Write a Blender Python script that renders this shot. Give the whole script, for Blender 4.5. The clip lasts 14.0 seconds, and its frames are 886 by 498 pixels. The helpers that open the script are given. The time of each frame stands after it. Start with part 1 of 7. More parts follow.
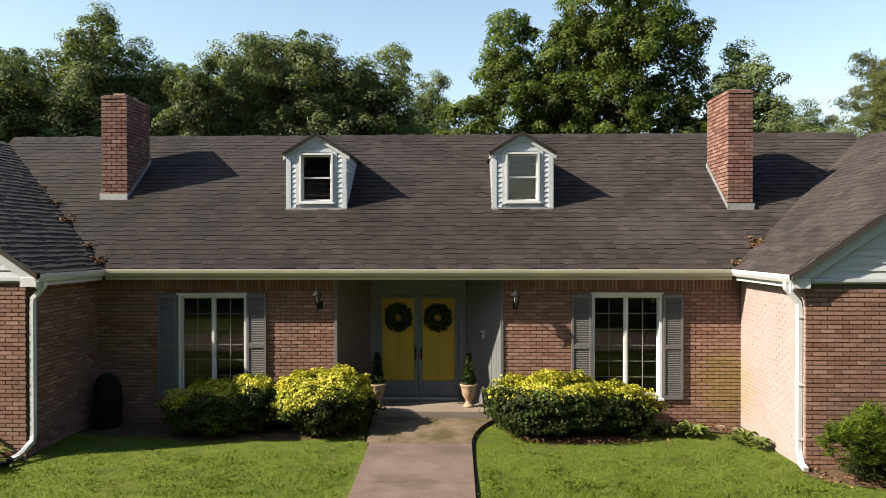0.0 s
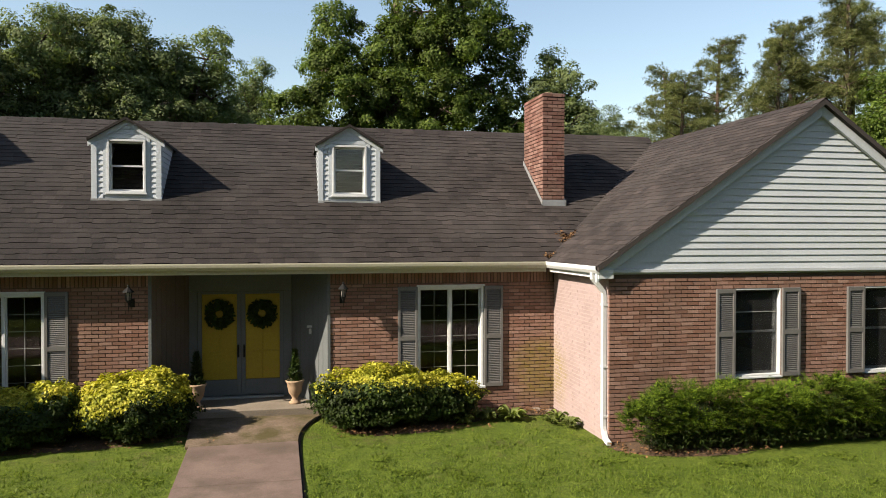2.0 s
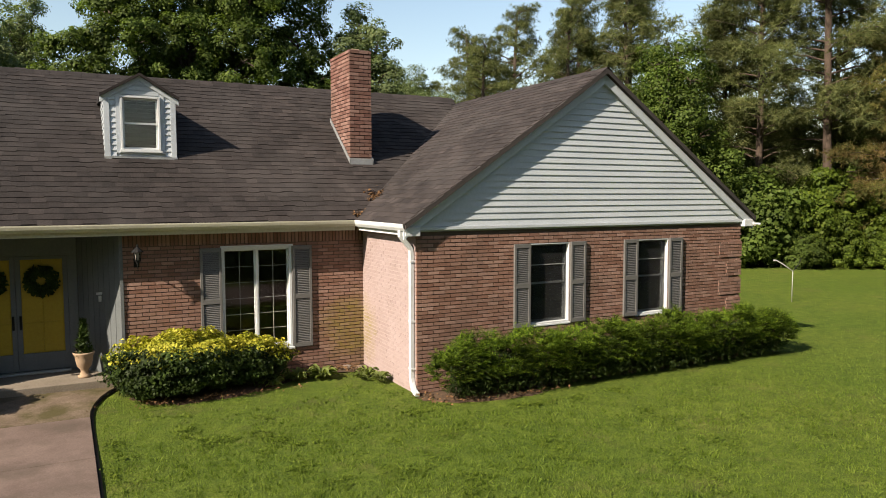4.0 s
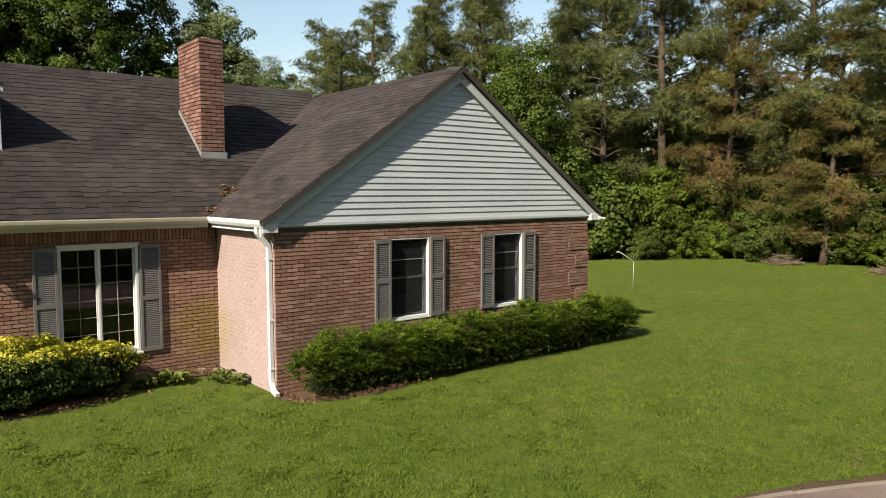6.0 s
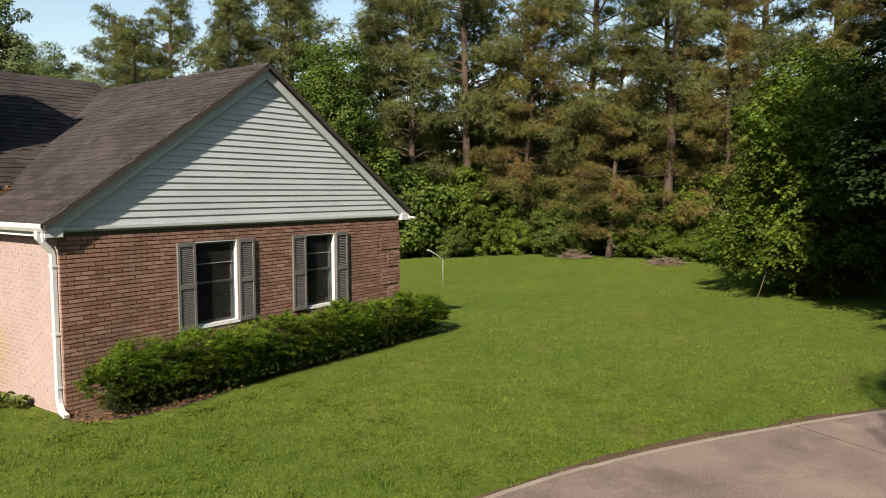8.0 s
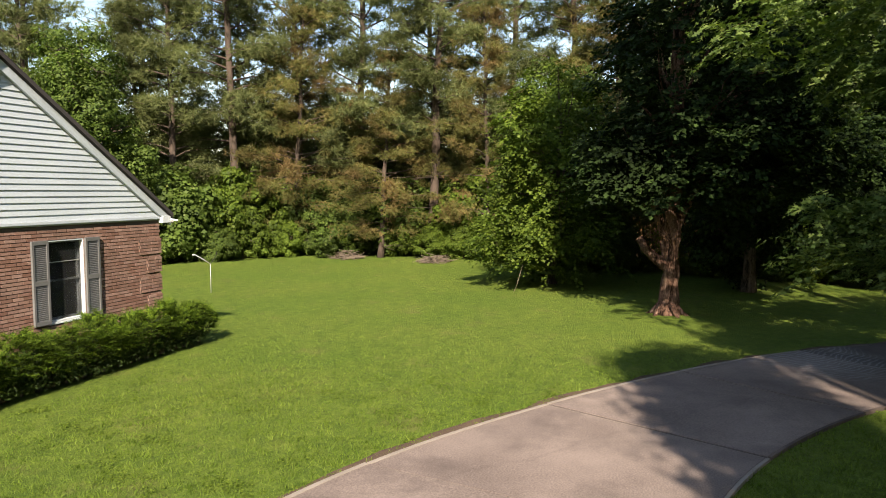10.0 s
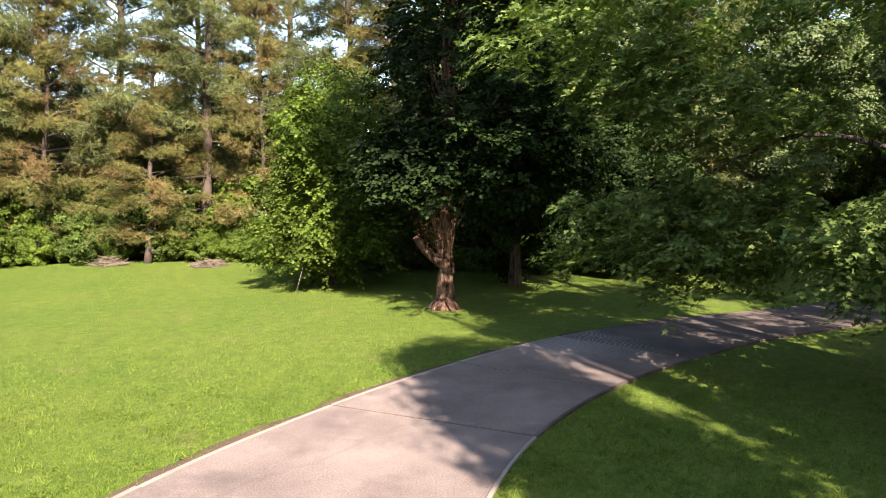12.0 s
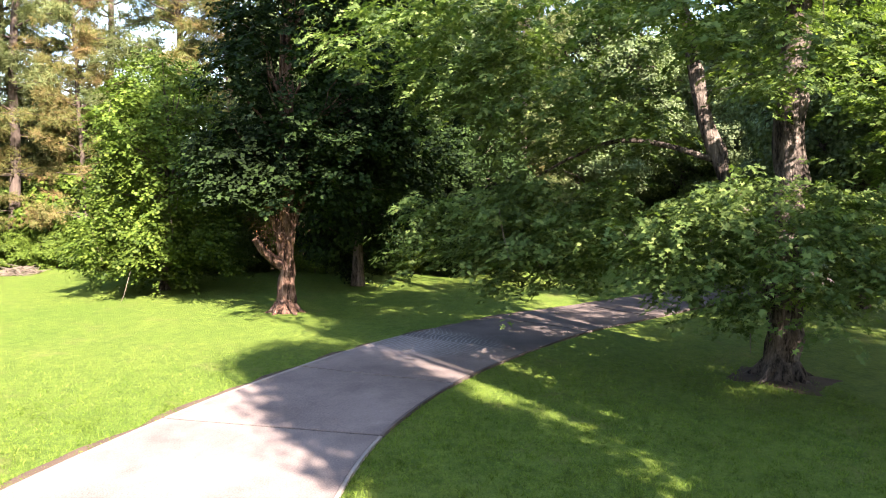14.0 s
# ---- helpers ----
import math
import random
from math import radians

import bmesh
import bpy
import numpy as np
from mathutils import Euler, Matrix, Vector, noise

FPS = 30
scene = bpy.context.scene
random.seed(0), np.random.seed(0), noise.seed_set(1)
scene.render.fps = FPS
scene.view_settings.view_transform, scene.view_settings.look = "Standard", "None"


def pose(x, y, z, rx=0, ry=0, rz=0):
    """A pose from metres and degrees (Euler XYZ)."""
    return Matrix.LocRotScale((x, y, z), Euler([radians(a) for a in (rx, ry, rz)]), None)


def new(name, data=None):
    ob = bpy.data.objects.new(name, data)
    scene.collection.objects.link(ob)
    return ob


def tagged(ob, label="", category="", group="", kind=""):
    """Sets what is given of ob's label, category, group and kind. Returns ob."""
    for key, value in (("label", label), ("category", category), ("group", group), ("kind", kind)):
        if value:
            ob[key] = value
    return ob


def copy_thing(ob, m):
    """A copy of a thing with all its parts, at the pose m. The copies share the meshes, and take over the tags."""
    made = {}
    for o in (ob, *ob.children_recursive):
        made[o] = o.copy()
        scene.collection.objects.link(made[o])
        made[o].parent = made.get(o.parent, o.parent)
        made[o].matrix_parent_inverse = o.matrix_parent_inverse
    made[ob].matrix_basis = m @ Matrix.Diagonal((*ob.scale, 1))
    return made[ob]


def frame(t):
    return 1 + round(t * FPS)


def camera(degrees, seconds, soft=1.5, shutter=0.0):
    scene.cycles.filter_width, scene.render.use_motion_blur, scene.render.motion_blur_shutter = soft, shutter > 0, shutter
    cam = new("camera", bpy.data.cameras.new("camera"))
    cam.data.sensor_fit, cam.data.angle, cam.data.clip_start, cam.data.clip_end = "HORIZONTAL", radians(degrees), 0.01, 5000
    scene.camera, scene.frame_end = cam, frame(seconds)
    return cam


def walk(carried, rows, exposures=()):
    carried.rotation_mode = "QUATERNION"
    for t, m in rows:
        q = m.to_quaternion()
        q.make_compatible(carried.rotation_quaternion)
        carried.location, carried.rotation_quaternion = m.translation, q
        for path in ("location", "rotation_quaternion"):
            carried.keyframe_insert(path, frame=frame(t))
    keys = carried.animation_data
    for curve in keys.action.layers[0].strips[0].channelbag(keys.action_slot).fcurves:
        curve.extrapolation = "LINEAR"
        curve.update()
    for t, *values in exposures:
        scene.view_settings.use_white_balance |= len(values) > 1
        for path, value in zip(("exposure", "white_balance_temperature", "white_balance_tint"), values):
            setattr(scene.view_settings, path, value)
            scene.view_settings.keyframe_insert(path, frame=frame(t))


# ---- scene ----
# ---------------------------------------------------------------- camera
EYE = (0.0, 0.0, 3.3)
cam = camera(63.7, 14.0, soft=1.0)
# seconds, yaw, pitch, roll
WAY = (
    (0.0, 1.72, -0.44, 0.06), (0.5, -3.33, -0.47, 0.10), (1.0, -7.92, -0.47, 0.02), (1.5, -10.43, -0.53, -0.01),
    (2.0, -12.11, -0.96, -0.02), (2.5, -13.59, -1.72, -0.01), (3.0, -15.32, -2.84, 0.00), (3.5, -20.89, -3.71, 0.12),
    (4.0, -27.41, -4.29, 0.09), (4.2, -28.95, -4.40, 0.07), (6.3, -40.65, -4.66, 0.02), (6.5, -42.22, -4.67, 0.02),
    (7.0, -46.43, -4.66, 0.03), (7.2, -47.85, -4.66, 0.03), (9.3, -64.95, -4.59, 0.04), (9.5, -66.96, -4.58, 0.04),
    (10.0, -71.80, -4.57, 0.01), (10.5, -76.13, -4.55, -0.05), (11.0, -80.76, -4.52, -0.03), (11.5, -85.31, -4.51, -0.01),
    (12.0, -89.35, -4.52, 0.00), (12.5, -93.38, -4.48, 0.03), (13.0, -97.29, -4.47, -0.03), (13.5, -100.28, -4.47, -0.06),
    (14.0, -101.99, -4.46, -0.10))
walk(cam, [(t, pose(*EYE, 90 + pitch, roll, yaw)) for t, yaw, pitch, roll in WAY],
     exposures=((0.0, 1.42, 6900, 12), (2.0, 1.20, 6950, 12), (4.0, 1.12, 7000, 12), (7.0, 1.02, 7000, 11), (9.5, 1.40, 6900, 11), (10.5, 1.82, 6800, 13), (12.0, 2.44, 6600, 17), (14.0, 3.22, 6300, 19)))

# ---------------------------------------------------------------- light
SUN_AZ, SUN_EL = radians(17.0), radians(36.0)      # the way the light travels: from -x towards +x, a little into the house
sun_way = Vector((math.cos(SUN_AZ) * math.cos(SUN_EL), math.sin(SUN_AZ) * math.cos(SUN_EL), -math.sin(SUN_EL)))
sun_data = bpy.data.lights.new("sun", "SUN")
sun_data.energy, sun_data.angle, sun_data.color = 5.2, radians(0.53), (1.0, 0.91, 0.78)
sun = new("sun", sun_data)
sun.rotation_mode = "QUATERNION"
sun.rotation_quaternion = sun_way.to_track_quat("-Z", "Y")
world = bpy.data.worlds.new("sky")
scene.world = world
world.use_nodes = True
wn, wl = world.node_tree.nodes, world.node_tree.links
wn.clear()
sky = wn.new("ShaderNodeTexSky")
sky.sky_type, sky.sun_disc = "NISHITA", False
sky.sun_elevation = SUN_EL
sky.sun_rotation = math.atan2(-sun_way.x, -sun_way.y)
sky.air_density, sky.dust_density, sky.ozone_density = 1.3, 0.7, 1.3
back = wn.new("ShaderNodeBackground")
back.inputs["Strength"].default_value = 0.085
wout = wn.new("ShaderNodeOutputWorld")
wl.new(sky.outputs[0], back.inputs["Color"])
wl.new(back.outputs[0], wout.inputs["Surface"])
scene.view_settings.exposure = 0.0


# ---------------------------------------------------------------- mesh helpers
class Shape:
    """Collects vertices and faces of one mesh."""

    def __init__(self):
        self.v, self.f = [], []

    def add(self, verts, faces):
        n = len(self.v)
        self.v += [tuple(p) for p in verts]
        self.f += [tuple(n + i for i in face) for face in faces]
        return self

    def box(self, x0, y0, z0, x1, y1, z1, m=None):
        pts = [(x, y, z) for z in (z0, z1) for y in (y0, y1) for x in (x0, x1)]
        if m is not None:
            pts = [m @ Vector(p) for p in pts]
        return self.add(pts, [(0, 2, 3, 1), (4, 5, 7, 6), (0, 1, 5, 4), (1, 3, 7, 5), (3, 2, 6, 7), (2, 0, 4, 6)])

    def prism(self, pts, way):
        """A flat polygon pushed along way."""
        n, way = len(pts), Vector(way)
        top = [Vector(p) + way for p in pts]
        sides = [(i, (i + 1) % n, n + (i + 1) % n, n + i) for i in range(n)]
        return self.add([*pts, *top], [tuple(reversed(range(n))), tuple(range(n, 2 * n)), *sides])

    def tube(self, pts, radii, n=8, caps=True):
        pts = [Vector(p) for p in pts]
        rings = []
        for i, p in enumerate(pts):
            way = (pts[min(i + 1, len(pts) - 1)] - pts[max(i - 1, 0)]).normalized()
            side = way.orthogonal().normalized() if i == 0 else (side - way * side.dot(way)).normalized()
            other = way.cross(side)
            r = radii[i] if isinstance(radii, (list, tuple)) else radii
            rings.append([p + (side * math.cos(a) + other * math.sin(a)) * r for a in (2 * math.pi * k / n for k in range(n))])
        faces = [(i * n + k, i * n + (k + 1) % n, (i + 1) * n + (k + 1) % n, (i + 1) * n + k)
                 for i in range(len(pts) - 1) for k in range(n)]
        if caps:
            faces += [tuple(reversed(range(n))), tuple((len(pts) - 1) * n + k for k in range(n))]
        return self.add([p for ring in rings for p in ring], faces)

    def lathe(self, profile, n=16, at=(0, 0, 0)):
        verts = [(at[0] + r * math.cos(2 * math.pi * k / n), at[1] + r * math.sin(2 * math.pi * k / n), at[2] + z)
                 for r, z in profile for k in range(n)]
        faces = [(i * n + k, i * n + (k + 1) % n, (i + 1) * n + (k + 1) % n, (i + 1) * n + k)
                 for i in range(len(profile) - 1) for k in range(n)]
        faces += [tuple(reversed(range(n))), tuple((len(profile) - 1) * n + k for k in range(n))]
        return self.add(verts, faces)

    def mesh(self, name, smooth=False):
        me = bpy.data.meshes.new(name)
        me.from_pydata(self.v, [], self.f)
        me.update()
        if smooth:
            me.shade_smooth()
        return me


def flock(name, verts, per, tmpl_faces):
    """A mesh of many alike pieces: verts is (count * per, 3), each piece has the given faces."""
    count = len(verts) // per
    me = bpy.data.meshes.new(name)
    size = len(tmpl_faces[0])
    faces = (np.arange(count)[:, None, None] * per + np.array(tmpl_faces)[None]).reshape(-1, size)
    me.vertices.add(len(verts))
    me.vertices.foreach_set("co", np.asarray(verts, np.float32).ravel())
    me.loops.add(faces.size)
    me.loops.foreach_set("vertex_index", faces.astype(np.int32).ravel())
    me.polygons.add(len(faces))
    me.polygons.foreach_set("loop_start", np.arange(0, faces.size, size, dtype=np.int32))
    me.update(calc_edges=True)
    return me


def thing(name, label, category, group="", kind="", at=(0, 0, 0)):
    ob = new(name)
    ob.location = at
    ob.empty_display_size = 0.2
    return tagged(ob, label, category, group, kind)


def part(name, shape, material, parent, label="", bevel=0.0, smooth=False, at=None):
    me = shape if isinstance(shape, bpy.types.Mesh) else shape.mesh(name, smooth)
    if not me.materials:
        me.materials.append(material)
    ob = new(name, me)
    ob.parent = parent
    if at is not None:
        ob.matrix_basis = at
    if bevel:
        b = ob.modifiers.new("edge", "BEVEL")
        b.width, b.segments, b.limit_method = bevel, 2, "ANGLE"
    return tagged(ob, label) if label else ob


# ---------------------------------------------------------------- materials
def nodes_of(name):
    m = bpy.data.materials.new(name)
    m.use_nodes = True
    n, l = m.node_tree.nodes, m.node_tree.links
    n.clear()
    out = n.new("ShaderNodeOutputMaterial")
    p = n.new("ShaderNodeBsdfPrincipled")
    l.new(p.outputs[0], out.inputs["Surface"])
    return m, n, l, p, out


def noise_of(n, l, scale, detail=4.0, rough=0.55, coords=None, stretch=None):
    geo = n.new("ShaderNodeNewGeometry")
    src = geo.outputs["Position"]
    if coords == "object":
        src = n.new("ShaderNodeTexCoord").outputs["Object"]
    if stretch:
        mp = n.new("ShaderNodeMapping")
        mp.inputs["Scale"].default_value = stretch
        l.new(src, mp.inputs["Vector"])
        src = mp.outputs[0]
    t = n.new("ShaderNodeTexNoise")
    t.inputs["Scale"].default_value, t.inputs["Detail"].default_value, t.inputs["Roughness"].default_value = scale, detail, rough
    l.new(src, t.inputs["Vector"])
    return t.outputs["Fac"]


def ramp_of(n, l, fac, stops):
    r = n.new("ShaderNodeValToRGB")
    e = r.color_ramp.elements
    while len(e) < len(stops):
        e.new(0.5)
    for el, (pos, col) in zip(e, stops):
        el.position = pos
        el.color = (*col, 1) if len(col) == 3 else col
    l.new(fac, r.inputs["Fac"])
    return r.outputs["Color"]


def mix_of(n, l, fac, a, b, mode="MIX"):
    m = n.new("ShaderNodeMix")
    m.data_type, m.blend_type = "RGBA", mode
    for sock, val in ((m.inputs["Factor"], fac), (m.inputs["A"], a), (m.inputs["B"], b)):
        if isinstance(val, (int, float)):
            sock.default_value = val
        elif isinstance(val, tuple):
            sock.default_value = (*val, 1)
        else:
            l.new(val, sock)
    return m.outputs["Result"]


def bump_of(n, l, p, height, strength, distance):
    b = n.new("ShaderNodeBump")
    b.inputs["Strength"].default_value, b.inputs["Distance"].default_value = strength, distance
    l.new(height, b.inputs["Height"])
    l.new(b.outputs[0], p.inputs["Normal"])


def random_of(n, kind):
    if kind == "object":
        return n.new("ShaderNodeObjectInfo").outputs["Random"]
    return n.new("ShaderNodeNewGeometry").outputs["Random Per Island"]


def surface(name, dark, light, rough=0.7, scale=3.0, fine=40.0, bump=0.3, depth=0.004, rand="", spread=None, metal=0.0, stretch=None, stain=None, spec=0.3):
    """Two scales of noise between two colours; rand varies it piece by piece."""
    m, n, l, p, out = nodes_of(name)
    big, small = noise_of(n, l, scale, 5, stretch=stretch), noise_of(n, l, fine, 3, stretch=stretch)
    both = n.new("ShaderNodeMath")
    both.operation = "MULTIPLY_ADD"
    l.new(small, both.inputs[0])
    both.inputs[1].default_value = 0.45
    sc = n.new("ShaderNodeMath")
    sc.operation = "MULTIPLY"
    l.new(big, sc.inputs[0])
    sc.inputs[1].default_value = 0.55
    l.new(sc.outputs[0], both.inputs[2])
    col = ramp_of(n, l, both.outputs[0], [(0.32, dark), (0.68, light)])
    if rand:
        tint = ramp_of(n, l, random_of(n, rand), spread)
        col = mix_of(n, l, 1.0, col, tint, "MULTIPLY")
    if stain:
        colour, s_scale, lo, hi, amount = stain
        f = ramp_of(n, l, noise_of(n, l, s_scale, 6, 0.62), [(lo, (0, 0, 0)), (hi, (amount,) * 3)])
        col = mix_of(n, l, f, col, colour)
    l.new(col, p.inputs["Base Color"])
    p.inputs["Roughness"].default_value, p.inputs["Metallic"].default_value = rough, metal
    p.inputs["Specular IOR Level"].default_value = spec
    if bump:
        bump_of(n, l, p, both.outputs[0], bump, depth)
    return m


def brick_material(name, rand, tones, grain=0.5):
    m, n, l, p, out = nodes_of(name)
    r = random_of(n, rand)
    col = ramp_of(n, l, r, list(zip((0.0, 0.3, 0.6, 0.85, 1.0), tones)))
    soft = noise_of(n, l, 55, 4, 0.6)
    col = mix_of(n, l, grain, col, ramp_of(n, l, soft, [(0.3, (0.55, 0.52, 0.5)), (0.7, (1.25, 1.22, 1.2))]), "MULTIPLY")
    # weathering, and green algae low in the corner beside the wing
    grime = ramp_of(n, l, noise_of(n, l, 1.1, 6, 0.65), [(0.42, (0, 0, 0)), (0.68, (0.6,) * 3)])
    col = mix_of(n, l, mix_of(n, l, 1.0, grime, (2 * grain,) * 3, "MULTIPLY"), col, (0.13, 0.088, 0.068))
    geo = n.new("ShaderNodeNewGeometry")
    gap = n.new("ShaderNodeVectorMath")
    gap.operation = "DISTANCE"
    l.new(geo.outputs["Position"], gap.inputs[0])
    gap.inputs[1].default_value = (4.75, 12.95, 0.75)
    wob = n.new("ShaderNodeMath")
    wob.operation = "MULTIPLY_ADD"
    l.new(noise_of(n, l, 3.0, 5), wob.inputs[0])
    wob.inputs[1].default_value = -0.75
    l.new(gap.outputs["Value"], wob.inputs[2])
    algae = ramp_of(n, l, wob.outputs[0], [(0.0, (0.85,) * 3), (0.40, (0, 0, 0))])
    algae = mix_of(n, l, 1.0, algae, ramp_of(n, l, noise_of(n, l, 9.0, 5, 0.7), [(0.3, (0.15,) * 3), (0.7, (1, 1, 1))]), "MULTIPLY")
    col = mix_of(n, l, algae, col, (0.20, 0.16, 0.035))
    l.new(col, p.inputs["Base Color"])
    p.inputs["Roughness"].default_value = 0.9
    p.inputs["Specular IOR Level"].default_value = 0.15
    bump_of(n, l, p, soft, 0.5, 0.004)
    return m


def leaf_material(name, stops, patch=0.35, glow=0.35, rough=0.6, patch_col=(0.5, 0.5, 0.45), rust=None):
    m, n, l, p, out = nodes_of(name)
    col = ramp_of(n, l, random_of(n, "island"), stops)
    if rust:
        col = mix_of(n, l, ramp_of(n, l, noise_of(n, l, 0.55, 2), [(0.48, (0, 0, 0)), (0.66, (0.7,) * 3)]), col, rust)
    shade = ramp_of(n, l, noise_of(n, l, patch, 3), [(0.35, patch_col), (0.65, (1.15, 1.15, 1.1))])
    col = mix_of(n, l, 1.0, col, shade, "MULTIPLY")
    l.new(col, p.inputs["Base Color"])
    p.inputs["Roughness"].default_value = rough
    p.inputs["Specular IOR Level"].default_value = 0.14
    tr = n.new("ShaderNodeBsdfTranslucent")
    l.new(mix_of(n, l, 1.0, col, (1.3, 1.45, 0.6), "MULTIPLY"), tr.inputs["Color"])
    mx = n.new("ShaderNodeMixShader")
    mx.inputs["Fac"].default_value = glow
    l.new(p.outputs[0], mx.inputs[1])
    l.new(tr.outputs[0], mx.inputs[2])
    l.new(mx.outputs[0], out.inputs["Surface"])
    return m


def lawn_material(name):
    m, n, l, p, out = nodes_of(name)
    fine, mid, wide = noise_of(n, l, 38, 4, 0.7), noise_of(n, l, 2.6, 5, 0.6), noise_of(n, l, 0.22, 4)
    tuft = noise_of(n, l, 9.0, 5, 0.65)
    col = ramp_of(n, l, fine, [(0.25, (0.044, 0.068, 0.008)), (0.5, (0.086, 0.122, 0.016)), (0.75, (0.130, 0.168, 0.030))])
    col = mix_of(n, l, 0.8, col, ramp_of(n, l, mid, [(0.3, (0.66, 0.74, 0.62)), (0.7, (1.24, 1.18, 1.16))]), "MULTIPLY")
    col = mix_of(n, l, 0.8, col, ramp_of(n, l, wide, [(0.35, (0.85, 0.92, 0.8)), (0.7, (1.18, 1.08, 1.15))]), "MULTIPLY")
    col = mix_of(n, l, 0.55, col, ramp_of(n, l, tuft, [(0.34, (0.52, 0.62, 0.5)), (0.52, (1, 1, 1)), (0.68, (1.5, 1.38, 1.4))]), "MULTIPLY")
    dry = ramp_of(n, l, noise_of(n, l, 0.9, 7, 0.7), [(0.56, (0, 0, 0)), (0.74, (0.6,) * 3)])
    col = mix_of(n, l, dry, col, (0.13, 0.115, 0.04))
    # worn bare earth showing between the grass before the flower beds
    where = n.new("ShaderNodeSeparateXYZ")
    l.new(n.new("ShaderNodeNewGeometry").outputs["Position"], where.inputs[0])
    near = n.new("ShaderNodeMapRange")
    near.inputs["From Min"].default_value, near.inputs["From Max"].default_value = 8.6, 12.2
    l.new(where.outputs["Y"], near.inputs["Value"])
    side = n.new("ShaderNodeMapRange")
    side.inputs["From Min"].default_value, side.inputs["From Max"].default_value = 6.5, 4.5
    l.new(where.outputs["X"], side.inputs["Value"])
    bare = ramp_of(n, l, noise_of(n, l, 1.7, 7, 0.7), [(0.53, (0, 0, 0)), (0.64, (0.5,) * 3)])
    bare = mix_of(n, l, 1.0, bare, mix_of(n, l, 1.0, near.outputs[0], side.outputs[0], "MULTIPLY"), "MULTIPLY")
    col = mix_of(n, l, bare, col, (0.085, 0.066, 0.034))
    l.new(col, p.inputs["Base Color"])
    p.inputs["Roughness"].default_value = 0.9
    p.inputs["Specular IOR Level"].default_value = 0.15
    bump_of(n, l, p, fine, 0.9, 0.05)
    return m


def glass_material(name, tint=(1, 1, 1)):
    m, n, l, p, out = nodes_of(name)
    p.inputs["Base Color"].default_value = (*tint, 1)
    p.inputs["Roughness"].default_value = 0.02
    p.inputs["IOR"].default_value = 1.42
    p.inputs["Transmission Weight"].default_value = 1.0
    return m


WALL_TONES = ((0.172, 0.092, 0.068), (0.214, 0.122, 0.092), (0.240, 0.142, 0.110), (0.290, 0.184, 0.148), (0.190, 0.114, 0.090))
# paler copy of the wall brick, standing in for full sun on it
SUN_LIT_TONES = ((0.296, 0.230, 0.224), (0.308, 0.240, 0.233), (0.316, 0.248, 0.241), (0.324, 0.256, 0.249), (0.302, 0.236, 0.230))
STACK_TONES = ((0.110, 0.054, 0.044), (0.150, 0.078, 0.063), (0.182, 0.102, 0.084), (0.232, 0.142, 0.118), (0.120, 0.068, 0.057))
BRICK, BRICK_STUFF = brick_material("brick_clay", "object", WALL_TONES), brick_material("brick_clay_joined", "island", WALL_TONES)
PALE_BRICK, PALE_BRICK_STUFF = brick_material("sunlit_tone_brick", "object", SUN_LIT_TONES, 0.22), brick_material("sunlit_tone_brick_joined", "island", SUN_LIT_TONES, 0.22)
RED_BRICK, RED_BRICK_STUFF = brick_material("red_brick_clay", "object", STACK_TONES), brick_material("red_brick_clay_joined", "island", STACK_TONES)
SUNLIT_MORTAR = surface("sunlit_tone_mortar", (0.287, 0.223, 0.216), (0.326, 0.258, 0.250), 0.95, 2.0, 60, 0.4, 0.003)
JOINT_DIRT = surface("joint_dirt", (0.010, 0.008, 0.006), (0.028, 0.022, 0.016), 0.98, 3.0, 40, 0.3, 0.004)
DARK_MORTAR = surface("dark_mortar", (0.016, 0.011, 0.009), (0.045, 0.030, 0.025), 0.97, 2.0, 60, 0.4, 0.003)
MORTAR = surface("mortar", (0.058, 0.041, 0.032), (0.108, 0.079, 0.062), 0.95, 2.0, 60, 0.4, 0.003)
TAB_TONES = [(0.0, (0.66, 0.65, 0.65)), (0.4, (0.92, 0.92, 0.92)), (0.8, (1.10, 1.10, 1.10)), (1.0, (1.42, 1.42, 1.42))]
SHINGLE = surface("asphalt_shingle", (0.0130, 0.0104, 0.0098), (0.0415, 0.0335, 0.0316), 0.85, 0.9, 34, 1.0, 0.012, "object", TAB_TONES, stain=((0.052, 0.046, 0.044), 0.7, 0.48, 0.70, 0.55), spec=0.16)
SHINGLE_STUFF = surface("asphalt_shingle_joined", (0.0130, 0.0104, 0.0098), (0.0415, 0.0335, 0.0316), 0.85, 0.9, 34, 1.0, 0.012, "island", TAB_TONES, stain=((0.052, 0.046, 0.044), 0.7, 0.48, 0.70, 0.55), spec=0.16)
for granules in (SHINGLE, SHINGLE_STUFF):
    granules.node_tree.nodes["Principled BSDF"].inputs["Diffuse Roughness"].default_value = 1.0
    granules.node_tree.nodes["Principled BSDF"].inputs["Sheen Weight"].default_value = 0.038
DECK = surface("roof_felt", (0.030, 0.026, 0.025), (0.05, 0.042, 0.04), 0.95, 1.0, 50)
POST = surface("weathered_post", (0.20, 0.20, 0.19), (0.30, 0.30, 0.28), 0.6, 4, 30, 0.1, 0.002)
WHITE = surface("white_paint", (0.42, 0.44, 0.45), (0.56, 0.58, 0.585), 0.5, 1.5, 30, 0.15, 0.002, stain=((0.45, 0.44, 0.40), 2.2, 0.55, 0.8, 0.5))
SIDING = surface("pale_blue_vinyl", (0.35, 0.385, 0.415), (0.44, 0.475, 0.505), 0.45, 0.8, 25, 0.12, 0.002, stain=((0.40, 0.44, 0.44), 1.6, 0.55, 0.85, 0.35))
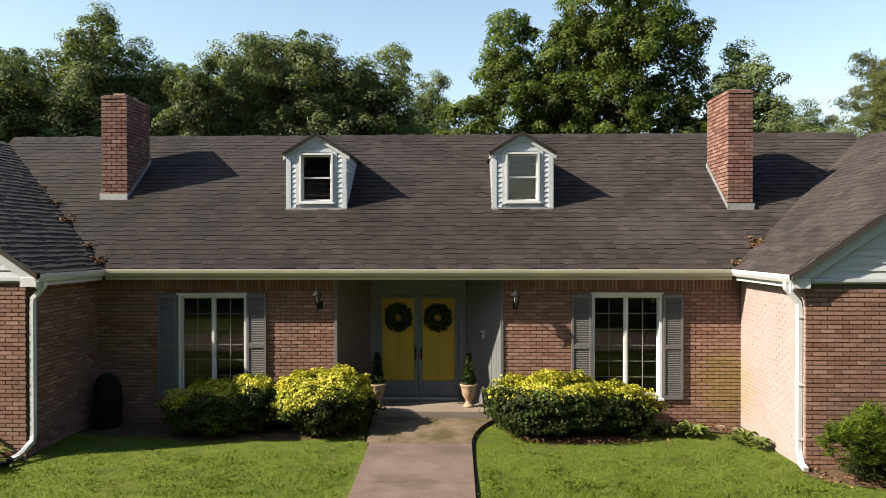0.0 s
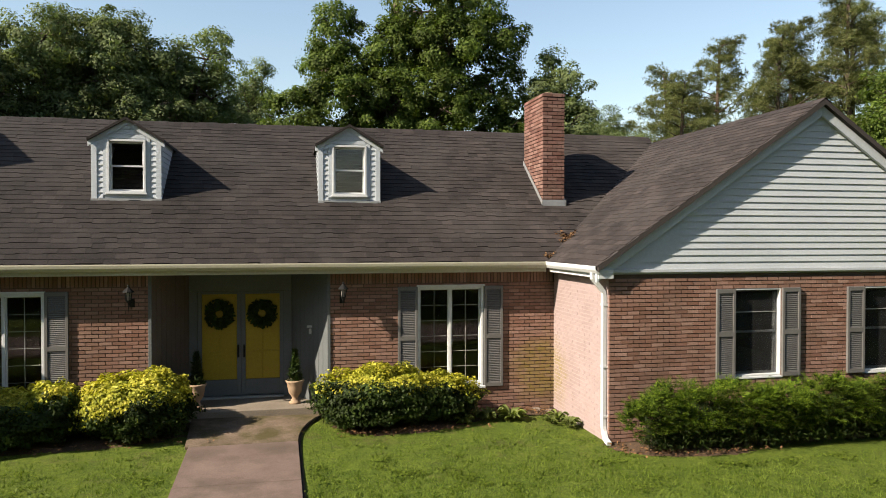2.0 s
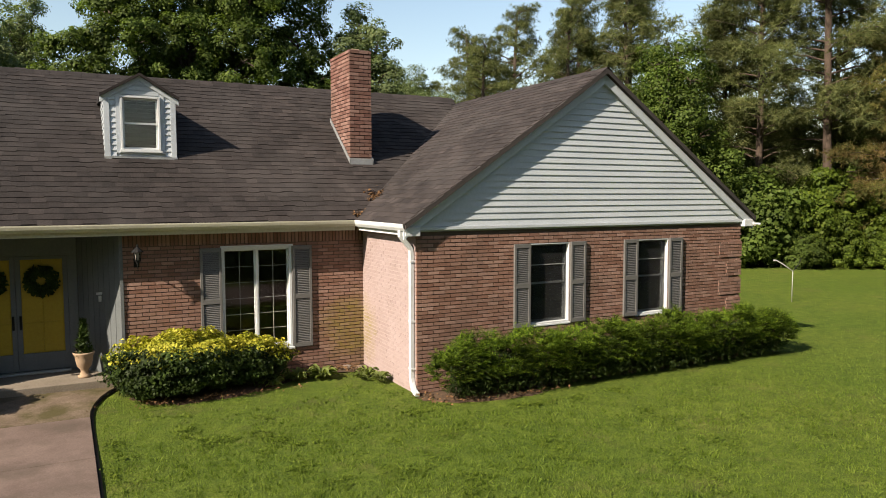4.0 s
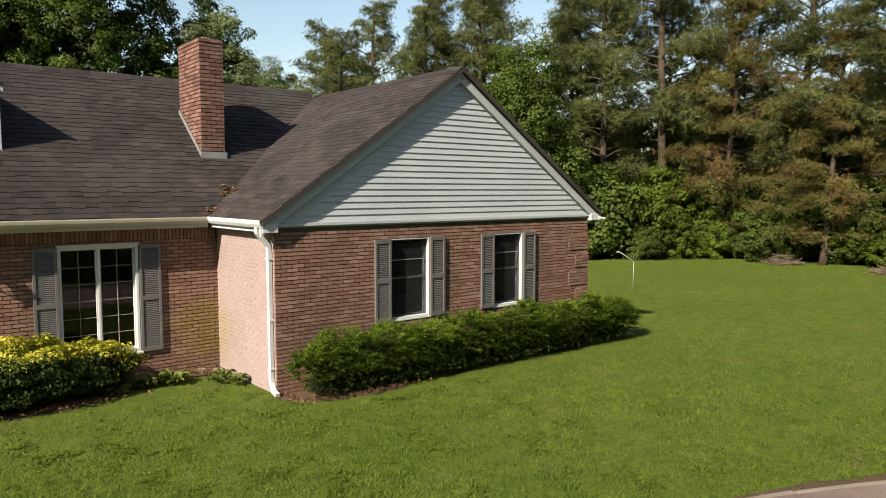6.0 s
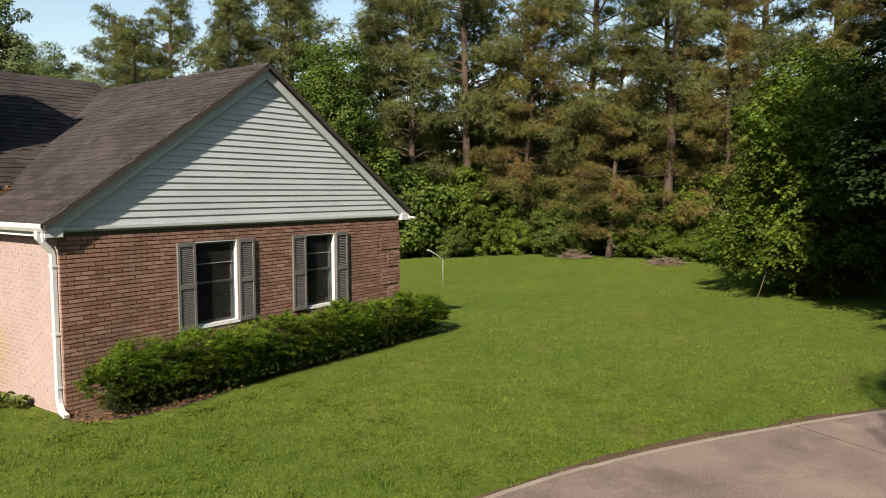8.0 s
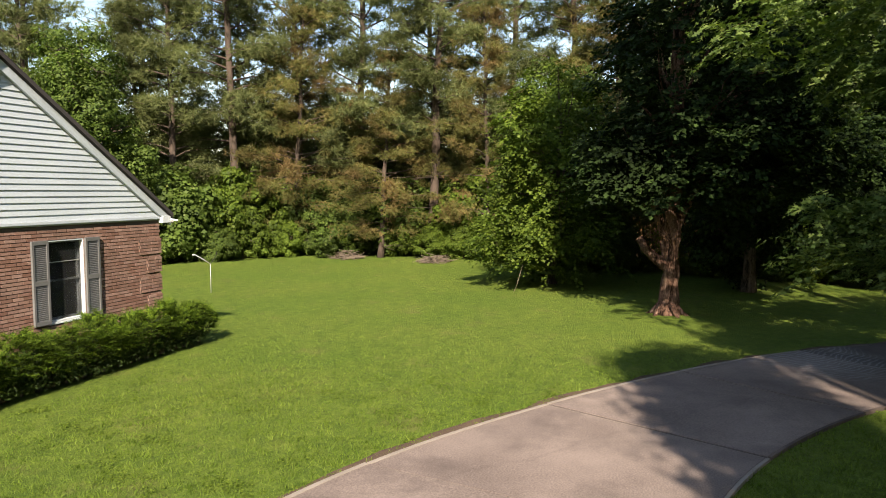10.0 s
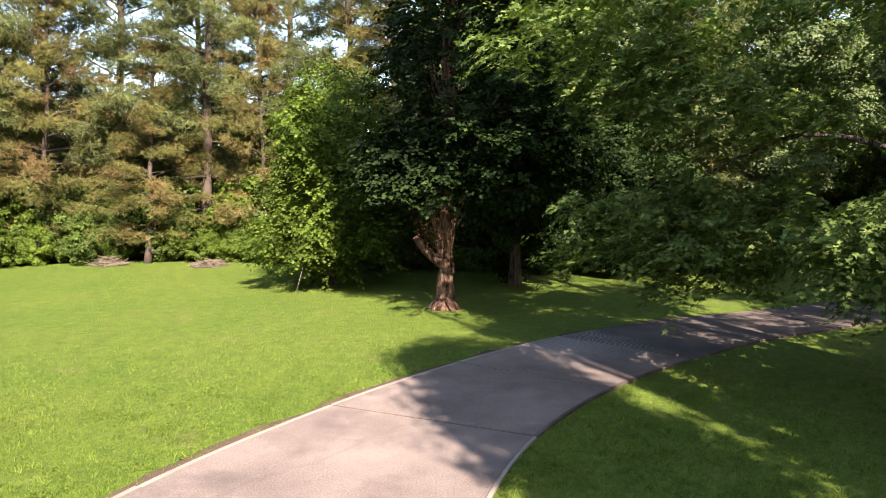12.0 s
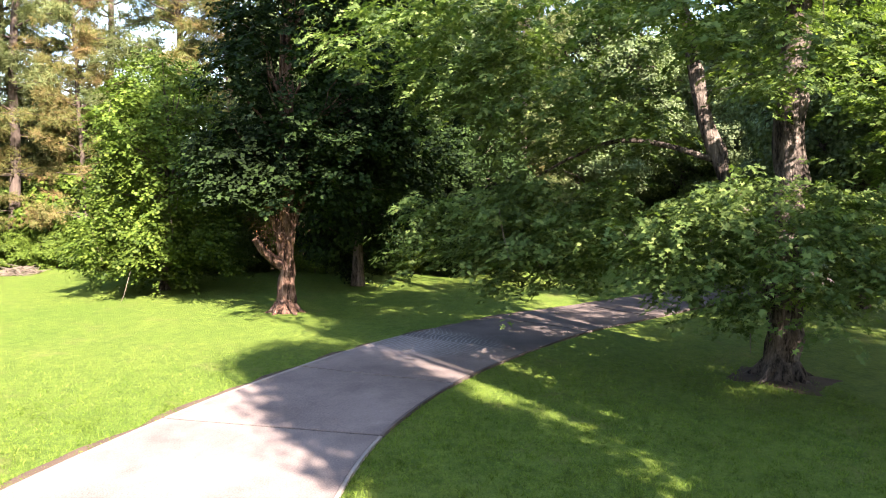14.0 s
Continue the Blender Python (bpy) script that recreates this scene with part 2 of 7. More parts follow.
CREAM = surface("cream_gutter_paint", (0.34, 0.325, 0.25), (0.45, 0.43, 0.34), 0.45, 1.2, 30, 0.1, 0.002, stain=((0.30, 0.28, 0.20), 1.8, 0.55, 0.8, 0.5))
SHUTTER = surface("grey_shutter_paint", (0.090, 0.089, 0.087), (0.130, 0.127, 0.123), 0.55, 2.0, 40, 0.15, 0.002)
TAUPE = surface("taupe_porch_boards", (0.085, 0.066, 0.057), (0.125, 0.098, 0.085), 0.7, 1.5, 30, 0.15, 0.002)
GREY = surface("grey_porch_paint", (0.085, 0.095, 0.098), (0.12, 0.13, 0.132), 0.6, 1.5, 30, 0.15, 0.002)
YELLOW = surface("yellow_door_paint", (0.27, 0.185, 0.013), (0.35, 0.25, 0.021), 0.45, 1.0, 25, 0.1, 0.002)
METAL = surface("grey_flashing", (0.28, 0.29, 0.30), (0.42, 0.43, 0.43), 0.5, 4, 40, 0.3, 0.003, metal=0.6)
BLACK = surface("black_iron", (0.006, 0.006, 0.0065), (0.015, 0.015, 0.015), 0.7, 6, 60, 0.2, 0.002, spec=0.12)
GLASS = glass_material("window_glass")


def screen_material(name):
    """Fine dark mesh that lets a part of the light through, to dim the panes."""
    m, n, l, p, out = nodes_of(name)
    p.inputs["Base Color"].default_value, p.inputs["Roughness"].default_value = (0.005, 0.006, 0.007, 1), 0.8
    clear, both = n.new("ShaderNodeBsdfTransparent"), n.new("ShaderNodeMixShader")
    fac = ramp_of(n, l, noise_of(n, l, 3.0, 3), [(0.3, (0.38,) * 3), (0.7, (0.52,) * 3)])
    l.new(fac, both.inputs["Fac"])
    l.new(clear.outputs[0], both.inputs[1])
    l.new(p.outputs[0], both.inputs[2])
    l.new(both.outputs[0], out.inputs["Surface"])
    return m


SCREEN = screen_material("insect_screen")
FROST = surface("frosted_glass", (0.22, 0.21, 0.19), (0.32, 0.31, 0.28), 0.3, 5, 40, 0.0)
# unseen interior, coloured dark so that the windows look unlit
DARK_ROOM = surface("dark_unseen_room", (0.05, 0.047, 0.042), (0.08, 0.075, 0.068), 0.9, 1.5, 20, 0.0)
DARK_FLOOR = surface("dark_unseen_floor", (0.022, 0.015, 0.011), (0.045, 0.032, 0.024), 0.6, 2.0, 30, 0.1, 0.002)
CONCRETE = surface("drive_concrete", (0.074, 0.055, 0.047), (0.216, 0.168, 0.145), 0.9, 0.6, 45, 0.5, 0.004, stain=((0.062, 0.047, 0.042), 0.9, 0.50, 0.74, 0.7))


def cracked(m):
    """Adds long wandering cracks to a surface's colour."""
    n, l = m.node_tree.nodes, m.node_tree.links
    p = next(x for x in n if x.type == "BSDF_PRINCIPLED")
    col = p.inputs["Base Color"].links[0].from_socket
    geo, wob = n.new("ShaderNodeNewGeometry"), n.new("ShaderNodeTexNoise")
    wob.inputs["Scale"].default_value, wob.inputs["Detail"].default_value = 1.3, 6
    l.new(geo.outputs["Position"], wob.inputs["Vector"])
    bend = mix_of(n, l, 0.35, geo.outputs["Position"], wob.outputs["Color"], "ADD")
    cell = n.new("ShaderNodeTexVoronoi")
    cell.feature = "DISTANCE_TO_EDGE"
    cell.inputs["Scale"].default_value = 0.13
    l.new(bend, cell.inputs["Vector"])
    line = ramp_of(n, l, cell.outputs["Distance"], [(0.0, (0.14,) * 3), (0.0016, (0, 0, 0))])
    l.new(mix_of(n, l, line, col, (0.03, 0.024, 0.02)), p.inputs["Base Color"])


def swirled(m, place, hub, reach):
    """Adds a patch of pale arcs to a surface's colour: arcs about hub, fading out round place."""
    n, l = m.node_tree.nodes, m.node_tree.links
    p = next(x for x in n if x.type == "BSDF_PRINCIPLED")
    col = p.inputs["Base Color"].links[0].from_socket
    geo = n.new("ShaderNodeNewGeometry")
    far = []
    for centre in (place, hub):
        d = n.new("ShaderNodeVectorMath")
        d.operation = "DISTANCE"
        l.new(geo.outputs["Position"], d.inputs[0])
        d.inputs[1].default_value = centre
        far.append(d.outputs["Value"])
    arc = n.new("ShaderNodeMath")
    arc.operation = "SINE"
    turns = n.new("ShaderNodeMath")
    turns.operation = "MULTIPLY_ADD"
    l.new(far[1], turns.inputs[0])
    turns.inputs[1].default_value = 58.0
    wob = n.new("ShaderNodeMath")
    wob.operation = "MULTIPLY"
    l.new(noise_of(n, l, 1.6, 3), wob.inputs[0])
    wob.inputs[1].default_value = 22.0
    l.new(wob.outputs[0], turns.inputs[2])
    l.new(turns.outputs[0], arc.inputs[0])
    lines_fac = ramp_of(n, l, arc.outputs[0], [(0.1, (0.08,) * 3), (0.9, (0.34,) * 3)])
    edge = n.new("ShaderNodeMath")
    edge.operation = "MULTIPLY_ADD"
    l.new(noise_of(n, l, 1.3, 4), edge.inputs[0])
    edge.inputs[1].default_value = -1.4 * reach
    l.new(far[0], edge.inputs[2])
    patch = n.new("ShaderNodeMapRange")
    patch.inputs["From Min"].default_value, patch.inputs["From Max"].default_value = reach * 0.35, -reach * 0.25
    l.new(edge.outputs[0], patch.inputs["Value"])
    l.new(mix_of(n, l, mix_of(n, l, 1.0, lines_fac, patch.outputs[0], "MULTIPLY"), col, (0.42, 0.39, 0.365)), p.inputs["Base Color"])


cracked(CONCRETE)
# far slabs' concrete: blotched, and darkened to paint in the trees' shade
SHADE_TONED = surface("shade_toned_concrete", (0.045, 0.033, 0.028), (0.125, 0.093, 0.077), 0.85, 0.7, 40, 0.6, 0.005, stain=((0.028, 0.021, 0.019), 0.8, 0.45, 0.7, 0.8))
for stone in (CONCRETE, SHADE_TONED):
    swirled(stone, (15.2, -2.9, 0.03), (17.2, -0.6, 0.03), 1.6)
KERB = surface("pale_concrete_edge", (0.145, 0.120, 0.098), (0.235, 0.198, 0.168), 0.9, 1.5, 45, 0.5, 0.004)
PATH = surface("path_concrete", (0.078, 0.054, 0.044), (0.162, 0.117, 0.098), 0.9, 1.3, 60, 0.7, 0.005, stain=((0.060, 0.046, 0.034), 1.4, 0.46, 0.66, 0.65))
DIRTY_PATH = surface("mossy_path_concrete", (0.068, 0.050, 0.034), (0.175, 0.132, 0.098), 0.92, 2.2, 40, 0.6, 0.005, stain=((0.046, 0.042, 0.012), 1.9, 0.44, 0.62, 0.8), spec=0.15)
SLAB = surface("porch_concrete", (0.12, 0.100, 0.076), (0.215, 0.182, 0.145), 0.9, 1.5, 40, 0.5, 0.004)
SOIL = surface("bare_soil", (0.034, 0.021, 0.013), (0.096, 0.061, 0.037), 0.97, 2.5, 50, 0.9, 0.02)
EARTH = surface("dark_root_earth", (0.030, 0.018, 0.011), (0.085, 0.053, 0.033), 0.97, 3.0, 40, 1.0, 0.03)
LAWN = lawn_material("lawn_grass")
def bark_material(name, fissure, ridge, crest):
    """Long furrowed plates: dark fissures between ragged upright ridges, with lighter worn crests."""
    m, n, l, p, out = nodes_of(name)
    plates = noise_of(n, l, 9.0, 6, 0.6, stretch=(1, 1, 0.13))
    flakes = noise_of(n, l, 34.0, 4, 0.6, stretch=(1, 1, 0.35))
    both = mix_of(n, l, 0.35, plates, flakes)
    col = ramp_of(n, l, both, [(0.40, fissure), (0.50, ridge), (0.64, crest)])
    broad = ramp_of(n, l, noise_of(n, l, 1.4, 4), [(0.35, (0.7, 0.68, 0.66)), (0.65, (1.2, 1.2, 1.2))])
    l.new(mix_of(n, l, 0.8, col, broad, "MULTIPLY"), p.inputs["Base Color"])
    p.inputs["Roughness"].default_value, p.inputs["Specular IOR Level"].default_value = 0.95, 0.1
    bump_of(n, l, p, both, 1.0, 0.14)
    return m


BARK = bark_material("bark", (0.016, 0.012, 0.010), (0.085, 0.066, 0.053), (0.165, 0.130, 0.105))
RED_BARK = bark_material("red_peeling_bark", (0.016, 0.009, 0.006), (0.105, 0.058, 0.040), (0.230, 0.150, 0.110))
PINE_BARK = surface("pine_bark", (0.03, 0.021, 0.016), (0.090, 0.064, 0.048), 0.95, 2.0, 18, 1.0, 0.03, stretch=(1, 1, 0.3))
DULL_BLACK = surface("dull_black", (0.006, 0.006, 0.006), (0.016, 0.015, 0.014), 0.95, 4, 30, 0.4, 0.01, spec=0.05)
TERRACOTTA = surface("pale_terracotta", (0.24, 0.16, 0.10), (0.34, 0.245, 0.165), 0.8, 5, 50, 0.3, 0.003)
TWIGS = surface("dead_twigs", (0.060, 0.045, 0.032), (0.15, 0.115, 0.085), 0.95, 3, 30)
DEAD_LEAF = surface("dead_leaves", (0.07, 0.038, 0.018), (0.19, 0.108, 0.050), 0.9, 8, 60, rand="island", spread=[(0, (0.6, 0.6, 0.6)), (1, (1.4, 1.3, 1.2))])
LEAF = leaf_material("maple_leaves", [(0.0, (0.044, 0.070, 0.014)), (0.5, (0.068, 0.104, 0.020)), (0.9, (0.098, 0.138, 0.028)), (1.0, (0.135, 0.168, 0.044))], 0.5)
LEAF_NEAR = leaf_material("near_maple_leaves", [(0.0, (0.046, 0.072, 0.018)), (0.5, (0.086, 0.124, 0.032)), (0.85, (0.130, 0.170, 0.047)), (1.0, (0.182, 0.216, 0.070))], 0.7, 0.42, patch_col=(0.75, 0.77, 0.7))
# near-black leaf tone that paints shade into the old maple and the tree behind
LEAF_SHADE_TONED = leaf_material("shade_toned_leaves", [(0.0, (0.010, 0.019, 0.005)), (0.6, (0.019, 0.036, 0.008)), (1.0, (0.036, 0.062, 0.013))], 0.5, 0.2, 0.85)
LEAF_FAR = leaf_material("woodland_leaves", [(0.0, (0.078, 0.104, 0.046)), (0.6, (0.124, 0.160, 0.072)), (1.0, (0.176, 0.210, 0.098))], 0.3)
LEAF_BRIGHT = leaf_material("vine_leaves", [(0.0, (0.044, 0.072, 0.010)), (0.5, (0.084, 0.126, 0.016)), (1.0, (0.136, 0.178, 0.028))], 0.3, 0.4)
NEEDLE = leaf_material("pine_needles", [(0.0, (0.070, 0.088, 0.032)), (0.6, (0.116, 0.134, 0.050)), (1.0, (0.165, 0.165, 0.070))], 0.25, 0.3)
NEEDLE_BROWN = leaf_material("browning_pine_needles", [(0.0, (0.086, 0.096, 0.030)), (0.5, (0.136, 0.142, 0.042)), (0.8, (0.168, 0.142, 0.049)), (1.0, (0.195, 0.125, 0.054))], 0.45, 0.3, rust=(0.175, 0.100, 0.050))
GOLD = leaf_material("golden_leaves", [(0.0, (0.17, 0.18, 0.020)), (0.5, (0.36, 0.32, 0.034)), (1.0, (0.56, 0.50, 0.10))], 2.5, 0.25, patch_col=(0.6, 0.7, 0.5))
# dark leaf green, deepened to stand in for shade inside shrubs and hedge
GREEN_INNER = leaf_material("dark_and_shade_toned_leaves", [(0.0, (0.012, 0.024, 0.005)), (1.0, (0.038, 0.062, 0.011))], 2.0, 0.15)
YEW = leaf_material("yew_sprays", [(0.0, (0.014, 0.032, 0.003)), (0.45, (0.055, 0.100, 0.007)), (1.0, (0.150, 0.212, 0.018))], 1.5, 0.15, 0.75)
HOSTA = leaf_material("hosta_leaves", [(0.0, (0.07, 0.11, 0.025)), (0.5, (0.13, 0.17, 0.045)), (1.0, (0.30, 0.31, 0.14))], 4, 0.3)
CLOVER = leaf_material("clover_leaves", [(0.0, (0.048, 0.072, 0.008)), (0.6, (0.080, 0.112, 0.012)), (1.0, (0.120, 0.150, 0.024))], 3.0, 0.3, patch_col=(0.85, 0.9, 0.8))
BLADE = leaf_material("grass_blades", [(0.0, (0.050, 0.078, 0.009)), (0.5, (0.088, 0.128, 0.018)), (1.0, (0.145, 0.184, 0.036))], 1.1, 0.3, 0.6, patch_col=(0.80, 0.88, 0.74))


# ---------------------------------------------------------------- ground, drive, path
def rise(x, y):
    """The ground's height: level, with a low bank up to the porch."""
    k = min(max((y - 11.2) / 1.8, 0.0), 1.0)
    return 0.13 * math.exp(-((x + 0.85) / 2.6) ** 2) * k * k * (3 - 2 * k)


def lines(near0, near1, step, far):
    inner = list(np.arange(near0, near1 + 1e-6, step))
    return [-far, -far * 0.4, near0 - 60, near0 - 20, near0 - 6, *inner, near1 + 6, near1 + 20, near1 + 60, far * 0.4, far]


def build_ground():
    xs, ys = lines(-16, 30, 0.5, 900), lines(-16, 14, 0.5, 900)
    s = Shape()
    for y in ys:
        for x in xs:
            near = -16 < x < 30 and -16 < y < 14
            s.v.append((x, y, rise(x, y) + (0.018 * noise.noise((x * 0.7, y * 0.7, 0)) - 0.012 if near else -0.012)))
    w = len(xs)
    s.f = [(j * w + i, j * w + i + 1, (j + 1) * w + i + 1, (j + 1) * w + i) for j in range(len(ys) - 1) for i in range(w - 1)]
    me = s.mesh("ground", True)
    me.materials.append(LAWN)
    tagged(new("ground", me), "mown green lawn with paler and drier patches", "lawn", kind="structure")


build_ground()

# pairs of the drive's edge points at its joints, house side first
STATIONS = [((-12.5, 4.3), (-12.5, 0.4)), ((-9.0, 4.6), (-9.0, 0.5)), ((-5.6, 4.8), (-5.6, 0.5)), ((-2.2, 4.85), (-2.2, 0.45)),
            ((1.2, 4.8), (1.0, 0.4)), ((4.5, 4.42), (4.1, 0.2)), ((7.7, 3.52), (6.9, -0.28)), ((10.81, 1.87), (9.4, -1.17)),
            ((13.58, -0.10), (11.79, -2.72)), ((16.1, -2.45), (13.9, -4.75)), ((18.1, -5.2), (15.75, -6.95)), ((19.7, -8.35), (17.2, -9.45)),
            ((21.2, -11.3), (18.8, -12.1)), ((22.6, -14.2), (20.4, -15.0)), ((24.4, -17.4), (22.1, -18.6)), ((26.6, -20.8), (24.4, -22.2))]


def smooth_line(pts, per):
    """Points of a smooth line through pts, per pieces to a stretch."""
    out = []
    for i in range(len(pts) - 1):
        p0, p1, p2, p3 = (Vector(pts[min(max(k, 0), len(pts) - 1)]) for k in (i - 1, i, i + 1, i + 2))
        for j in range(per):
            t = j / per
            out.append(0.5 * (2 * p1 + (p2 - p0) * t + (2 * p0 - 5 * p1 + 4 * p2 - p3) * t * t + (3 * p1 - p0 - 3 * p2 + p3) * t ** 3))
    return out + [Vector(pts[-1])]


PER = 8
DRIVE_L, DRIVE_R = smooth_line([a for a, b in STATIONS], PER), smooth_line([b for a, b in STATIONS], PER)


def strip(left, right, z0, z1, lip=0.0):
    """A slab between two lines of points."""
    s, n = Shape(), len(left)
    for z in (z1, z0):
        s.v += [(p.x, p.y, z) for p in left] + [(p.x, p.y, z) for p in right]
    for i in range(n - 1):
        s.f.append((i, n + i, n + i + 1, i + 1))
        s.f.append((i, i + 1, 2 * n + i + 1, 2 * n + i))
        s.f.append((n + i + 1, n + i, 3 * n + i, 3 * n + i + 1))
    s.f += [(n, 0, 2 * n, 3 * n), (n - 1, 2 * n - 1, 4 * n - 1, 3 * n - 1)]
    return s


def build_drive():
    drive = thing("driveway", "curving concrete drive of jointed slabs with a pale worn edge", "driveway", kind="structure")
    for i in range(len(STATIONS) - 1):
        a, b = i * PER, (i + 1) * PER + 1
        left, right = [p.copy() for p in DRIVE_L[a:b]], [p.copy() for p in DRIVE_R[a:b]]
        for line in (left, right):
            line[0] += (line[1] - line[0]).normalized() * 0.018
            line[-1] -= (line[-1] - line[-2]).normalized() * 0.018
        across = [(r - l).normalized() for l, r in zip(left, right)]
        inner, outer = [l + a * 0.075 for l, a in zip(left, across)], [r - a * 0.055 for r, a in zip(right, across)]
        drop, worn = 0.006 * ((i * 7) % 3 - 1), SHADE_TONED if i >= 9 else KERB
        part("slab", strip(inner, outer, -0.10, 0.030 + drop), SHADE_TONED if i >= 9 else CONCRETE, drive)
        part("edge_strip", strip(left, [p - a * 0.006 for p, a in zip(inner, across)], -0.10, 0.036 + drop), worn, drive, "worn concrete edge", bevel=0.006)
        part("edge_strip", strip([p + a * 0.006 for p, a in zip(outer, across)], right, -0.10, 0.034 + drop), KERB if i < 7 else SHADE_TONED, drive, "worn concrete edge", bevel=0.006)
    base = strip([p + (q - p).normalized() * 0.04 for p, q in zip(DRIVE_L, DRIVE_R)], [q - (q - p).normalized() * 0.06 for p, q in zip(DRIVE_L, DRIVE_R)], -0.12, 0.017)
    part("joint_bed", base, JOINT_DIRT, drive, "dark earth in the slab joints")
    rnd = random.Random(3)
    outer = [p - (q - p).normalized() * rnd.uniform(0.02, 0.20) for p, q in zip(DRIVE_L, DRIVE_R)]
    part("dirt_verge", strip(outer, DRIVE_L, -0.10, 0.018), SOIL, drive, "thin brown verge of bare earth")


build_drive()


def build_path():
    path = thing("garden_path", "brownish concrete path from the drive to the porch", "path", kind="structure")
    s = Shape()

    def row(left, right):
        n = len(s.v) // 2
        for x, y in (left, right):
            s.v.append((x, y, rise(x, y) + 0.040))
        return n

    def close(rows):
        top = list(s.v)
        k = len(top)
        s.v.extend((x, y, z - 0.12) for x, y, z in top)
        s.f = []
        for i in range(rows - 1):
            a, b, c, d = 2 * i, 2 * i + 1, 2 * i + 3, 2 * i + 2
            s.f += [(a, b, c, d), (a, d, k + d, k + a), (c, b, k + b, k + c)]
        s.f += [(0, k, k + 1, 1), (2 * rows - 2, 2 * rows - 1, k + 2 * rows - 1, k + 2 * rows - 2)]

    for y0, y1 in ((4.86, 7.79), (7.80, 9.72), (9.732, 11.553)):
        s = Shape()
        for k in range(4):
            y = y0 + (y1 - y0) * k / 3
            row((-1.50 - 0.02 * (y - 9), y), (0.15 - 0.012 * (y - 9), y))
        close(4)
        part("slab", s, PATH, path, bevel=0.006)
    s = Shape()
    flare = [(11.565, 0.12), (11.8, 0.13), (12.1, 0.19), (12.4, 0.29), (12.7, 0.44), (12.94, 0.62)]
    for y, xr in flare:
        row((-1.60 - 0.05 * (y - 11.5), y), (xr, y))
    close(len(flare))
    part("slab", s, DIRTY_PATH, path, "dirtier mossy slab before the porch step", bevel=0.006)
    # black strip that stands in for the slim shadow beside the path
    e = Shape()
    line = [(0.20, 6.5), (0.18, 8.0), (0.165, 9.5), (0.145, 11.2), (0.145, 11.6), (0.16, 11.85), (0.225, 12.15), (0.335, 12.45), (0.495, 12.75), (0.64, 12.92)]
    e.tube([(x - 0.008, y, rise(x, y) + 0.016) for x, y in line], 0.009, 6)
    # soil-coloured strip under it, widening that painted shadow line
    gap = Shape()
    for x, y in line:
        gap.v += [(x - 0.03, y, rise(x, y) + 0.003), (x + 0.02, y, rise(x, y) + 0.003)]
    gap.f = [(2 * i, 2 * i + 1, 2 * i + 3, 2 * i + 2) for i in range(len(line) - 1)]
    part("soil_gap", gap, SOIL, path, "narrow soil-coloured strip in the shadow line along the slab")
    tagged(part("lawn_edging", e, BLACK, None, smooth=True), "black strip standing in for the shadow along the garden path", "edging")


build_path()


def bed(name, pts, label, lift=0.02, mat=None):
    """A low ragged patch of bare soil."""
    rnd = random.Random(len(pts) * 7 + int(pts[0][0] * 10))
    cx, cy = sum(p[0] for p in pts) / len(pts), sum(p[1] for p in pts) / len(pts)
    ring = [p for p in smooth_line([*pts, pts[0]], 6)][:-1]
    s = Shape()
    s.v.append((cx, cy, rise(cx, cy) + lift + 0.03))
    n = len(ring)
    for k, drop in ((0.6, 0.02), (1.0, -0.03)):
        for p in ring:
            j = 1 + rnd.uniform(-0.06, 0.06)
            x, y = cx + (p.x - cx) * k * j, cy + (p.y - cy) * k * j
            s.v.append((x, y, rise(x, y) + lift + drop + rnd.uniform(-0.006, 0.006)))
    s.f = [(0, 1 + i, 1 + (i + 1) % n) for i in range(n)]
    s.f += [(1 + i, 1 + n + i, 1 + n + (i + 1) % n, 1 + (i + 1) % n) for i in range(n)]
    me = s.mesh(name, True)
    me.materials.append(mat or SOIL)
    tagged(new(name, me), label, "soil", kind="structure")


bed("flower_bed", [(0.8, 13.0), (0.75, 12.3), (1.3, 11.8), (2.4, 11.85), (3.3, 12.3), (4.2, 12.62), (4.9, 12.5), (4.95, 13.0), (3, 13.05)], "bare brown soil bed under the shrubs by the brick wall")
bed("flower_bed", [(-6.7, 13.0), (-6.7, 12.2), (-5.2, 11.9), (-4, 11.85), (-2.6, 11.9), (-1.75, 12.2), (-1.75, 12.9), (-3, 13.0), (-5, 13.05)], "shaded bare soil bed under the golden shrubs")
bed("bare_earth", [(12.2, -8.4), (11.7, -7.95), (11.2, -7.5), (10.7, -8.0), (9.7, -8.3), (10.3, -9.0), (10.6, -9.7), (11.3, -9.3), (12.3, -9.5), (11.9, -8.9)], "bare brown earth round the maple's roots", -0.004, EARTH)
bed("flower_bed", [(4.9, 10.56), (4.92, 10.25), (5.2, 9.95), (5.75, 9.72), (6.5, 9.62), (7.0, 9.75), (6.4, 10.0), (5.8, 10.55)], "bare soil at the hedge's end by the downspout")

# ---------------------------------------------------------------- the house
HOUSE = thing("house", "single-storey red-brick house with two gabled wings, dark shingle roof and dormers", "house")
COURSE, BRICK_H, BRICK_L, JOINT = 0.0660, 0.0500, 0.199, 0.013
FULL_BRICK = Shape().box(-BRICK_L / 2, 0, -BRICK_H / 2, BRICK_L / 2, 0.035, BRICK_H / 2).mesh("brick")
FULL_BRICK.materials.append(BRICK)
PALE_BRICK_MESH = FULL_BRICK.copy()
PALE_BRICK_MESH.materials[0] = PALE_BRICK
RED_BRICK_MESH = Shape().box(-BRICK_L / 2, 0, -0.030, BRICK_L / 2, 0.035, 0.030).mesh("brick")
RED_BRICK_MESH.materials.append(RED_BRICK)


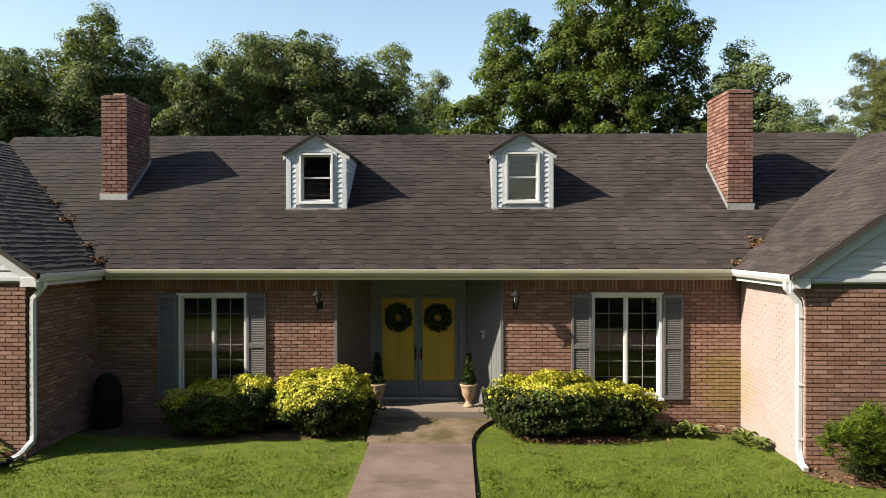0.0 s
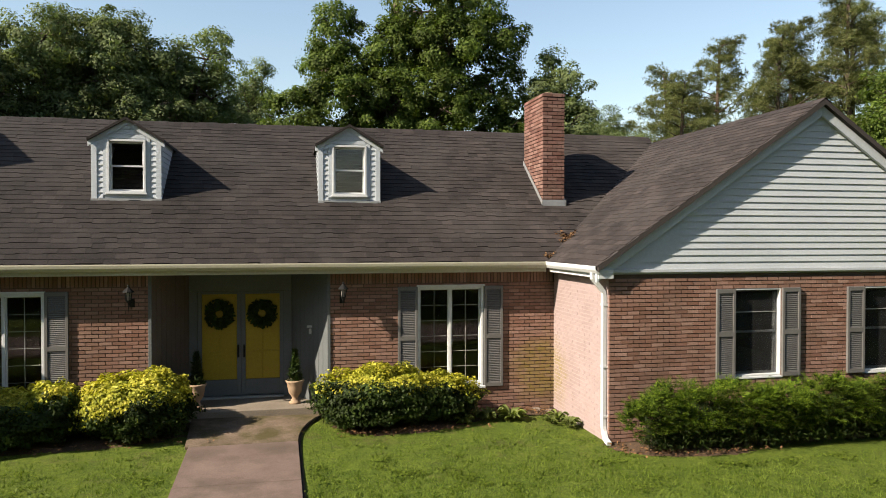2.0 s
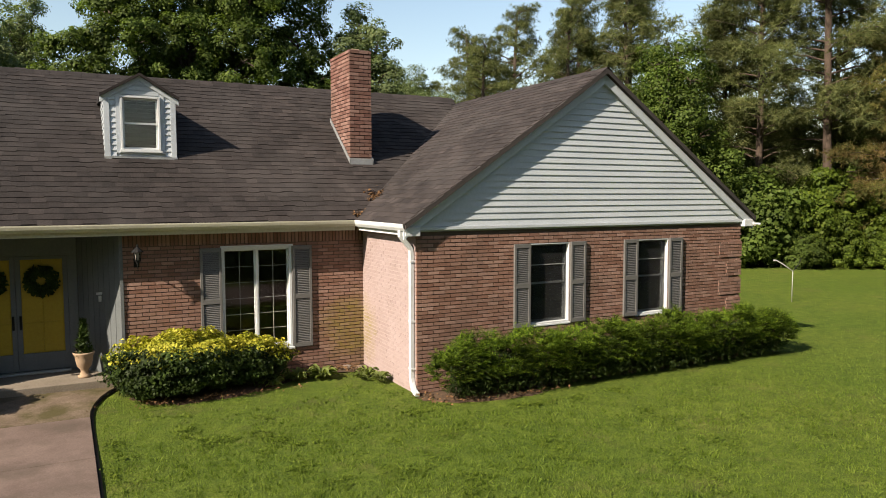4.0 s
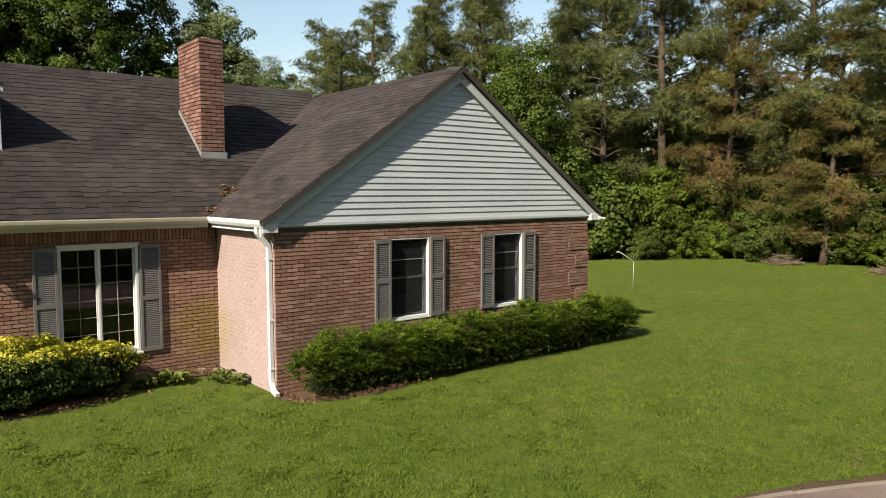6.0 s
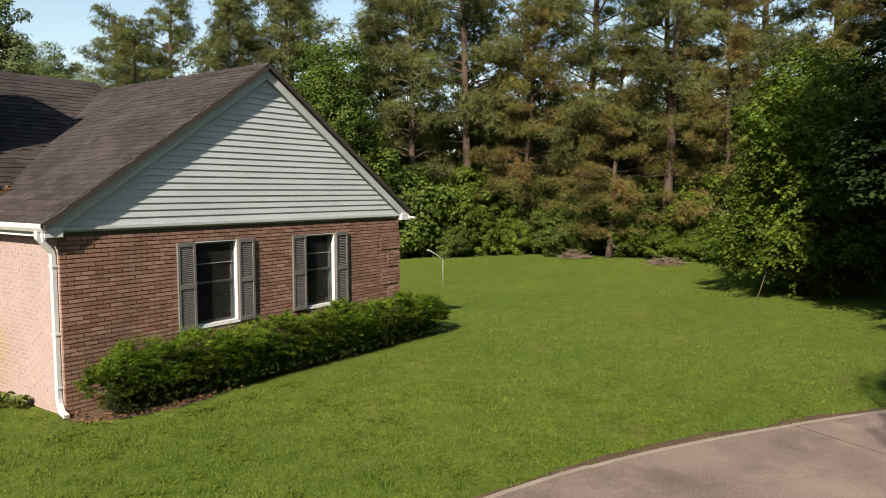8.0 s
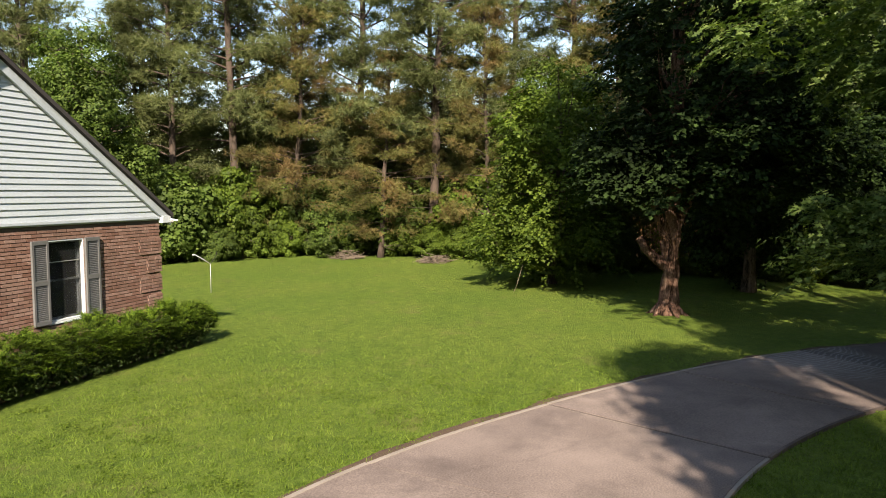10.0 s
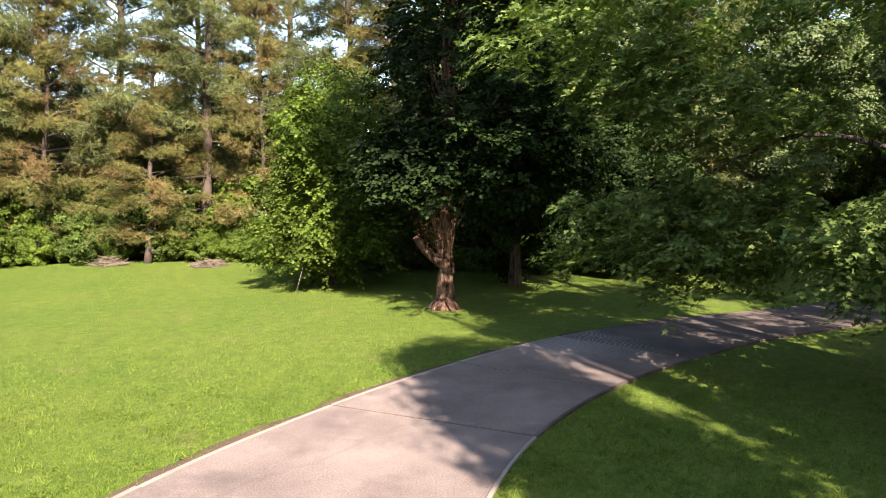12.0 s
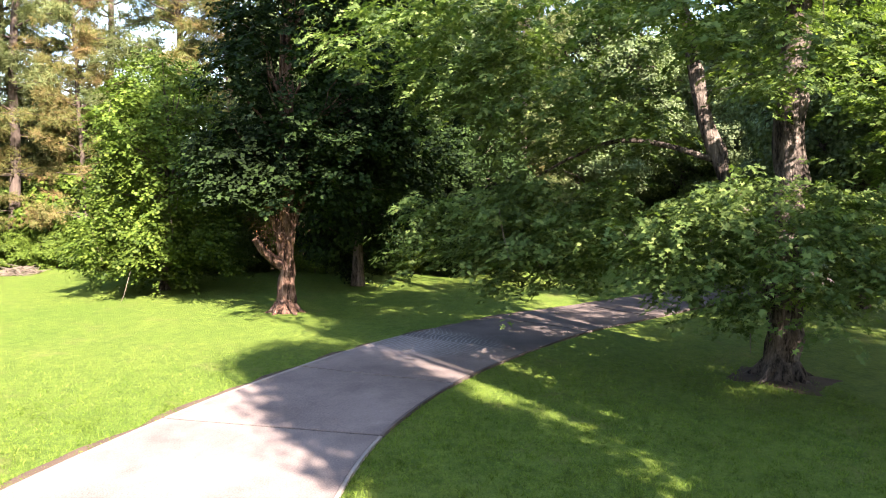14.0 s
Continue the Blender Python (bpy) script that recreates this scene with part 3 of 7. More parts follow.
def frame_of(origin, u, inward):
    """Local x along a wall, y into it, z up."""
    m = Matrix((Vector(u), Vector(inward), Vector((0, 0, 1)))).transposed().to_4x4()
    m.translation = Vector(origin)
    return m


def brick_wall(parent, origin, u, inward, length, z1, thick, holes=(), pick=(0, 0), proud=None, soldier=False, label="", courses=True, z0=-0.1, mortar=None, recess=0.017, sun_toned=False):
    m = frame_of(origin, u, inward)
    us = sorted({0.018, length - 0.018, *(h[0] for h in holes), *(h[1] for h in holes)})
    zs = sorted({z0, z1, *(h[2] for h in holes), *(h[3] for h in holes)})
    core, nu, nz = Shape(), len(us), len(zs)
    core.v = [tuple(m @ Vector((a, d, c))) for d in (recess, thick) for c in zs for a in us]

    def solid(i, j):
        mid = ((us[i] + us[i + 1]) / 2, (zs[j] + zs[j + 1]) / 2) if 0 <= i < nu - 1 and 0 <= j < nz - 1 else None
        return mid is not None and not any(h[0] < mid[0] < h[1] and h[2] < mid[1] < h[3] for h in holes)

    for j in range(nz - 1):
        for i in range(nu - 1):
            if solid(i, j):
                p, q, r, s, k = j * nu + i, j * nu + i + 1, (j + 1) * nu + i + 1, (j + 1) * nu + i, nu * nz
                core.f += [(p, q, r, s), (k + s, k + r, k + q, k + p)]
                for (a, b), near in (((p, q), (i, j - 1)), ((q, r), (i + 1, j)), ((r, s), (i, j + 1)), ((s, p), (i - 1, j))):
                    if not solid(*near):
                        core.f.append((b, a, k + a, k + b))
    wall = part("wall", core, mortar or MORTAR, parent, label)
    if not courses:
        return wall
    rnd = random.Random(int(length * 100))
    rest, top = Shape(), z1 - (0.21 if soldier else 0)
    for k in range(int((top + 0.001) / COURSE)):
        z = k * COURSE + COURSE / 2
        free = [(0.0, length)]
        for h in holes:
            if h[2] - 0.02 < z < h[3] + 0.02:
                free = [q for a, b in free for q in ((a, min(b, h[0])), (max(a, h[1]), b)) if q[1] - q[0] > 0.03]
        start = -(k % 2) * (BRICK_L + JOINT) / 2
        while start < length:
            for a, b in free:
                lo, hi = max(start, a), min(start + BRICK_L, b)
                if hi - lo > 0.03:
                    out = (proud((lo + hi) / 2, k) if proud else 0.0) + rnd.uniform(0, 0.003)
                    lift = rnd.uniform(-0.0012, 0.0012)
                    if pick[0] <= lo and hi <= pick[1] and hi - lo > BRICK_L - 0.001:
                        part("brick", PALE_BRICK_MESH if sun_toned else FULL_BRICK, BRICK, wall, at=m @ Matrix.Translation(((lo + hi) / 2, -out, z + lift)))
                    else:
                        rest.box(lo, -out, z - BRICK_H / 2 + lift, hi, 0.035, z + BRICK_H / 2 + lift, m)
            start += BRICK_L + JOINT
    if soldier:
        a = 0.0
        while a < length - 0.05:
            if not any(h[0] < a + 0.03 < h[1] and h[3] > top for h in holes):
                rest.box(a, -rnd.uniform(0, 0.003), int((top + 0.001) / COURSE) * COURSE + 0.006, a + BRICK_H, 0.035, z1 - 0.006, m)
            a += COURSE
    if rest.v:
        tagged(part("brickwork", rest, PALE_BRICK_STUFF if sun_toned else BRICK_STUFF, wall), kind="stuff")
    return wall


FACE_Y, WING_Y, LEFT_Y = 13.0, 10.55, 10.8            # front faces: middle, right wing, left wing
X_L, X_R, WING_END, LEFT_END = -6.77, 4.98, 12.62, -14.4
WALL_TOP, DOOR_Y, SLAB_Z = 2.70, 14.0, 0.26
PORCH0, PORCH1 = -2.35, 0.68
WIN_L, WIN_R = (-5.28, -4.01, 0.50, 2.36), (2.31, 3.57, 0.50, 2.38)
WING_1, WING_2 = (7.22, 8.10, 0.97, 2.44), (9.73, 10.55, 0.97, 2.44)


def local_hole(w, x0):
    return (w[0] - x0, w[1] - x0, w[2], w[3])


brick_wall(HOUSE, (X_L, FACE_Y, 0), (1, 0, 0), (0, 1, 0), PORCH0 - X_L, WALL_TOP, 0.25, [local_hole(WIN_L, X_L)], (3.0, 4.42), soldier=True)
brick_wall(HOUSE, (PORCH1, FACE_Y, 0), (1, 0, 0), (0, 1, 0), X_R - PORCH1, WALL_TOP, 0.25, [local_hole(WIN_R, PORCH1)], (0.0, 1.5), soldier=True)


brick_wall(HOUSE, (X_R, WING_Y, 0), (1, 0, 0), (0, 1, 0), WING_END - X_R, WALL_TOP, 0.25, [local_hole(WING_1, X_R), local_hole(WING_2, X_R)], (0.0, 1.75))
# this wall's sunlight is painted in with the paler brick and mortar
brick_wall(HOUSE, (X_R, FACE_Y, 0), (0, -1, 0), (1, 0, 0), FACE_Y - WING_Y - 0.037, WALL_TOP, 0.25, pick=(0.6, 2.45), mortar=SUNLIT_MORTAR, recess=0.002, sun_toned=True)
brick_wall(HOUSE, (LEFT_END, LEFT_Y, 0), (1, 0, 0), (0, 1, 0), X_L - LEFT_END, WALL_TOP, 0.25, pick=(6.6, 7.63))
brick_wall(HOUSE, (X_L, LEFT_Y + 0.037, 0), (0, 1, 0), (-1, 0, 0), FACE_Y - LEFT_Y - 0.037, WALL_TOP, 0.25, pick=(0.0, 1.2))
brick_wall(HOUSE, (WING_END, WING_Y + 0.037, 0), (0, 1, 0), (-1, 0, 0), 9.363, WALL_TOP, 0.25)
def quoins():
    """Raised brick blocks, long and short in turn, at the outer corner of the wing."""
    rnd, block = random.Random(9), 0
    z0 = 0.02
    while z0 + 5 * COURSE < WALL_TOP:
        reach = 0.64 if block % 2 else 0.42
        x0 = WING_END - reach
        q = part("quoin", Shape().box(x0 + 0.008, WING_Y - 0.009, z0 + 0.006, WING_END + 0.009, WING_Y + 0.1, z0 + 5 * COURSE - 0.02), MORTAR, HOUSE, "raised brick corner block")
        for k in range(5):
            z, x = z0 + k * COURSE, WING_END + 0.017 - (k % 2) * 0.106
            while x > x0 + 0.03:
                lo, hi = max(x - BRICK_L, x0), min(x, WING_END + 0.017)
                part("brick", Shape().box(lo, WING_Y - 0.017 - rnd.uniform(0, 0.003), z, hi, WING_Y + 0.05, z + BRICK_H), BRICK, q)
                x -= BRICK_L + JOINT
            if k % 2:
                part("brick", Shape().box(WING_END - 0.06, WING_Y - 0.017, z, WING_END + 0.017, WING_Y + 0.05, z + BRICK_H), BRICK, q)
        z0 += 6 * COURSE
        block += 1


quoins()
for o, u, inn, ln in (((LEFT_END, 19.95, 0), (0, -1, 0), (1, 0, 0), 9.15), ((WING_END, 19.95, 0), (-1, 0, 0), (0, -1, 0), WING_END - LEFT_END)):
    brick_wall(HOUSE, o, u, inn, ln, WALL_TOP, 0.25, courses=False)
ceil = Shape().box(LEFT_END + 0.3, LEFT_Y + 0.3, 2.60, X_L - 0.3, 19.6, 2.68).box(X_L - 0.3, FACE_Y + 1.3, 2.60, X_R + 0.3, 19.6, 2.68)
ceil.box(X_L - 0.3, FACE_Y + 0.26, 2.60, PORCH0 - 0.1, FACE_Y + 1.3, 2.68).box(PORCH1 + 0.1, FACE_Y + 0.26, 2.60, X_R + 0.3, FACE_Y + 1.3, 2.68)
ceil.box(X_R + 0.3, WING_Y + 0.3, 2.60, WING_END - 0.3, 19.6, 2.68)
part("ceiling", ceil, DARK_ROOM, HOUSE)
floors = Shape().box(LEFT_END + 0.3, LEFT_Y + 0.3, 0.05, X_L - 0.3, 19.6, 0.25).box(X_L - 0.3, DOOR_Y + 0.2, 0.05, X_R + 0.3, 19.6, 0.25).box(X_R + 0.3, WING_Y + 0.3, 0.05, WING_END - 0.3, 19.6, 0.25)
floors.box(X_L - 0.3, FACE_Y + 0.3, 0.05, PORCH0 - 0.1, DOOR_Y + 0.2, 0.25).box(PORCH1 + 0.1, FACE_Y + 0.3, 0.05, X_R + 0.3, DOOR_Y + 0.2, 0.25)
part("inner_floor", floors, DARK_FLOOR, HOUSE, "unseen floor coloured dark so that the windows look dark")

# roofs: eave edge, ridge and slope of each
EAVE_Y, EAVE_Z, RIDGE_Y, RIDGE_Z = 12.66, 2.85, 16.45, 5.77
SLOPE = (RIDGE_Z - EAVE_Z) / (RIDGE_Y - EAVE_Y)
WR_X, WR_Z, WR_E = 8.80, 5.62, 4.72                   # right wing: ridge x, ridge height, eave x
WR_SLOPE = (WR_Z - EAVE_Z) / (WR_X - WR_E)
WL_X, WL_Z, WL_E = -10.58, 5.62, -6.50
WL_SLOPE = (WL_Z - EAVE_Z) / (WL_E - WL_X)


def main_z(y):
    return EAVE_Z + SLOPE * (y - EAVE_Y)


def right_z(x):
    return EAVE_Z + WR_SLOPE * (x - WR_E)


def left_z(x):
    return EAVE_Z + WL_SLOPE * (WL_E - x)


TAB = Shape()
TAB.add([(-0.1035, 0, 0.001), (0.1035, 0, 0.001), (-0.1045, 0.185, 0.0), (0.1045, 0.185, 0.0), (-0.1035, 0, 0.015), (0.1035, 0, 0.015), (-0.1045, 0.185, 0.002), (0.1045, 0.185, 0.002)],
        [(0, 2, 3, 1), (4, 5, 7, 6), (0, 1, 5, 4), (1, 3, 7, 5), (3, 2, 6, 7), (2, 0, 4, 6)])
TAB_MESH = TAB.mesh("shingle")
TAB_MESH.materials.append(SHINGLE)


def shingled(roof, origin, u, up, width, height, keep, pick):
    """Rows of tabs over a slope; keep says which are on top, pick which are objects of their own."""
    u, up = Vector(u), Vector(up).normalized()
    m = Matrix((u, up, u.cross(up))).transposed().to_4x4()
    m.translation = Vector(origin)
    rnd, rest, step, row = random.Random(int(width * 10)), Shape(), 0.142, 0
    v = -0.02
    while v < height - 0.05:
        a = 0.10 - (row % 3) * 0.07 + rnd.uniform(-0.04, 0.04)
        while a < width:
            p = m @ Vector((a, v + 0.07, 0))
            lo, hi = max(a - 0.1025, 0.0) - a, min(a + 0.1025, width) - a
            if hi - lo < 0.2045 and hi - lo > 0.04 and keep(p):
                at = m @ Matrix.Translation((a, v, 0.001))
                rest.add([at @ Vector((lo if q[0] < 0 else hi, q[1], q[2])) for q in TAB.v], TAB.f)
            elif hi - lo > 0.2 and keep(p):
                at = m @ Matrix.Translation((a, v + rnd.choice((0.0, 0.0, 0.02)) + rnd.uniform(-0.005, 0.005), rnd.uniform(0, 0.005)))
                if pick(p):
                    part("shingle", TAB_MESH, SHINGLE, roof, at=at)
                else:
                    rest.add([at @ Vector(q) for q in TAB.v], TAB.f)
            a += 0.21
        v += step
        row += 1
    tagged(part("shingle_field", rest, SHINGLE_STUFF, roof), kind="stuff")


def slab_roof(pts, label=""):
    """A roof slope, as a slab under its shingles."""
    return part("roof", Shape().prism(pts, (0, 0, -0.09)), DECK, HOUSE, label)


main = slab_roof([(WL_X, EAVE_Y, EAVE_Z), (WR_X, EAVE_Y, EAVE_Z), (WR_X, RIDGE_Y, RIDGE_Z), (WL_X, RIDGE_Y, RIDGE_Z)], "dark brown asphalt shingle slope")
# the ends of this slope lie hidden below the wings' roofs
shingled(main, (WL_X, EAVE_Y, EAVE_Z), (1, 0, 0), (0, 1, SLOPE), WR_X - WL_X, math.hypot(RIDGE_Y - EAVE_Y, RIDGE_Z - EAVE_Z),
         lambda p: p.z > right_z(p.x) - 0.03 and p.z > left_z(p.x) - 0.03, lambda p: -1.4 < p.x < 1.4 and p.y < 13.8)
slab_roof([(WL_X, RIDGE_Y, RIDGE_Z), (WR_X, RIDGE_Y, RIDGE_Z), (WR_X, 20.2, EAVE_Z), (WL_X, 20.2, EAVE_Z)])
GABLE_R, GABLE_L = WING_Y - 0.16, LEFT_Y - 0.16
right = slab_roof([(WR_E, GABLE_R, EAVE_Z), (WR_X, GABLE_R, WR_Z), (WR_X, 20.2, WR_Z), (WR_E, 20.2, EAVE_Z)], "sunlit grey-brown shingle slope")
shingled(right, (WR_E, 20.2, EAVE_Z), (0, -1, 0), (1, 0, WR_SLOPE), 20.2 - GABLE_R, math.hypot(WR_X - WR_E, WR_Z - EAVE_Z),
         lambda p: p.z > main_z(p.y) - 0.03 and p.y < RIDGE_Y, lambda p: p.y < 12.0 and p.x < 7.8)
slab_roof([(WR_X, GABLE_R, WR_Z), (2 * WR_X - WR_E, GABLE_R, EAVE_Z), (2 * WR_X - WR_E, 20.2, EAVE_Z), (WR_X, 20.2, WR_Z)])
left = slab_roof([(WL_X, GABLE_L, WL_Z), (WL_E, GABLE_L, EAVE_Z), (WL_E, 20.2, EAVE_Z), (WL_X, 20.2, WL_Z)], "shaded dark shingle slope")
shingled(left, (WL_E, GABLE_L, EAVE_Z), (0, 1, 0), (-1, 0, WL_SLOPE), RIDGE_Y - GABLE_L, math.hypot(WL_X - WL_E, WL_Z - EAVE_Z),
         lambda p: p.z > main_z(p.y) - 0.03, lambda p: p.y < 13.0 and p.x > -8.3)
slab_roof([(2 * WL_X - WL_E, GABLE_L, EAVE_Z), (WL_X, GABLE_L, WL_Z), (WL_X, 20.2, WL_Z), (2 * WL_X - WL_E, 20.2, EAVE_Z)])
x = WL_X
while x < WR_X:
    part("ridge_cap", Shape().add([(x, RIDGE_Y - 0.13, main_z(RIDGE_Y - 0.13) + 0.016), (x + 0.29, RIDGE_Y - 0.13, main_z(RIDGE_Y - 0.13) + 0.024), (x + 0.29, RIDGE_Y, RIDGE_Z + 0.03), (x, RIDGE_Y, RIDGE_Z + 0.022),
             (x + 0.29, RIDGE_Y + 0.13, RIDGE_Z - 0.08), (x, RIDGE_Y + 0.13, RIDGE_Z - 0.08)], [(0, 1, 2, 3), (3, 2, 4, 5)]), SHINGLE, HOUSE)
    x += 0.285
y = GABLE_R
while y < RIDGE_Y - 0.2:
    part("ridge_cap", Shape().add([(WR_X - 0.13, y + 0.29, WR_Z - 0.072), (WR_X - 0.13, y, WR_Z - 0.064), (WR_X, y, WR_Z + 0.030), (WR_X, y + 0.29, WR_Z + 0.022), (WR_X + 0.13, y, WR_Z - 0.064), (WR_X + 0.13, y + 0.29, WR_Z - 0.072)],
            [(0, 1, 2, 3), (3, 2, 4, 5)]), SHINGLE, HOUSE)
    y += 0.285


def gable(xc, half, y, z_ridge, slope):
    """Siding boards, trim and rake boards of a wing's gable, above the brick."""
    backing = Shape().prism([(xc - half, y + 0.02, WALL_TOP), (xc + half, y + 0.02, WALL_TOP), (xc, y + 0.02, z_ridge - 0.12)], (0, 0.15, 0))
    g = part("gable", backing, SIDING, HOUSE, "pale blue-white vinyl siding")
    z, face = WALL_TOP + 0.085, 0.110
    while z < z_ridge - 0.35:
        lo, hi = (z_ridge - 0.10 - z) / slope - 0.05, (z_ridge - 0.10 - z - face) / slope - 0.05
        lo, hi = min(lo, half), max(min(hi, half), 0.02)
        s = Shape().add([(xc - lo, y - 0.021, z), (xc + lo, y - 0.021, z), (xc + lo, y + 0.02, z), (xc - lo, y + 0.02, z), (xc - hi, y - 0.003, z + face + 0.006), (xc + hi, y - 0.003, z + face + 0.006), (xc + hi, y + 0.02, z + face), (xc - hi, y + 0.02, z + face)],
                        [(0, 1, 5, 4), (3, 2, 1, 0), (1, 2, 6, 5), (2, 3, 7, 6), (3, 0, 4, 7), (4, 5, 6, 7)])
        part("siding_board", s, SIDING, g)
        z += face
    part("trim_board", Shape().box(xc - half - 0.02, y - 0.045, WALL_TOP + 0.03, xc + half + 0.02, y + 0.018, WALL_TOP + 0.083), SIDING, g, bevel=0.004)
    for side in (-1, 1):
        run = half + 0.26
        foot, top = Vector((xc + side * run, y - 0.085, z_ridge - 0.095 - run * slope)), Vector((xc, y - 0.085, z_ridge - 0.095))
        drop = Vector((0, 0, -0.175))
        part("rake_board", Shape().prism([foot, top, top + drop, foot + drop], (0, 0.055, 0)), SIDING, g, bevel=0.004)
        part("eave_return", Shape().box(*sorted((xc + side * (half - 0.02), xc + side * (half + 0.24)))[:1], y - 0.11, WALL_TOP - 0.06, sorted((xc + side * (half - 0.02), xc + side * (half + 0.24)))[1], y + 0.03, WALL_TOP + 0.09), WHITE, g, "white boxed eave end", bevel=0.006)


gable(WR_X, 3.82, WING_Y, WR_Z, WR_SLOPE)
gable(WL_X, 3.81, LEFT_Y, WL_Z, WL_SLOPE)

# eaves: soffit, fascia, gutters
part("soffit", Shape().box(X_L + 0.28, EAVE_Y + 0.09, 2.66, X_R - 0.27, FACE_Y + 0.02, 2.695), CREAM, HOUSE)
part("porch_ceiling", Shape().box(PORCH0, FACE_Y + 0.022, 2.66, PORCH1, DOOR_Y + 0.02, 2.69), GREY, HOUSE)
part("fascia", Shape().box(WL_E, EAVE_Y + 0.062, 2.65, WR_E, EAVE_Y + 0.088, 2.80), CREAM, HOUSE, bevel=0.003)
part("soffit", Shape().box(WR_E + 0.09, WING_Y - 0.08, 2.66, X_R + 0.02, EAVE_Y + 0.06, 2.695), WHITE, HOUSE)
part("fascia", Shape().box(WR_E + 0.062, WING_Y - 0.10, 2.65, WR_E + 0.088, EAVE_Y + 0.06, 2.80), WHITE, HOUSE)
part("soffit", Shape().box(X_L - 0.02, LEFT_Y - 0.08, 2.66, WL_E - 0.09, EAVE_Y + 0.06, 2.695), WHITE, HOUSE)
part("fascia", Shape().box(WL_E - 0.088, LEFT_Y - 0.10, 2.65, WL_E - 0.062, EAVE_Y + 0.06, 2.80), WHITE, HOUSE)
GUTTER = [(0.0, 0.0), (0.0, 0.115), (-0.008, 0.115), (-0.008, 0.012), (-0.052, 0.012), (-0.085, 0.06), (-0.092, 0.105), (-0.085, 0.118), (-0.102, 0.118), (-0.104, 0.10), (-0.094, 0.052), (-0.060, 0.0)]
part("gutter", Shape().prism([(WL_E + 0.02, EAVE_Y + 0.058 + a, 2.725 + b) for a, b in GUTTER], (WR_E - WL_E - 0.04, 0, 0)), CREAM, HOUSE, "cream metal gutter")
part("gutter", Shape().prism([(WR_E + 0.058 + a, WING_Y - 0.12, 2.725 + b) for a, b in GUTTER], (0, EAVE_Y + 0.05 - WING_Y + 0.12, 0)), WHITE, HOUSE, "white metal gutter")
part("gutter", Shape().prism([(WL_E - 0.058 - a, LEFT_Y - 0.12, 2.725 + b) for a, b in GUTTER], (0, EAVE_Y + 0.05 - LEFT_Y + 0.12, 0)), WHITE, HOUSE, "white metal gutter")


def duct(pts, w, d):
    """A square pipe along pts; its section stays upright to the wall."""
    s, pts = Shape(), [Vector(p) for p in pts]
    for i, p in enumerate(pts):
        way = (pts[min(i + 1, len(pts) - 1)] - pts[max(i - 1, 0)]).normalized()
        side = Vector((0, 1, 0)) if abs(way.y) < 0.9 else Vector((1, 0, 0))
        side = (side - way * side.dot(way)).normalized()
        other = way.cross(side)
        s.v += [tuple(p + side * a * w + other * b * d) for a, b in ((-1, -1), (1, -1), (1, 1), (-1, 1))]
    for i in range(len(pts) - 1):
        s.f += [(4 * i + k, 4 * i + (k + 1) % 4, 4 * i + 4 + (k + 1) % 4, 4 * i + 4 + k) for k in range(4)]
    s.f += [(3, 2, 1, 0), tuple(4 * (len(pts) - 1) + k for k in range(4))]
    return s


dx = X_R - 0.045
pipe = part("downspout", duct([(WR_E + 0.02, 10.66, 2.73), (WR_E + 0.02, 10.66, 2.64), (dx - 0.01, 10.66, 2.42), (dx, 10.66, 2.34), (dx, 10.66, 0.26), (dx, 10.64, 0.17), (dx - 0.01, 10.55, 0.07), (dx - 0.02, 10.40, 0.035)], 0.042, 0.034), WHITE, HOUSE, "white square downspout", bevel=0.006)
for z in (2.2, 1.2, 0.4):
    part("strap", Shape().box(dx - 0.038, 10.605, z, X_R, 10.715, z + 0.03), WHITE, pipe)
dl = X_L + 0.075
pipe = part("downspout", duct([(WL_E - 0.02, 10.86, 2.73), (WL_E - 0.02, 10.86, 2.64), (dl + 0.01, 10.86, 2.45), (dl, 10.86, 2.36), (dl, 10.86, 0.34), (dl, 10.83, 0.24), (dl - 0.05, 10.62, 0.11), (dl - 0.10, 10.42, 0.06)], 0.042, 0.034), WHITE, HOUSE, "white square downspout", bevel=0.006)
part("outlet_hose", Shape().tube([(dl - 0.09, 10.46, 0.065), (dl - 0.12, 10.36, 0.05), (dl - 0.16, 10.24, 0.045)], [0.05, 0.055, 0.06], 10), BLACK, pipe, "black rubber outlet", smooth=True)

# ---------------------------------------------------------------- windows, shutters, doors


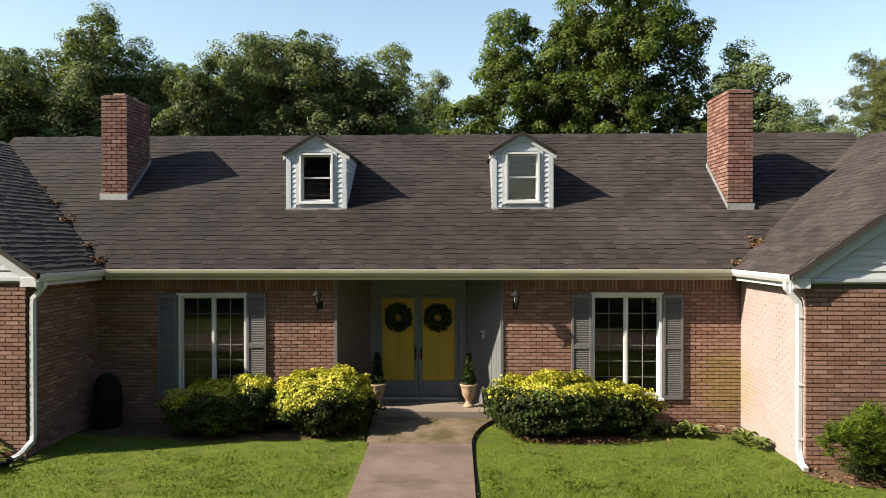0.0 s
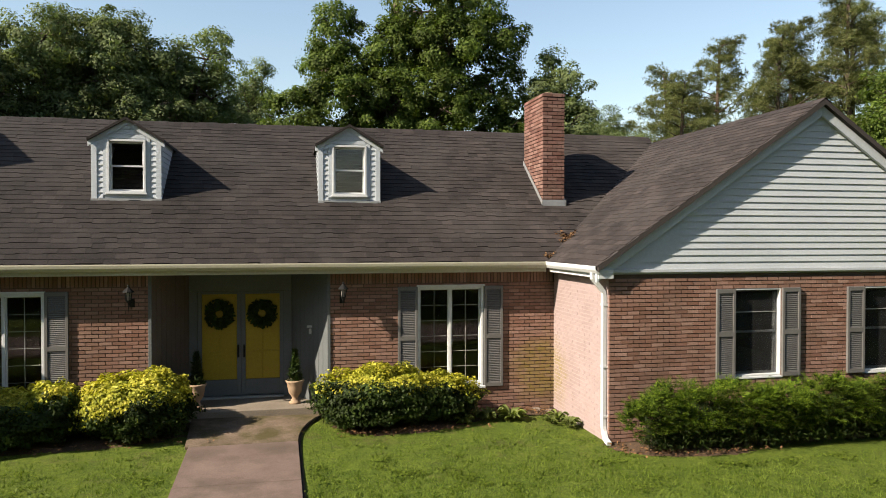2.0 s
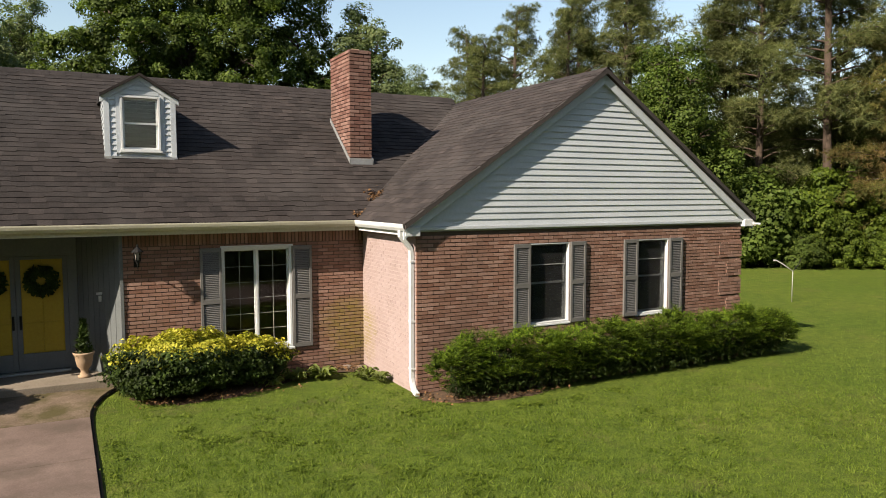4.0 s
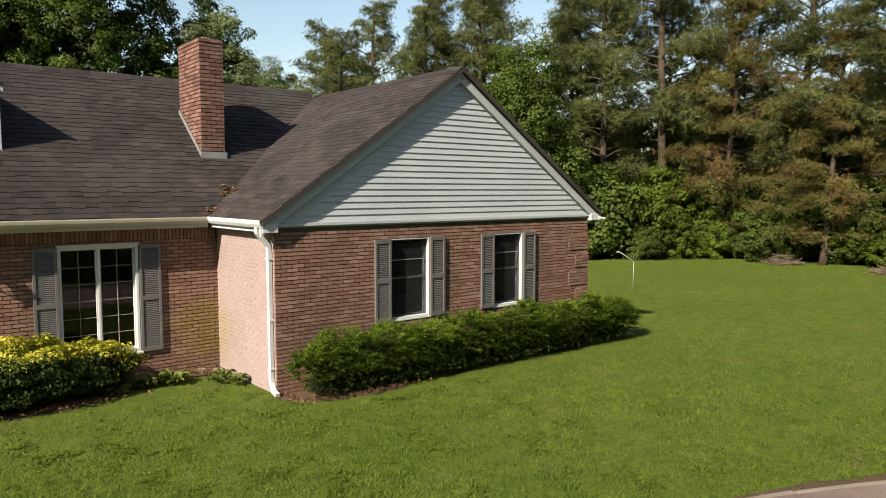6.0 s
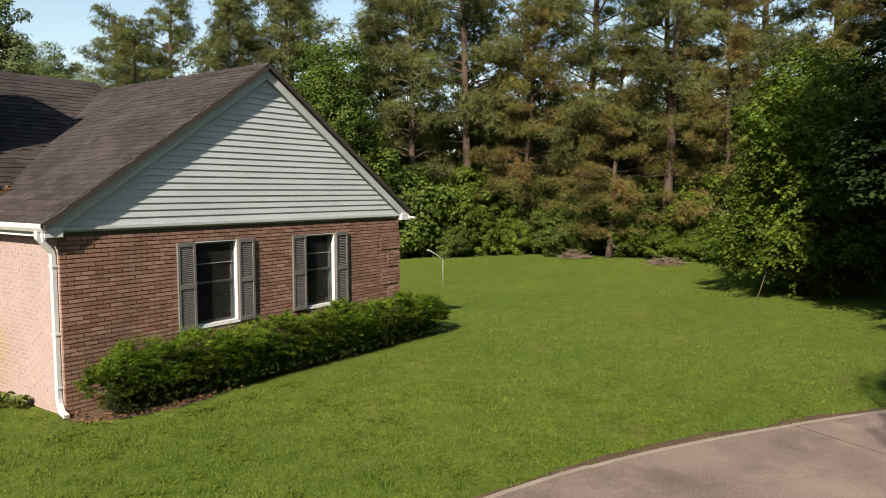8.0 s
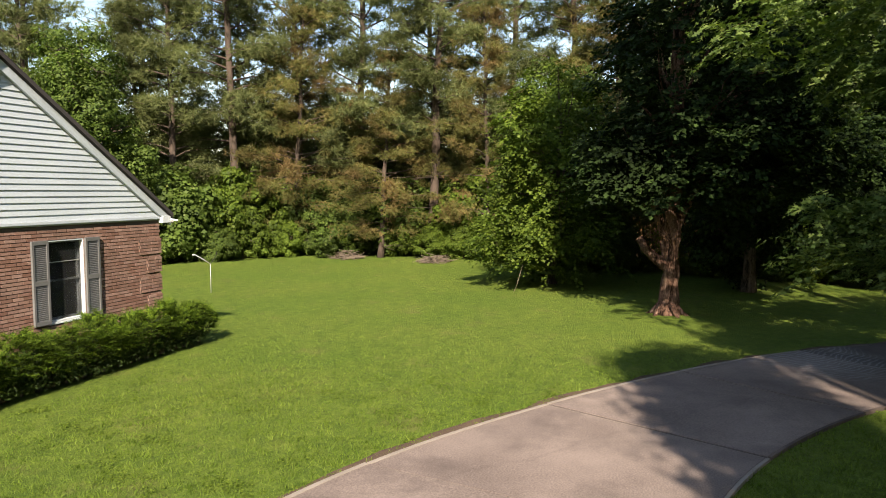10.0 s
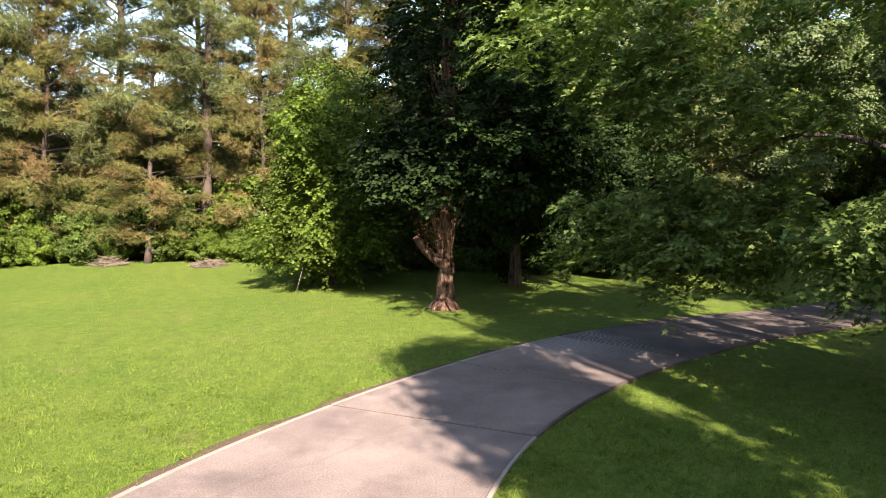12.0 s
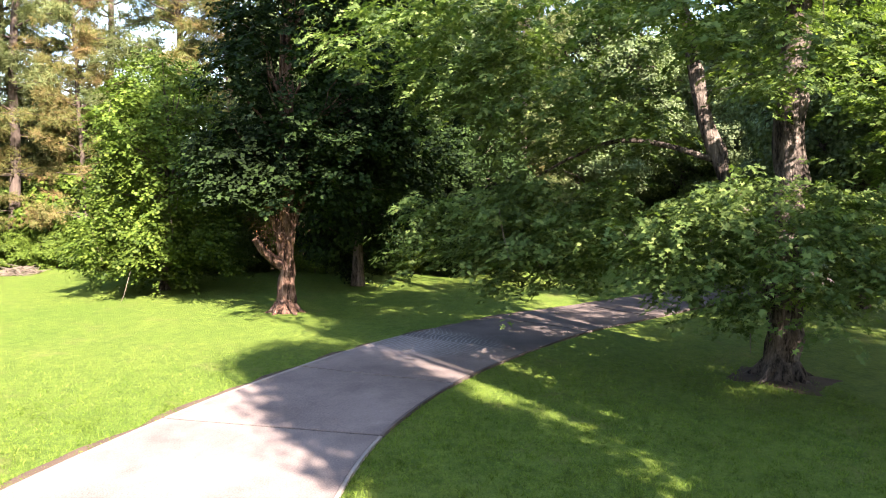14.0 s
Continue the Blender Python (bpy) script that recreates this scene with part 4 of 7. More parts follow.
def casement(w, y):
    """A pair of tall casements with glazing bars."""
    x0, x1, z0, z1 = w
    s, c = Shape(), 0.046
    s.box(x0, y - 0.004, z0, x0 + c, y + 0.16, z1).box(x1 - c, y - 0.012, z0, x1, y + 0.14, z1).box(x0 + c, y - 0.012, z1 - c, x1 - c, y + 0.14, z1).box(x0 + c, y - 0.012, z0, x1 - c, y + 0.14, z0 + 0.05)
    win = part("window", s, WHITE, HOUSE, "white double casement window with glazing bars", bevel=0.004)
    part("sill", Shape().box(x0 - 0.03, y - 0.06, z0 - 0.045, x1 + 0.03, y + 0.1, z0 - 0.002), WHITE, win, bevel=0.006)
    part("head_trim", Shape().box(x0 - 0.02, y - 0.045, z1 + 0.002, x1 + 0.02, y - 0.003, z1 + 0.03), WHITE, win, bevel=0.004)
    mid = (x0 + x1) / 2
    part("mullion", Shape().box(mid - 0.020, y + 0.06, z0 + 0.051, mid + 0.020, y + 0.13, z1 - c - 0.001), WHITE, win, bevel=0.004)
    for a, b in ((x0 + c + 0.002, mid - 0.022), (mid + 0.022, x1 - c - 0.002)):
        f, lo, hi = 0.020, z0 + 0.054, z1 - c - 0.004
        sash = Shape().box(a, y + 0.08, lo, a + f, y + 0.12, hi).box(b - f, y + 0.08, lo, b, y + 0.12, hi).box(a + f, y + 0.08, lo, b - f, y + 0.12, lo + f).box(a + f, y + 0.08, hi - f, b - f, y + 0.12, hi)
        part("sash", sash, WHITE, win)
        pane = part("pane", Shape().box(a + f, y + 0.098, lo + f, b - f, y + 0.104, hi - f), GLASS, win, "dark reflecting glass")
        pane.visible_shadow = False
        cx = (a + b) / 2
        part("glazing_bar", Shape().box(cx - 0.0036, y + 0.086, lo + f, cx + 0.0036, y + 0.097, hi - f), POST, win)
        for k in range(1, 6):
            z = lo + f + (hi - lo - 2 * f) * k / 6
            part("glazing_bar", Shape().box(a + f, y + 0.088, z - 0.0034, b - f, y + 0.0965, z + 0.0034), POST, win)


def sash_window(parent, w, y, label, proud=0.03, deep=0.02):
    """A double-hung window: jambs lining the opening, sill, two sashes one behind the other, panes."""
    x0, x1, z0, z1 = w
    c, s = (0.022 if parent is HOUSE else 0.038), Shape()
    s.box(x0, y - proud, z0, x0 + c, y + deep + 0.10, z1).box(x1 - c, y - proud, z0, x1, y + deep + 0.10, z1).box(x0 + c, y - proud, z1 - c, x1 - c, y + deep + 0.10, z1).box(x0 + c, y - proud, z0, x1 - c, y + deep + 0.10, z0 + 0.03)
    win = part("window", s, WHITE, parent, label, bevel=0.004)
    kids = win if parent is HOUSE else parent
    part("sill", Shape().box(x0 - 0.025, y - proud - 0.02, z0 - 0.035, x1 + 0.025, y + 0.08, z0 - 0.002), WHITE, kids, bevel=0.005)
    mid, f = (z0 + z1) / 2, 0.030
    for lo, hi, d in ((mid - 0.012, z1 - c - 0.003, deep), (z0 + 0.033, mid + 0.02, deep + 0.032)):
        a, b = x0 + c + 0.002, x1 - c - 0.002
        part("sash", Shape().box(a, y + d, lo, a + f, y + d + 0.03, hi).box(b - f, y + d, lo, b, y + d + 0.03, hi).box(a + f, y + d, lo, b - f, y + d + 0.03, lo + f).box(a + f, y + d, hi - f, b - f, y + d + 0.03, hi), WHITE, kids)
        pane = part("pane", Shape().box(a + f, y + d + 0.012, lo + f, b - f, y + d + 0.018, hi - f), GLASS, kids, "dark reflecting glass")
        pane.visible_shadow = False
    if parent is HOUSE:
        # assumed mesh, added to darken the bright reflections in the panes
        part("insect_screen", Shape().box(x0 + c + 0.004, y + deep - 0.024, z0 + 0.034, x1 - c - 0.004, y + deep - 0.022, z1 - c - 0.004), SCREEN, kids, "dark see-through mesh added to dim the panes")
        part("storm_bar", Shape().box(x0 + c + 0.032, y + deep - 0.036, z1 - 0.40, x1 - c - 0.032, y + deep - 0.026, z1 - 0.388), POST, kids)


casement(WIN_L, FACE_Y)
casement(WIN_R, FACE_Y)
for w in (WING_1, WING_2):
    sash_window(HOUSE, w, WING_Y, "white double-hung sash window set deep in the brick", -0.004, 0.10)


def shutter(w, h):
    """A louvred shutter: frame with a middle rail, and its slats."""
    st, s = 0.045, Shape()
    s.box(0, -0.045, 0, st, -0.002, h).box(w - st, -0.045, 0, w, -0.002, h)
    for lo, hi in ((0, 0.07), (h * 0.50 - 0.04, h * 0.50 + 0.04), (h - 0.07, h)):
        s.box(st, -0.045, lo, w - st, -0.002, hi)
    sh = part("shutter", s, SHUTTER, HOUSE, "grey louvred shutter", bevel=0.003)
    slat = Shape().box(st, -0.003, -0.015, w - st, 0.003, 0.015, Matrix.Translation((0, -0.024, 0)) @ Matrix.Rotation(radians(-38), 4, "X")).mesh("slat")
    for lo, hi in ((0.07, h * 0.5 - 0.04), (h * 0.5 + 0.04, h - 0.07)):
        n = int((hi - lo) / 0.032)
        for k in range(n):
            part("slat", slat, SHUTTER, sh, at=Matrix.Translation((0, 0, lo + (k + 0.5) * (hi - lo) / n)))
    # black sheet that paints the shade between the slats
    part("backing", Shape().box(st, -0.006, 0.07, w - st, -0.003, h - 0.07), BLACK, sh, "black sheet standing in for the shade behind the louvres")
    return sh


TALL, SHORT = shutter(0.365, 1.90), shutter(0.345, 1.49)
TALL.matrix_basis = Matrix.Translation((-5.655, FACE_Y, 0.47))
for x in (-4.00, 1.94, 3.58):
    copy_thing(TALL, Matrix.Translation((x, FACE_Y, 0.48)))
SHORT.matrix_basis = Matrix.Translation((6.87, WING_Y, 0.95))
for x in (8.105, 9.38, 10.555):
    copy_thing(SHORT, Matrix.Translation((x, WING_Y, 0.96)))

# porch: splayed board walls, door frame, double doors, slab
BACK0, BACK1 = -1.85, 0.03
for (xa, ya), (xb, yb), flip in (((PORCH0 + 0.02, FACE_Y), (BACK0, DOOR_Y), 1), ((BACK1, DOOR_Y), (PORCH1 - 0.02, FACE_Y), 1)):
    u = Vector((xb - xa, yb - ya, 0))
    ln = u.length
    u.normalize()
    inn = Vector((0, 0, 1)).cross(u)
    m = frame_of((xa, ya, 0), u, inn)
    paint, note = (TAUPE, "taupe vertical boarding") if xa < -1 else (GREY, "grey painted vertical boarding")
    wall = part("porch_wall", Shape().box(0, 0.012, 0, ln, 0.12, 2.66, m), paint, HOUSE, note)
    for k in range(8):
        a, b = ln * k / 8, ln * (k + 1) / 8
        part("board", Shape().box(a + 0.004, 0.0, SLAB_Z, b - 0.004, 0.014, 2.655, m), paint, wall)
part("corner_trim", Shape().box(PORCH1 - 0.025, FACE_Y - 0.02, SLAB_Z - 0.05, PORCH1 + 0.03, FACE_Y + 0.05, 2.655), GREY, HOUSE, bevel=0.004)
part("corner_trim", Shape().box(PORCH0 - 0.03, FACE_Y - 0.02, SLAB_Z - 0.05, PORCH0 + 0.025, FACE_Y + 0.05, 2.655), GREY, HOUSE, bevel=0.004)
fr = Shape().box(BACK0 + 0.002, DOOR_Y - 0.02, SLAB_Z, BACK0 + 0.15, DOOR_Y + 0.12, 2.28).box(BACK1 - 0.15, DOOR_Y - 0.02, SLAB_Z, BACK1 - 0.002, DOOR_Y + 0.12, 2.28)
fr.box(BACK0 + 0.002, DOOR_Y - 0.02, 2.282, BACK1 - 0.002, DOOR_Y + 0.12, 2.655).box(BACK0 + 0.15, DOOR_Y + 0.10, SLAB_Z, BACK1 - 0.15, DOOR_Y + 0.14, 2.28)
part("door_frame", fr, GREY, HOUSE, bevel=0.005)
part("threshold", Shape().box(BACK0 + 0.15, DOOR_Y - 0.14, SLAB_Z, BACK1 - 0.15, DOOR_Y - 0.022, SLAB_Z + 0.035), METAL, HOUSE, bevel=0.006)
MEET = (BACK0 + BACK1) / 2
for a, b, hx in ((BACK0 + 0.153, MEET - 0.003, MEET - 0.055), (MEET + 0.003, BACK1 - 0.153, MEET + 0.055)):
    f, y = 0.075, DOOR_Y
    lo, hi, kick = SLAB_Z + 0.04, 2.275, 0.60
    leaf = part("door", Shape().box(a, y, lo, a + f, y + 0.04, hi).box(b - f, y, lo, b, y + 0.04, hi).box(a + f, y, hi - 0.055, b - f, y + 0.04, hi).box(a + f, y, lo, b - f, y + 0.04, kick),
                GREY, HOUSE, "grey-framed door with yellow panels", bevel=0.004)
    part("door_panel", Shape().box(a + f, y + 0.022, kick, b - f, y + 0.035, hi - 0.055), YELLOW, leaf, "yellow painted panel")
    mx = (a + b) / 2
    for x0, x1 in ((a + f + 0.012, mx - 0.006), (mx + 0.006, b - f - 0.012)):
        for z0, z1 in ((kick + 0.015, 1.125), (1.143, hi - 0.07)):
            part("raised_panel", Shape().box(x0, y + 0.012, z0, x1, y + 0.0215, z1), YELLOW, leaf, bevel=0.004)
    part("handle", Shape().box(hx - 0.018, y - 0.012, 1.02, hx + 0.018, y - 0.001, 1.26).tube([(hx, y - 0.012, 1.08), (hx, y - 0.05, 1.10), (hx, y - 0.05, 1.2), (hx, y - 0.012, 1.22)], 0.009, 6), BLACK, leaf, "black lever handle")
slab = Shape().prism([(PORCH0 + 0.3, FACE_Y - 0.10, 0.0), (PORCH1 + 0.05, FACE_Y - 0.10, 0.0), (PORCH1 - 0.03, FACE_Y + 0.02, 0), (BACK1, DOOR_Y + 0.02, 0.0), (BACK0, DOOR_Y + 0.02, 0.0), (PORCH0 + 0.06, FACE_Y + 0.02, 0)], (0, 0, SLAB_Z))
part("porch_slab", slab, SLAB, HOUSE, "concrete porch step", bevel=0.012)
tagged(part("wall_plaque", Shape().box(0.30, 13.42, 1.62, 0.42, 13.44, 1.66, None).box(0.335, 13.42, 1.50, 0.385, 13.44, 1.60), METAL, None), "small grey plaque on the porch's boarded wall", "plaque")

# ---------------------------------------------------------------- dormers and chimneys
DORM_Y, DORM_E, DORM_P = 14.15, 5.10, 5.46


def dormer(xc):
    x0, x1, t = xc - 0.595, xc + 0.595, 0.08
    w = (xc - 0.335, xc + 0.335, 4.12, 5.10)
    y, zb = DORM_Y, main_z(DORM_Y) - 0.08
    s = Shape().box(x0, y, zb, w[0], y + t, DORM_E).box(w[1], y, zb, x1, y + t, DORM_E).box(w[0], y, zb, w[1], y + t, w[2])
    s.prism([(x0, y, DORM_E), (x1, y, DORM_E), (xc, y, DORM_P - 0.06)], (0, t, 0))
    for a in (x0, x1 - t):
        s.prism([(a, y + t, zb), (a, 16.0, zb + 1.2), (a, 16.0, DORM_E), (a, y + t, DORM_E)], (t, 0, 0))
    d = part("dormer", s, SIDING, HOUSE, "gabled dormer in pale blue-white siding")
    sash_window(d, w, y, "white double-hung dormer window", 0.05)
    for a, b in ((x0 - 0.012, x0 + 0.085), (x1 - 0.085, x1 + 0.012)):
        part("corner_board", Shape().box(a, y - 0.03, zb, b, y - 0.002, DORM_E + 0.02), SIDING, d, bevel=0.004)
    for a, b in ((w[0] - 0.075, w[0] - 0.001), (w[1] + 0.001, w[1] + 0.075)):
        part("window_trim", Shape().box(a, y - 0.026, w[2] - 0.05, b, y - 0.002, w[3] + 0.05), SIDING, d, bevel=0.004)
    z = main_z(y) + 0.02
    while z < DORM_E - 0.02:
        for a, b in ((x0 + 0.087, w[0] - 0.077), (w[1] + 0.077, x1 - 0.087)):
            part("siding_board", Shape().add([(a, y - 0.022, z), (b, y - 0.022, z), (b, y, z), (a, y, z), (a, y - 0.003, z + 0.1), (b, y - 0.003, z + 0.1), (b, y, z + 0.1), (a, y, z + 0.1)], [(0, 1, 5, 4), (3, 2, 1, 0), (1, 2, 6, 5), (3, 0, 4, 7), (4, 5, 6, 7)]), SIDING, d)
        end = EAVE_Y + (z + 0.05 - EAVE_Z) / SLOPE
        for a, o in ((x0, -1), (x1, 1)):
            part("siding_board", Shape().add([(a + o * 0.02, y, z), (a + o * 0.02, end, z), (a, end, z), (a, y, z), (a + o * 0.003, y, z + 0.1), (a + o * 0.003, end, z + 0.1), (a, end, z + 0.1), (a, y, z + 0.1)], [(0, 1, 5, 4), (3, 2, 1, 0), (1, 2, 6, 5), (3, 0, 4, 7), (4, 5, 6, 7)]), SIDING, d)
        z += 0.1
    z = DORM_E + 0.02
    while z < DORM_P - 0.12:
        h = (DORM_P - 0.10 - z) / (DORM_P - DORM_E) * 0.56 - 0.06
        part("siding_board", Shape().box(xc - h, y - 0.018, z + 0.004, xc + h, y, z + 0.075), SIDING, d)
        z += 0.08
    over, sl = 0.10, (DORM_P - DORM_E) / 0.595
    for o in (-1, 1):
        edge, top = Vector((xc + o * (0.595 + 0.07), y - over, DORM_E - 0.07 * sl)), Vector((xc, y - over, DORM_P))
        back = EAVE_Y + (DORM_P - EAVE_Z) / SLOPE - (y - over)
        part("dormer_roof", Shape().prism([edge, top, top + Vector((0, 0, 0.05)), edge + Vector((0, 0, 0.05))], (0, back, 0)), SHINGLE_STUFF, d, "dark shingled dormer roof")
        drop = Vector((0, 0, -0.095))
        back_off = Vector((0, 0.066, 0))
        part("rake_board", Shape().prism([edge + back_off, top + back_off, top + drop + back_off, edge + drop + back_off], (0, 0.03, 0)), SIDING, d, bevel=0.003)
    part("flashing", Shape().box(x0 - 0.02, y - 0.05, main_z(y - 0.05) + 0.0, x1 + 0.02, y, main_z(y) + 0.012), METAL, d)


dormer(-2.945)
dormer(1.150)


def chimney(x0, x1, y0, y1, top, pots):
    zb = main_z(y0) - 0.15
    c = part("chimney", Shape().box(x0 + 0.014, y0 + 0.014, zb, x1 - 0.014, y1 - 0.014, top - 0.02), DARK_MORTAR, HOUSE, "tall red-brick chimney")
    faces = [((x0, y0, 0), (1, 0, 0), (0, 1, 0), x1 - x0), ((x0, y1, 0), (0, -1, 0), (1, 0, 0), y1 - y0), ((x1, y0, 0), (0, 1, 0), (-1, 0, 0), y1 - y0), ((x1, y1, 0), (-1, 0, 0), (0, -1, 0), x1 - x0)]
    rest, rnd = Shape(), random.Random(int(x0 * 10))
    count = int((top - zb) / 0.076)
    for i, (o, u, inn, ln) in enumerate(faces):
        m = frame_of(o, u, inn)
        for k in range(count):
            z = top - (k + 0.5) * 0.076
            a = -0.106 * ((k + i) % 2)
            while a < ln:
                lo, hi = max(a, 0.0), min(a + BRICK_L, ln)
                if hi - lo > 0.02:
                    out = rnd.uniform(0, 0.004) + (0.012 if k < 1 else 0)
                    mid = m @ Vector(((lo + hi) / 2, -out, z))
                    if hi - lo > BRICK_L - 0.001 and i < 3 and mid.z > main_z(mid.y):
                        part("brick", RED_BRICK_MESH, RED_BRICK, c, at=m @ Matrix.Translation(((lo + hi) / 2, -out, z)))
                    else:
                        rest.box(lo, -out, z - 0.030, hi, 0.03, z + 0.030, m)
                a += BRICK_L + JOINT
    tagged(part("brickwork", rest, RED_BRICK_STUFF, c), kind="stuff")
    part("crown", Shape().box(x0 + 0.03, y0 + 0.03, top - 0.02, x1 - 0.03, y1 - 0.03, top + 0.012), MORTAR, c, bevel=0.01)
    for a in pots:
        part("flue", Shape().box(x0 + 0.14, a - 0.1, top + 0.012, x1 - 0.14, a + 0.1, top + 0.075), TERRACOTTA, c, bevel=0.01)
    part("flashing", Shape().box(x0 - 0.03, y0 - 0.05, main_z(y0 - 0.05) - 0.02, x1 + 0.03, y0 - 0.014, main_z(y0) + 0.10), METAL, c, "dull grey metal flashing")
    for a, b in ((x0 - 0.028, x0 - 0.014), (x1 + 0.014, x1 + 0.028)):
        part("flashing", Shape().prism([(a, y0 - 0.05, main_z(y0 - 0.05)), (a, y1, main_z(y1)), (a, y1, main_z(y1) + 0.1), (a, y0 - 0.05, main_z(y0 - 0.05) + 0.1)], (b - a, 0, 0)), METAL, c)


chimney(-7.45, -6.92, 14.45, 15.52, 6.35, (14.75, 15.2))
chimney(5.16, 5.63, 14.12, 15.33, 6.30, (14.5, 15.0))


# ---------------------------------------------------------------- small things on the house
def lantern(x):
    t = thing("wall_lantern", "black iron wall lantern with pale glass on the brick wall", "lantern", "lanterns beside the porch", at=(x, FACE_Y, 2.20))
    part("back_plate", Shape().box(-0.045, -0.018, -0.10, 0.045, 0.002, 0.05), BLACK, t, bevel=0.004)
    part("arm", Shape().tube([(0, -0.01, 0.0), (0, -0.10, -0.03), (0, -0.27, 0.0), (0, -0.27, 0.03)], 0.011, 6), BLACK, t, smooth=True)
    part("glass", Shape().lathe([(0.030, 0.04), (0.046, 0.18)], 6, (0, -0.27, 0)), FROST, t, "pale frosted glass")
    part("cage", Shape().lathe([(0.02, 0.0), (0.045, 0.03), (0.042, 0.042)], 6, (0, -0.27, 0)), BLACK, t)
    for k in range(6):
        a = math.pi / 3 * k
        part("bar", Shape().tube([(0.038 * math.cos(a), -0.27 + 0.038 * math.sin(a), 0.035), (0.06 * math.cos(a), -0.27 + 0.06 * math.sin(a), 0.185)], 0.009, 4), BLACK, t)
    part("cap", Shape().lathe([(0.095, 0.175), (0.09, 0.19), (0.055, 0.225), (0.028, 0.25), (0.018, 0.27), (0.022, 0.285), (0.004, 0.31)], 8, (0, -0.27, 0)), BLACK, t)
    part("tail", Shape().tube([(0, -0.27, 0.0), (0, -0.265, -0.07), (0, -0.25, -0.16)], [0.012, 0.008, 0.003], 6), BLACK, t)
    t.scale = (1.0, 1.05, 1.0)


lantern(-2.64)
lantern(0.92)


def security_light(x, y, z):
    """Two small flood heads on a round base under the eave."""
    t = thing("security_light", "small white twin-head security light under the eave", "lamp", at=(x, y, z))
    t.scale = (0.72, 0.72, 0.72)
    part("base", Shape().tube([(0, 0.03, 0), (0, 0, 0)], 0.05, 12), WHITE, t, smooth=False)
    for o in (-1, 1):
        head = part("lamp_head", Shape().tube([(o * 0.02, -0.01, 0), (o * 0.07, -0.05, -0.01), (o * 0.12, -0.10, -0.03)], [0.018, 0.03, 0.045], 10), WHITE, t, smooth=True)
        part("lens", Shape().tube([(o * 0.121, -0.101, -0.0304), (o * 0.124, -0.104, -0.0315)], 0.038, 10), FROST, head, "pale glass lens")


security_light(12.86, 10.41, 2.70)


# ---------------------------------------------------------------- leaves and trees
MAPLE = np.array([(-.5, 0, 0), (-.34, -.34, .07), (-.08, -.12, .04), (.10, -.50, .12), (.16, -.10, .03), (.60, 0, -.06), (.16, .10, .03), (.10, .50, .12), (-.08, .12, .04), (-.34, .34, .07)])
MAPLE_F = [tuple(range(10))]
TRILOBE = np.array([(-.5, 0, 0), (-.12, -.16, .04), (.06, -.5, .12), (.6, 0, -.08), (.06, .5, .12), (-.12, .16, .04)])
TRILOBE_F = [tuple(range(6))]
OVAL = np.array([(-.5, 0, -.05), (0, -.30, .08), (.5, 0, -.05), (0, .30, .08)])
OVAL_F = [(0, 1, 2, 3)]
SPRAY = np.array([(-.5, 0, 0), (-.1, -.11, .03), (.5, 0, -.08), (-.1, .11, .03)])
NEEDLES = np.array([(0, -.045, 0), (0, .045, 0), (1, 0, 0)])
NEEDLES_F = [(0, 1, 2)]


def unit(v):
    return v / np.maximum(np.linalg.norm(v, axis=-1, keepdims=True), 1e-9)


def leaves(rng, centres, facing, sizes, tmpl, along=None):
    """Leaf corners: each leaf lies across its facing, turned at random or along a given way."""
    n = unit(facing)
    t = rng.normal(size=n.shape) if along is None else along
    t = unit(t - n * (t * n).sum(-1, keepdims=True))
    b = np.cross(n, t)
    k = sizes[:, None, None]
    v = centres[:, None] + k * (tmpl[None, :, 0:1] * t[:, None] + tmpl[None, :, 1:2] * b[:, None] + tmpl[None, :, 2:3] * n[:, None])
    return v.reshape(-1, 3)


def clump_leaves(rng, clumps, radii, per, size, tmpl, middle, flat=0.65, up=0.8):
    """Leaves round clump centres, denser on their outsides, leaning up and out."""
    c = np.repeat(clumps, per, axis=0)
    r = np.repeat(radii, per)[:, None]
    d = unit(rng.normal(size=c.shape)) * rng.uniform(0.35, 1.0, (len(c), 1)) ** 0.6
    d[:, 2] *= flat
    p = c + d * r
    face = rng.normal(size=c.shape) * 0.34 + unit(p - middle) * 0.5 + d * 1.5 + np.array([0, 0, up * 0.55])
    return leaves(rng, p, face, size * rng.uniform(0.65, 1.25, len(p)), tmpl)


def lumpy(rng, count, centre, radii, inner=0.45):
    """Clump centres filling an uneven ellipsoid, most near its skin."""
    d = unit(rng.normal(size=(count, 3)))
    k = np.array([1.0 + 0.38 * noise.noise(Vector(q) * 1.7 + Vector(centre)) for q in d])
    rad = (inner + (1 - inner) * rng.uniform(0, 1, count) ** 0.5) * k
    return np.array(centre) + d * rad[:, None] * np.array(radii)


def limb(s, a, b, r0, r1, sag, rnd, n=6, steps=5):
    a, b = Vector(a), Vector(b)
    pts = []
    for i in range(steps + 1):
        t = i / steps
        p = a.lerp(b, t) + Vector((0, 0, sag * math.sin(math.pi * t)))
        if 0 < i < steps:
            p += Vector((rnd.uniform(-1, 1), rnd.uniform(-1, 1), rnd.uniform(-0.6, 0.6))) * (b - a).length * 0.04
        pts.append(p)
    s.tube(pts, [r0 + (r1 - r0) * i / steps for i in range(steps + 1)], n, False)


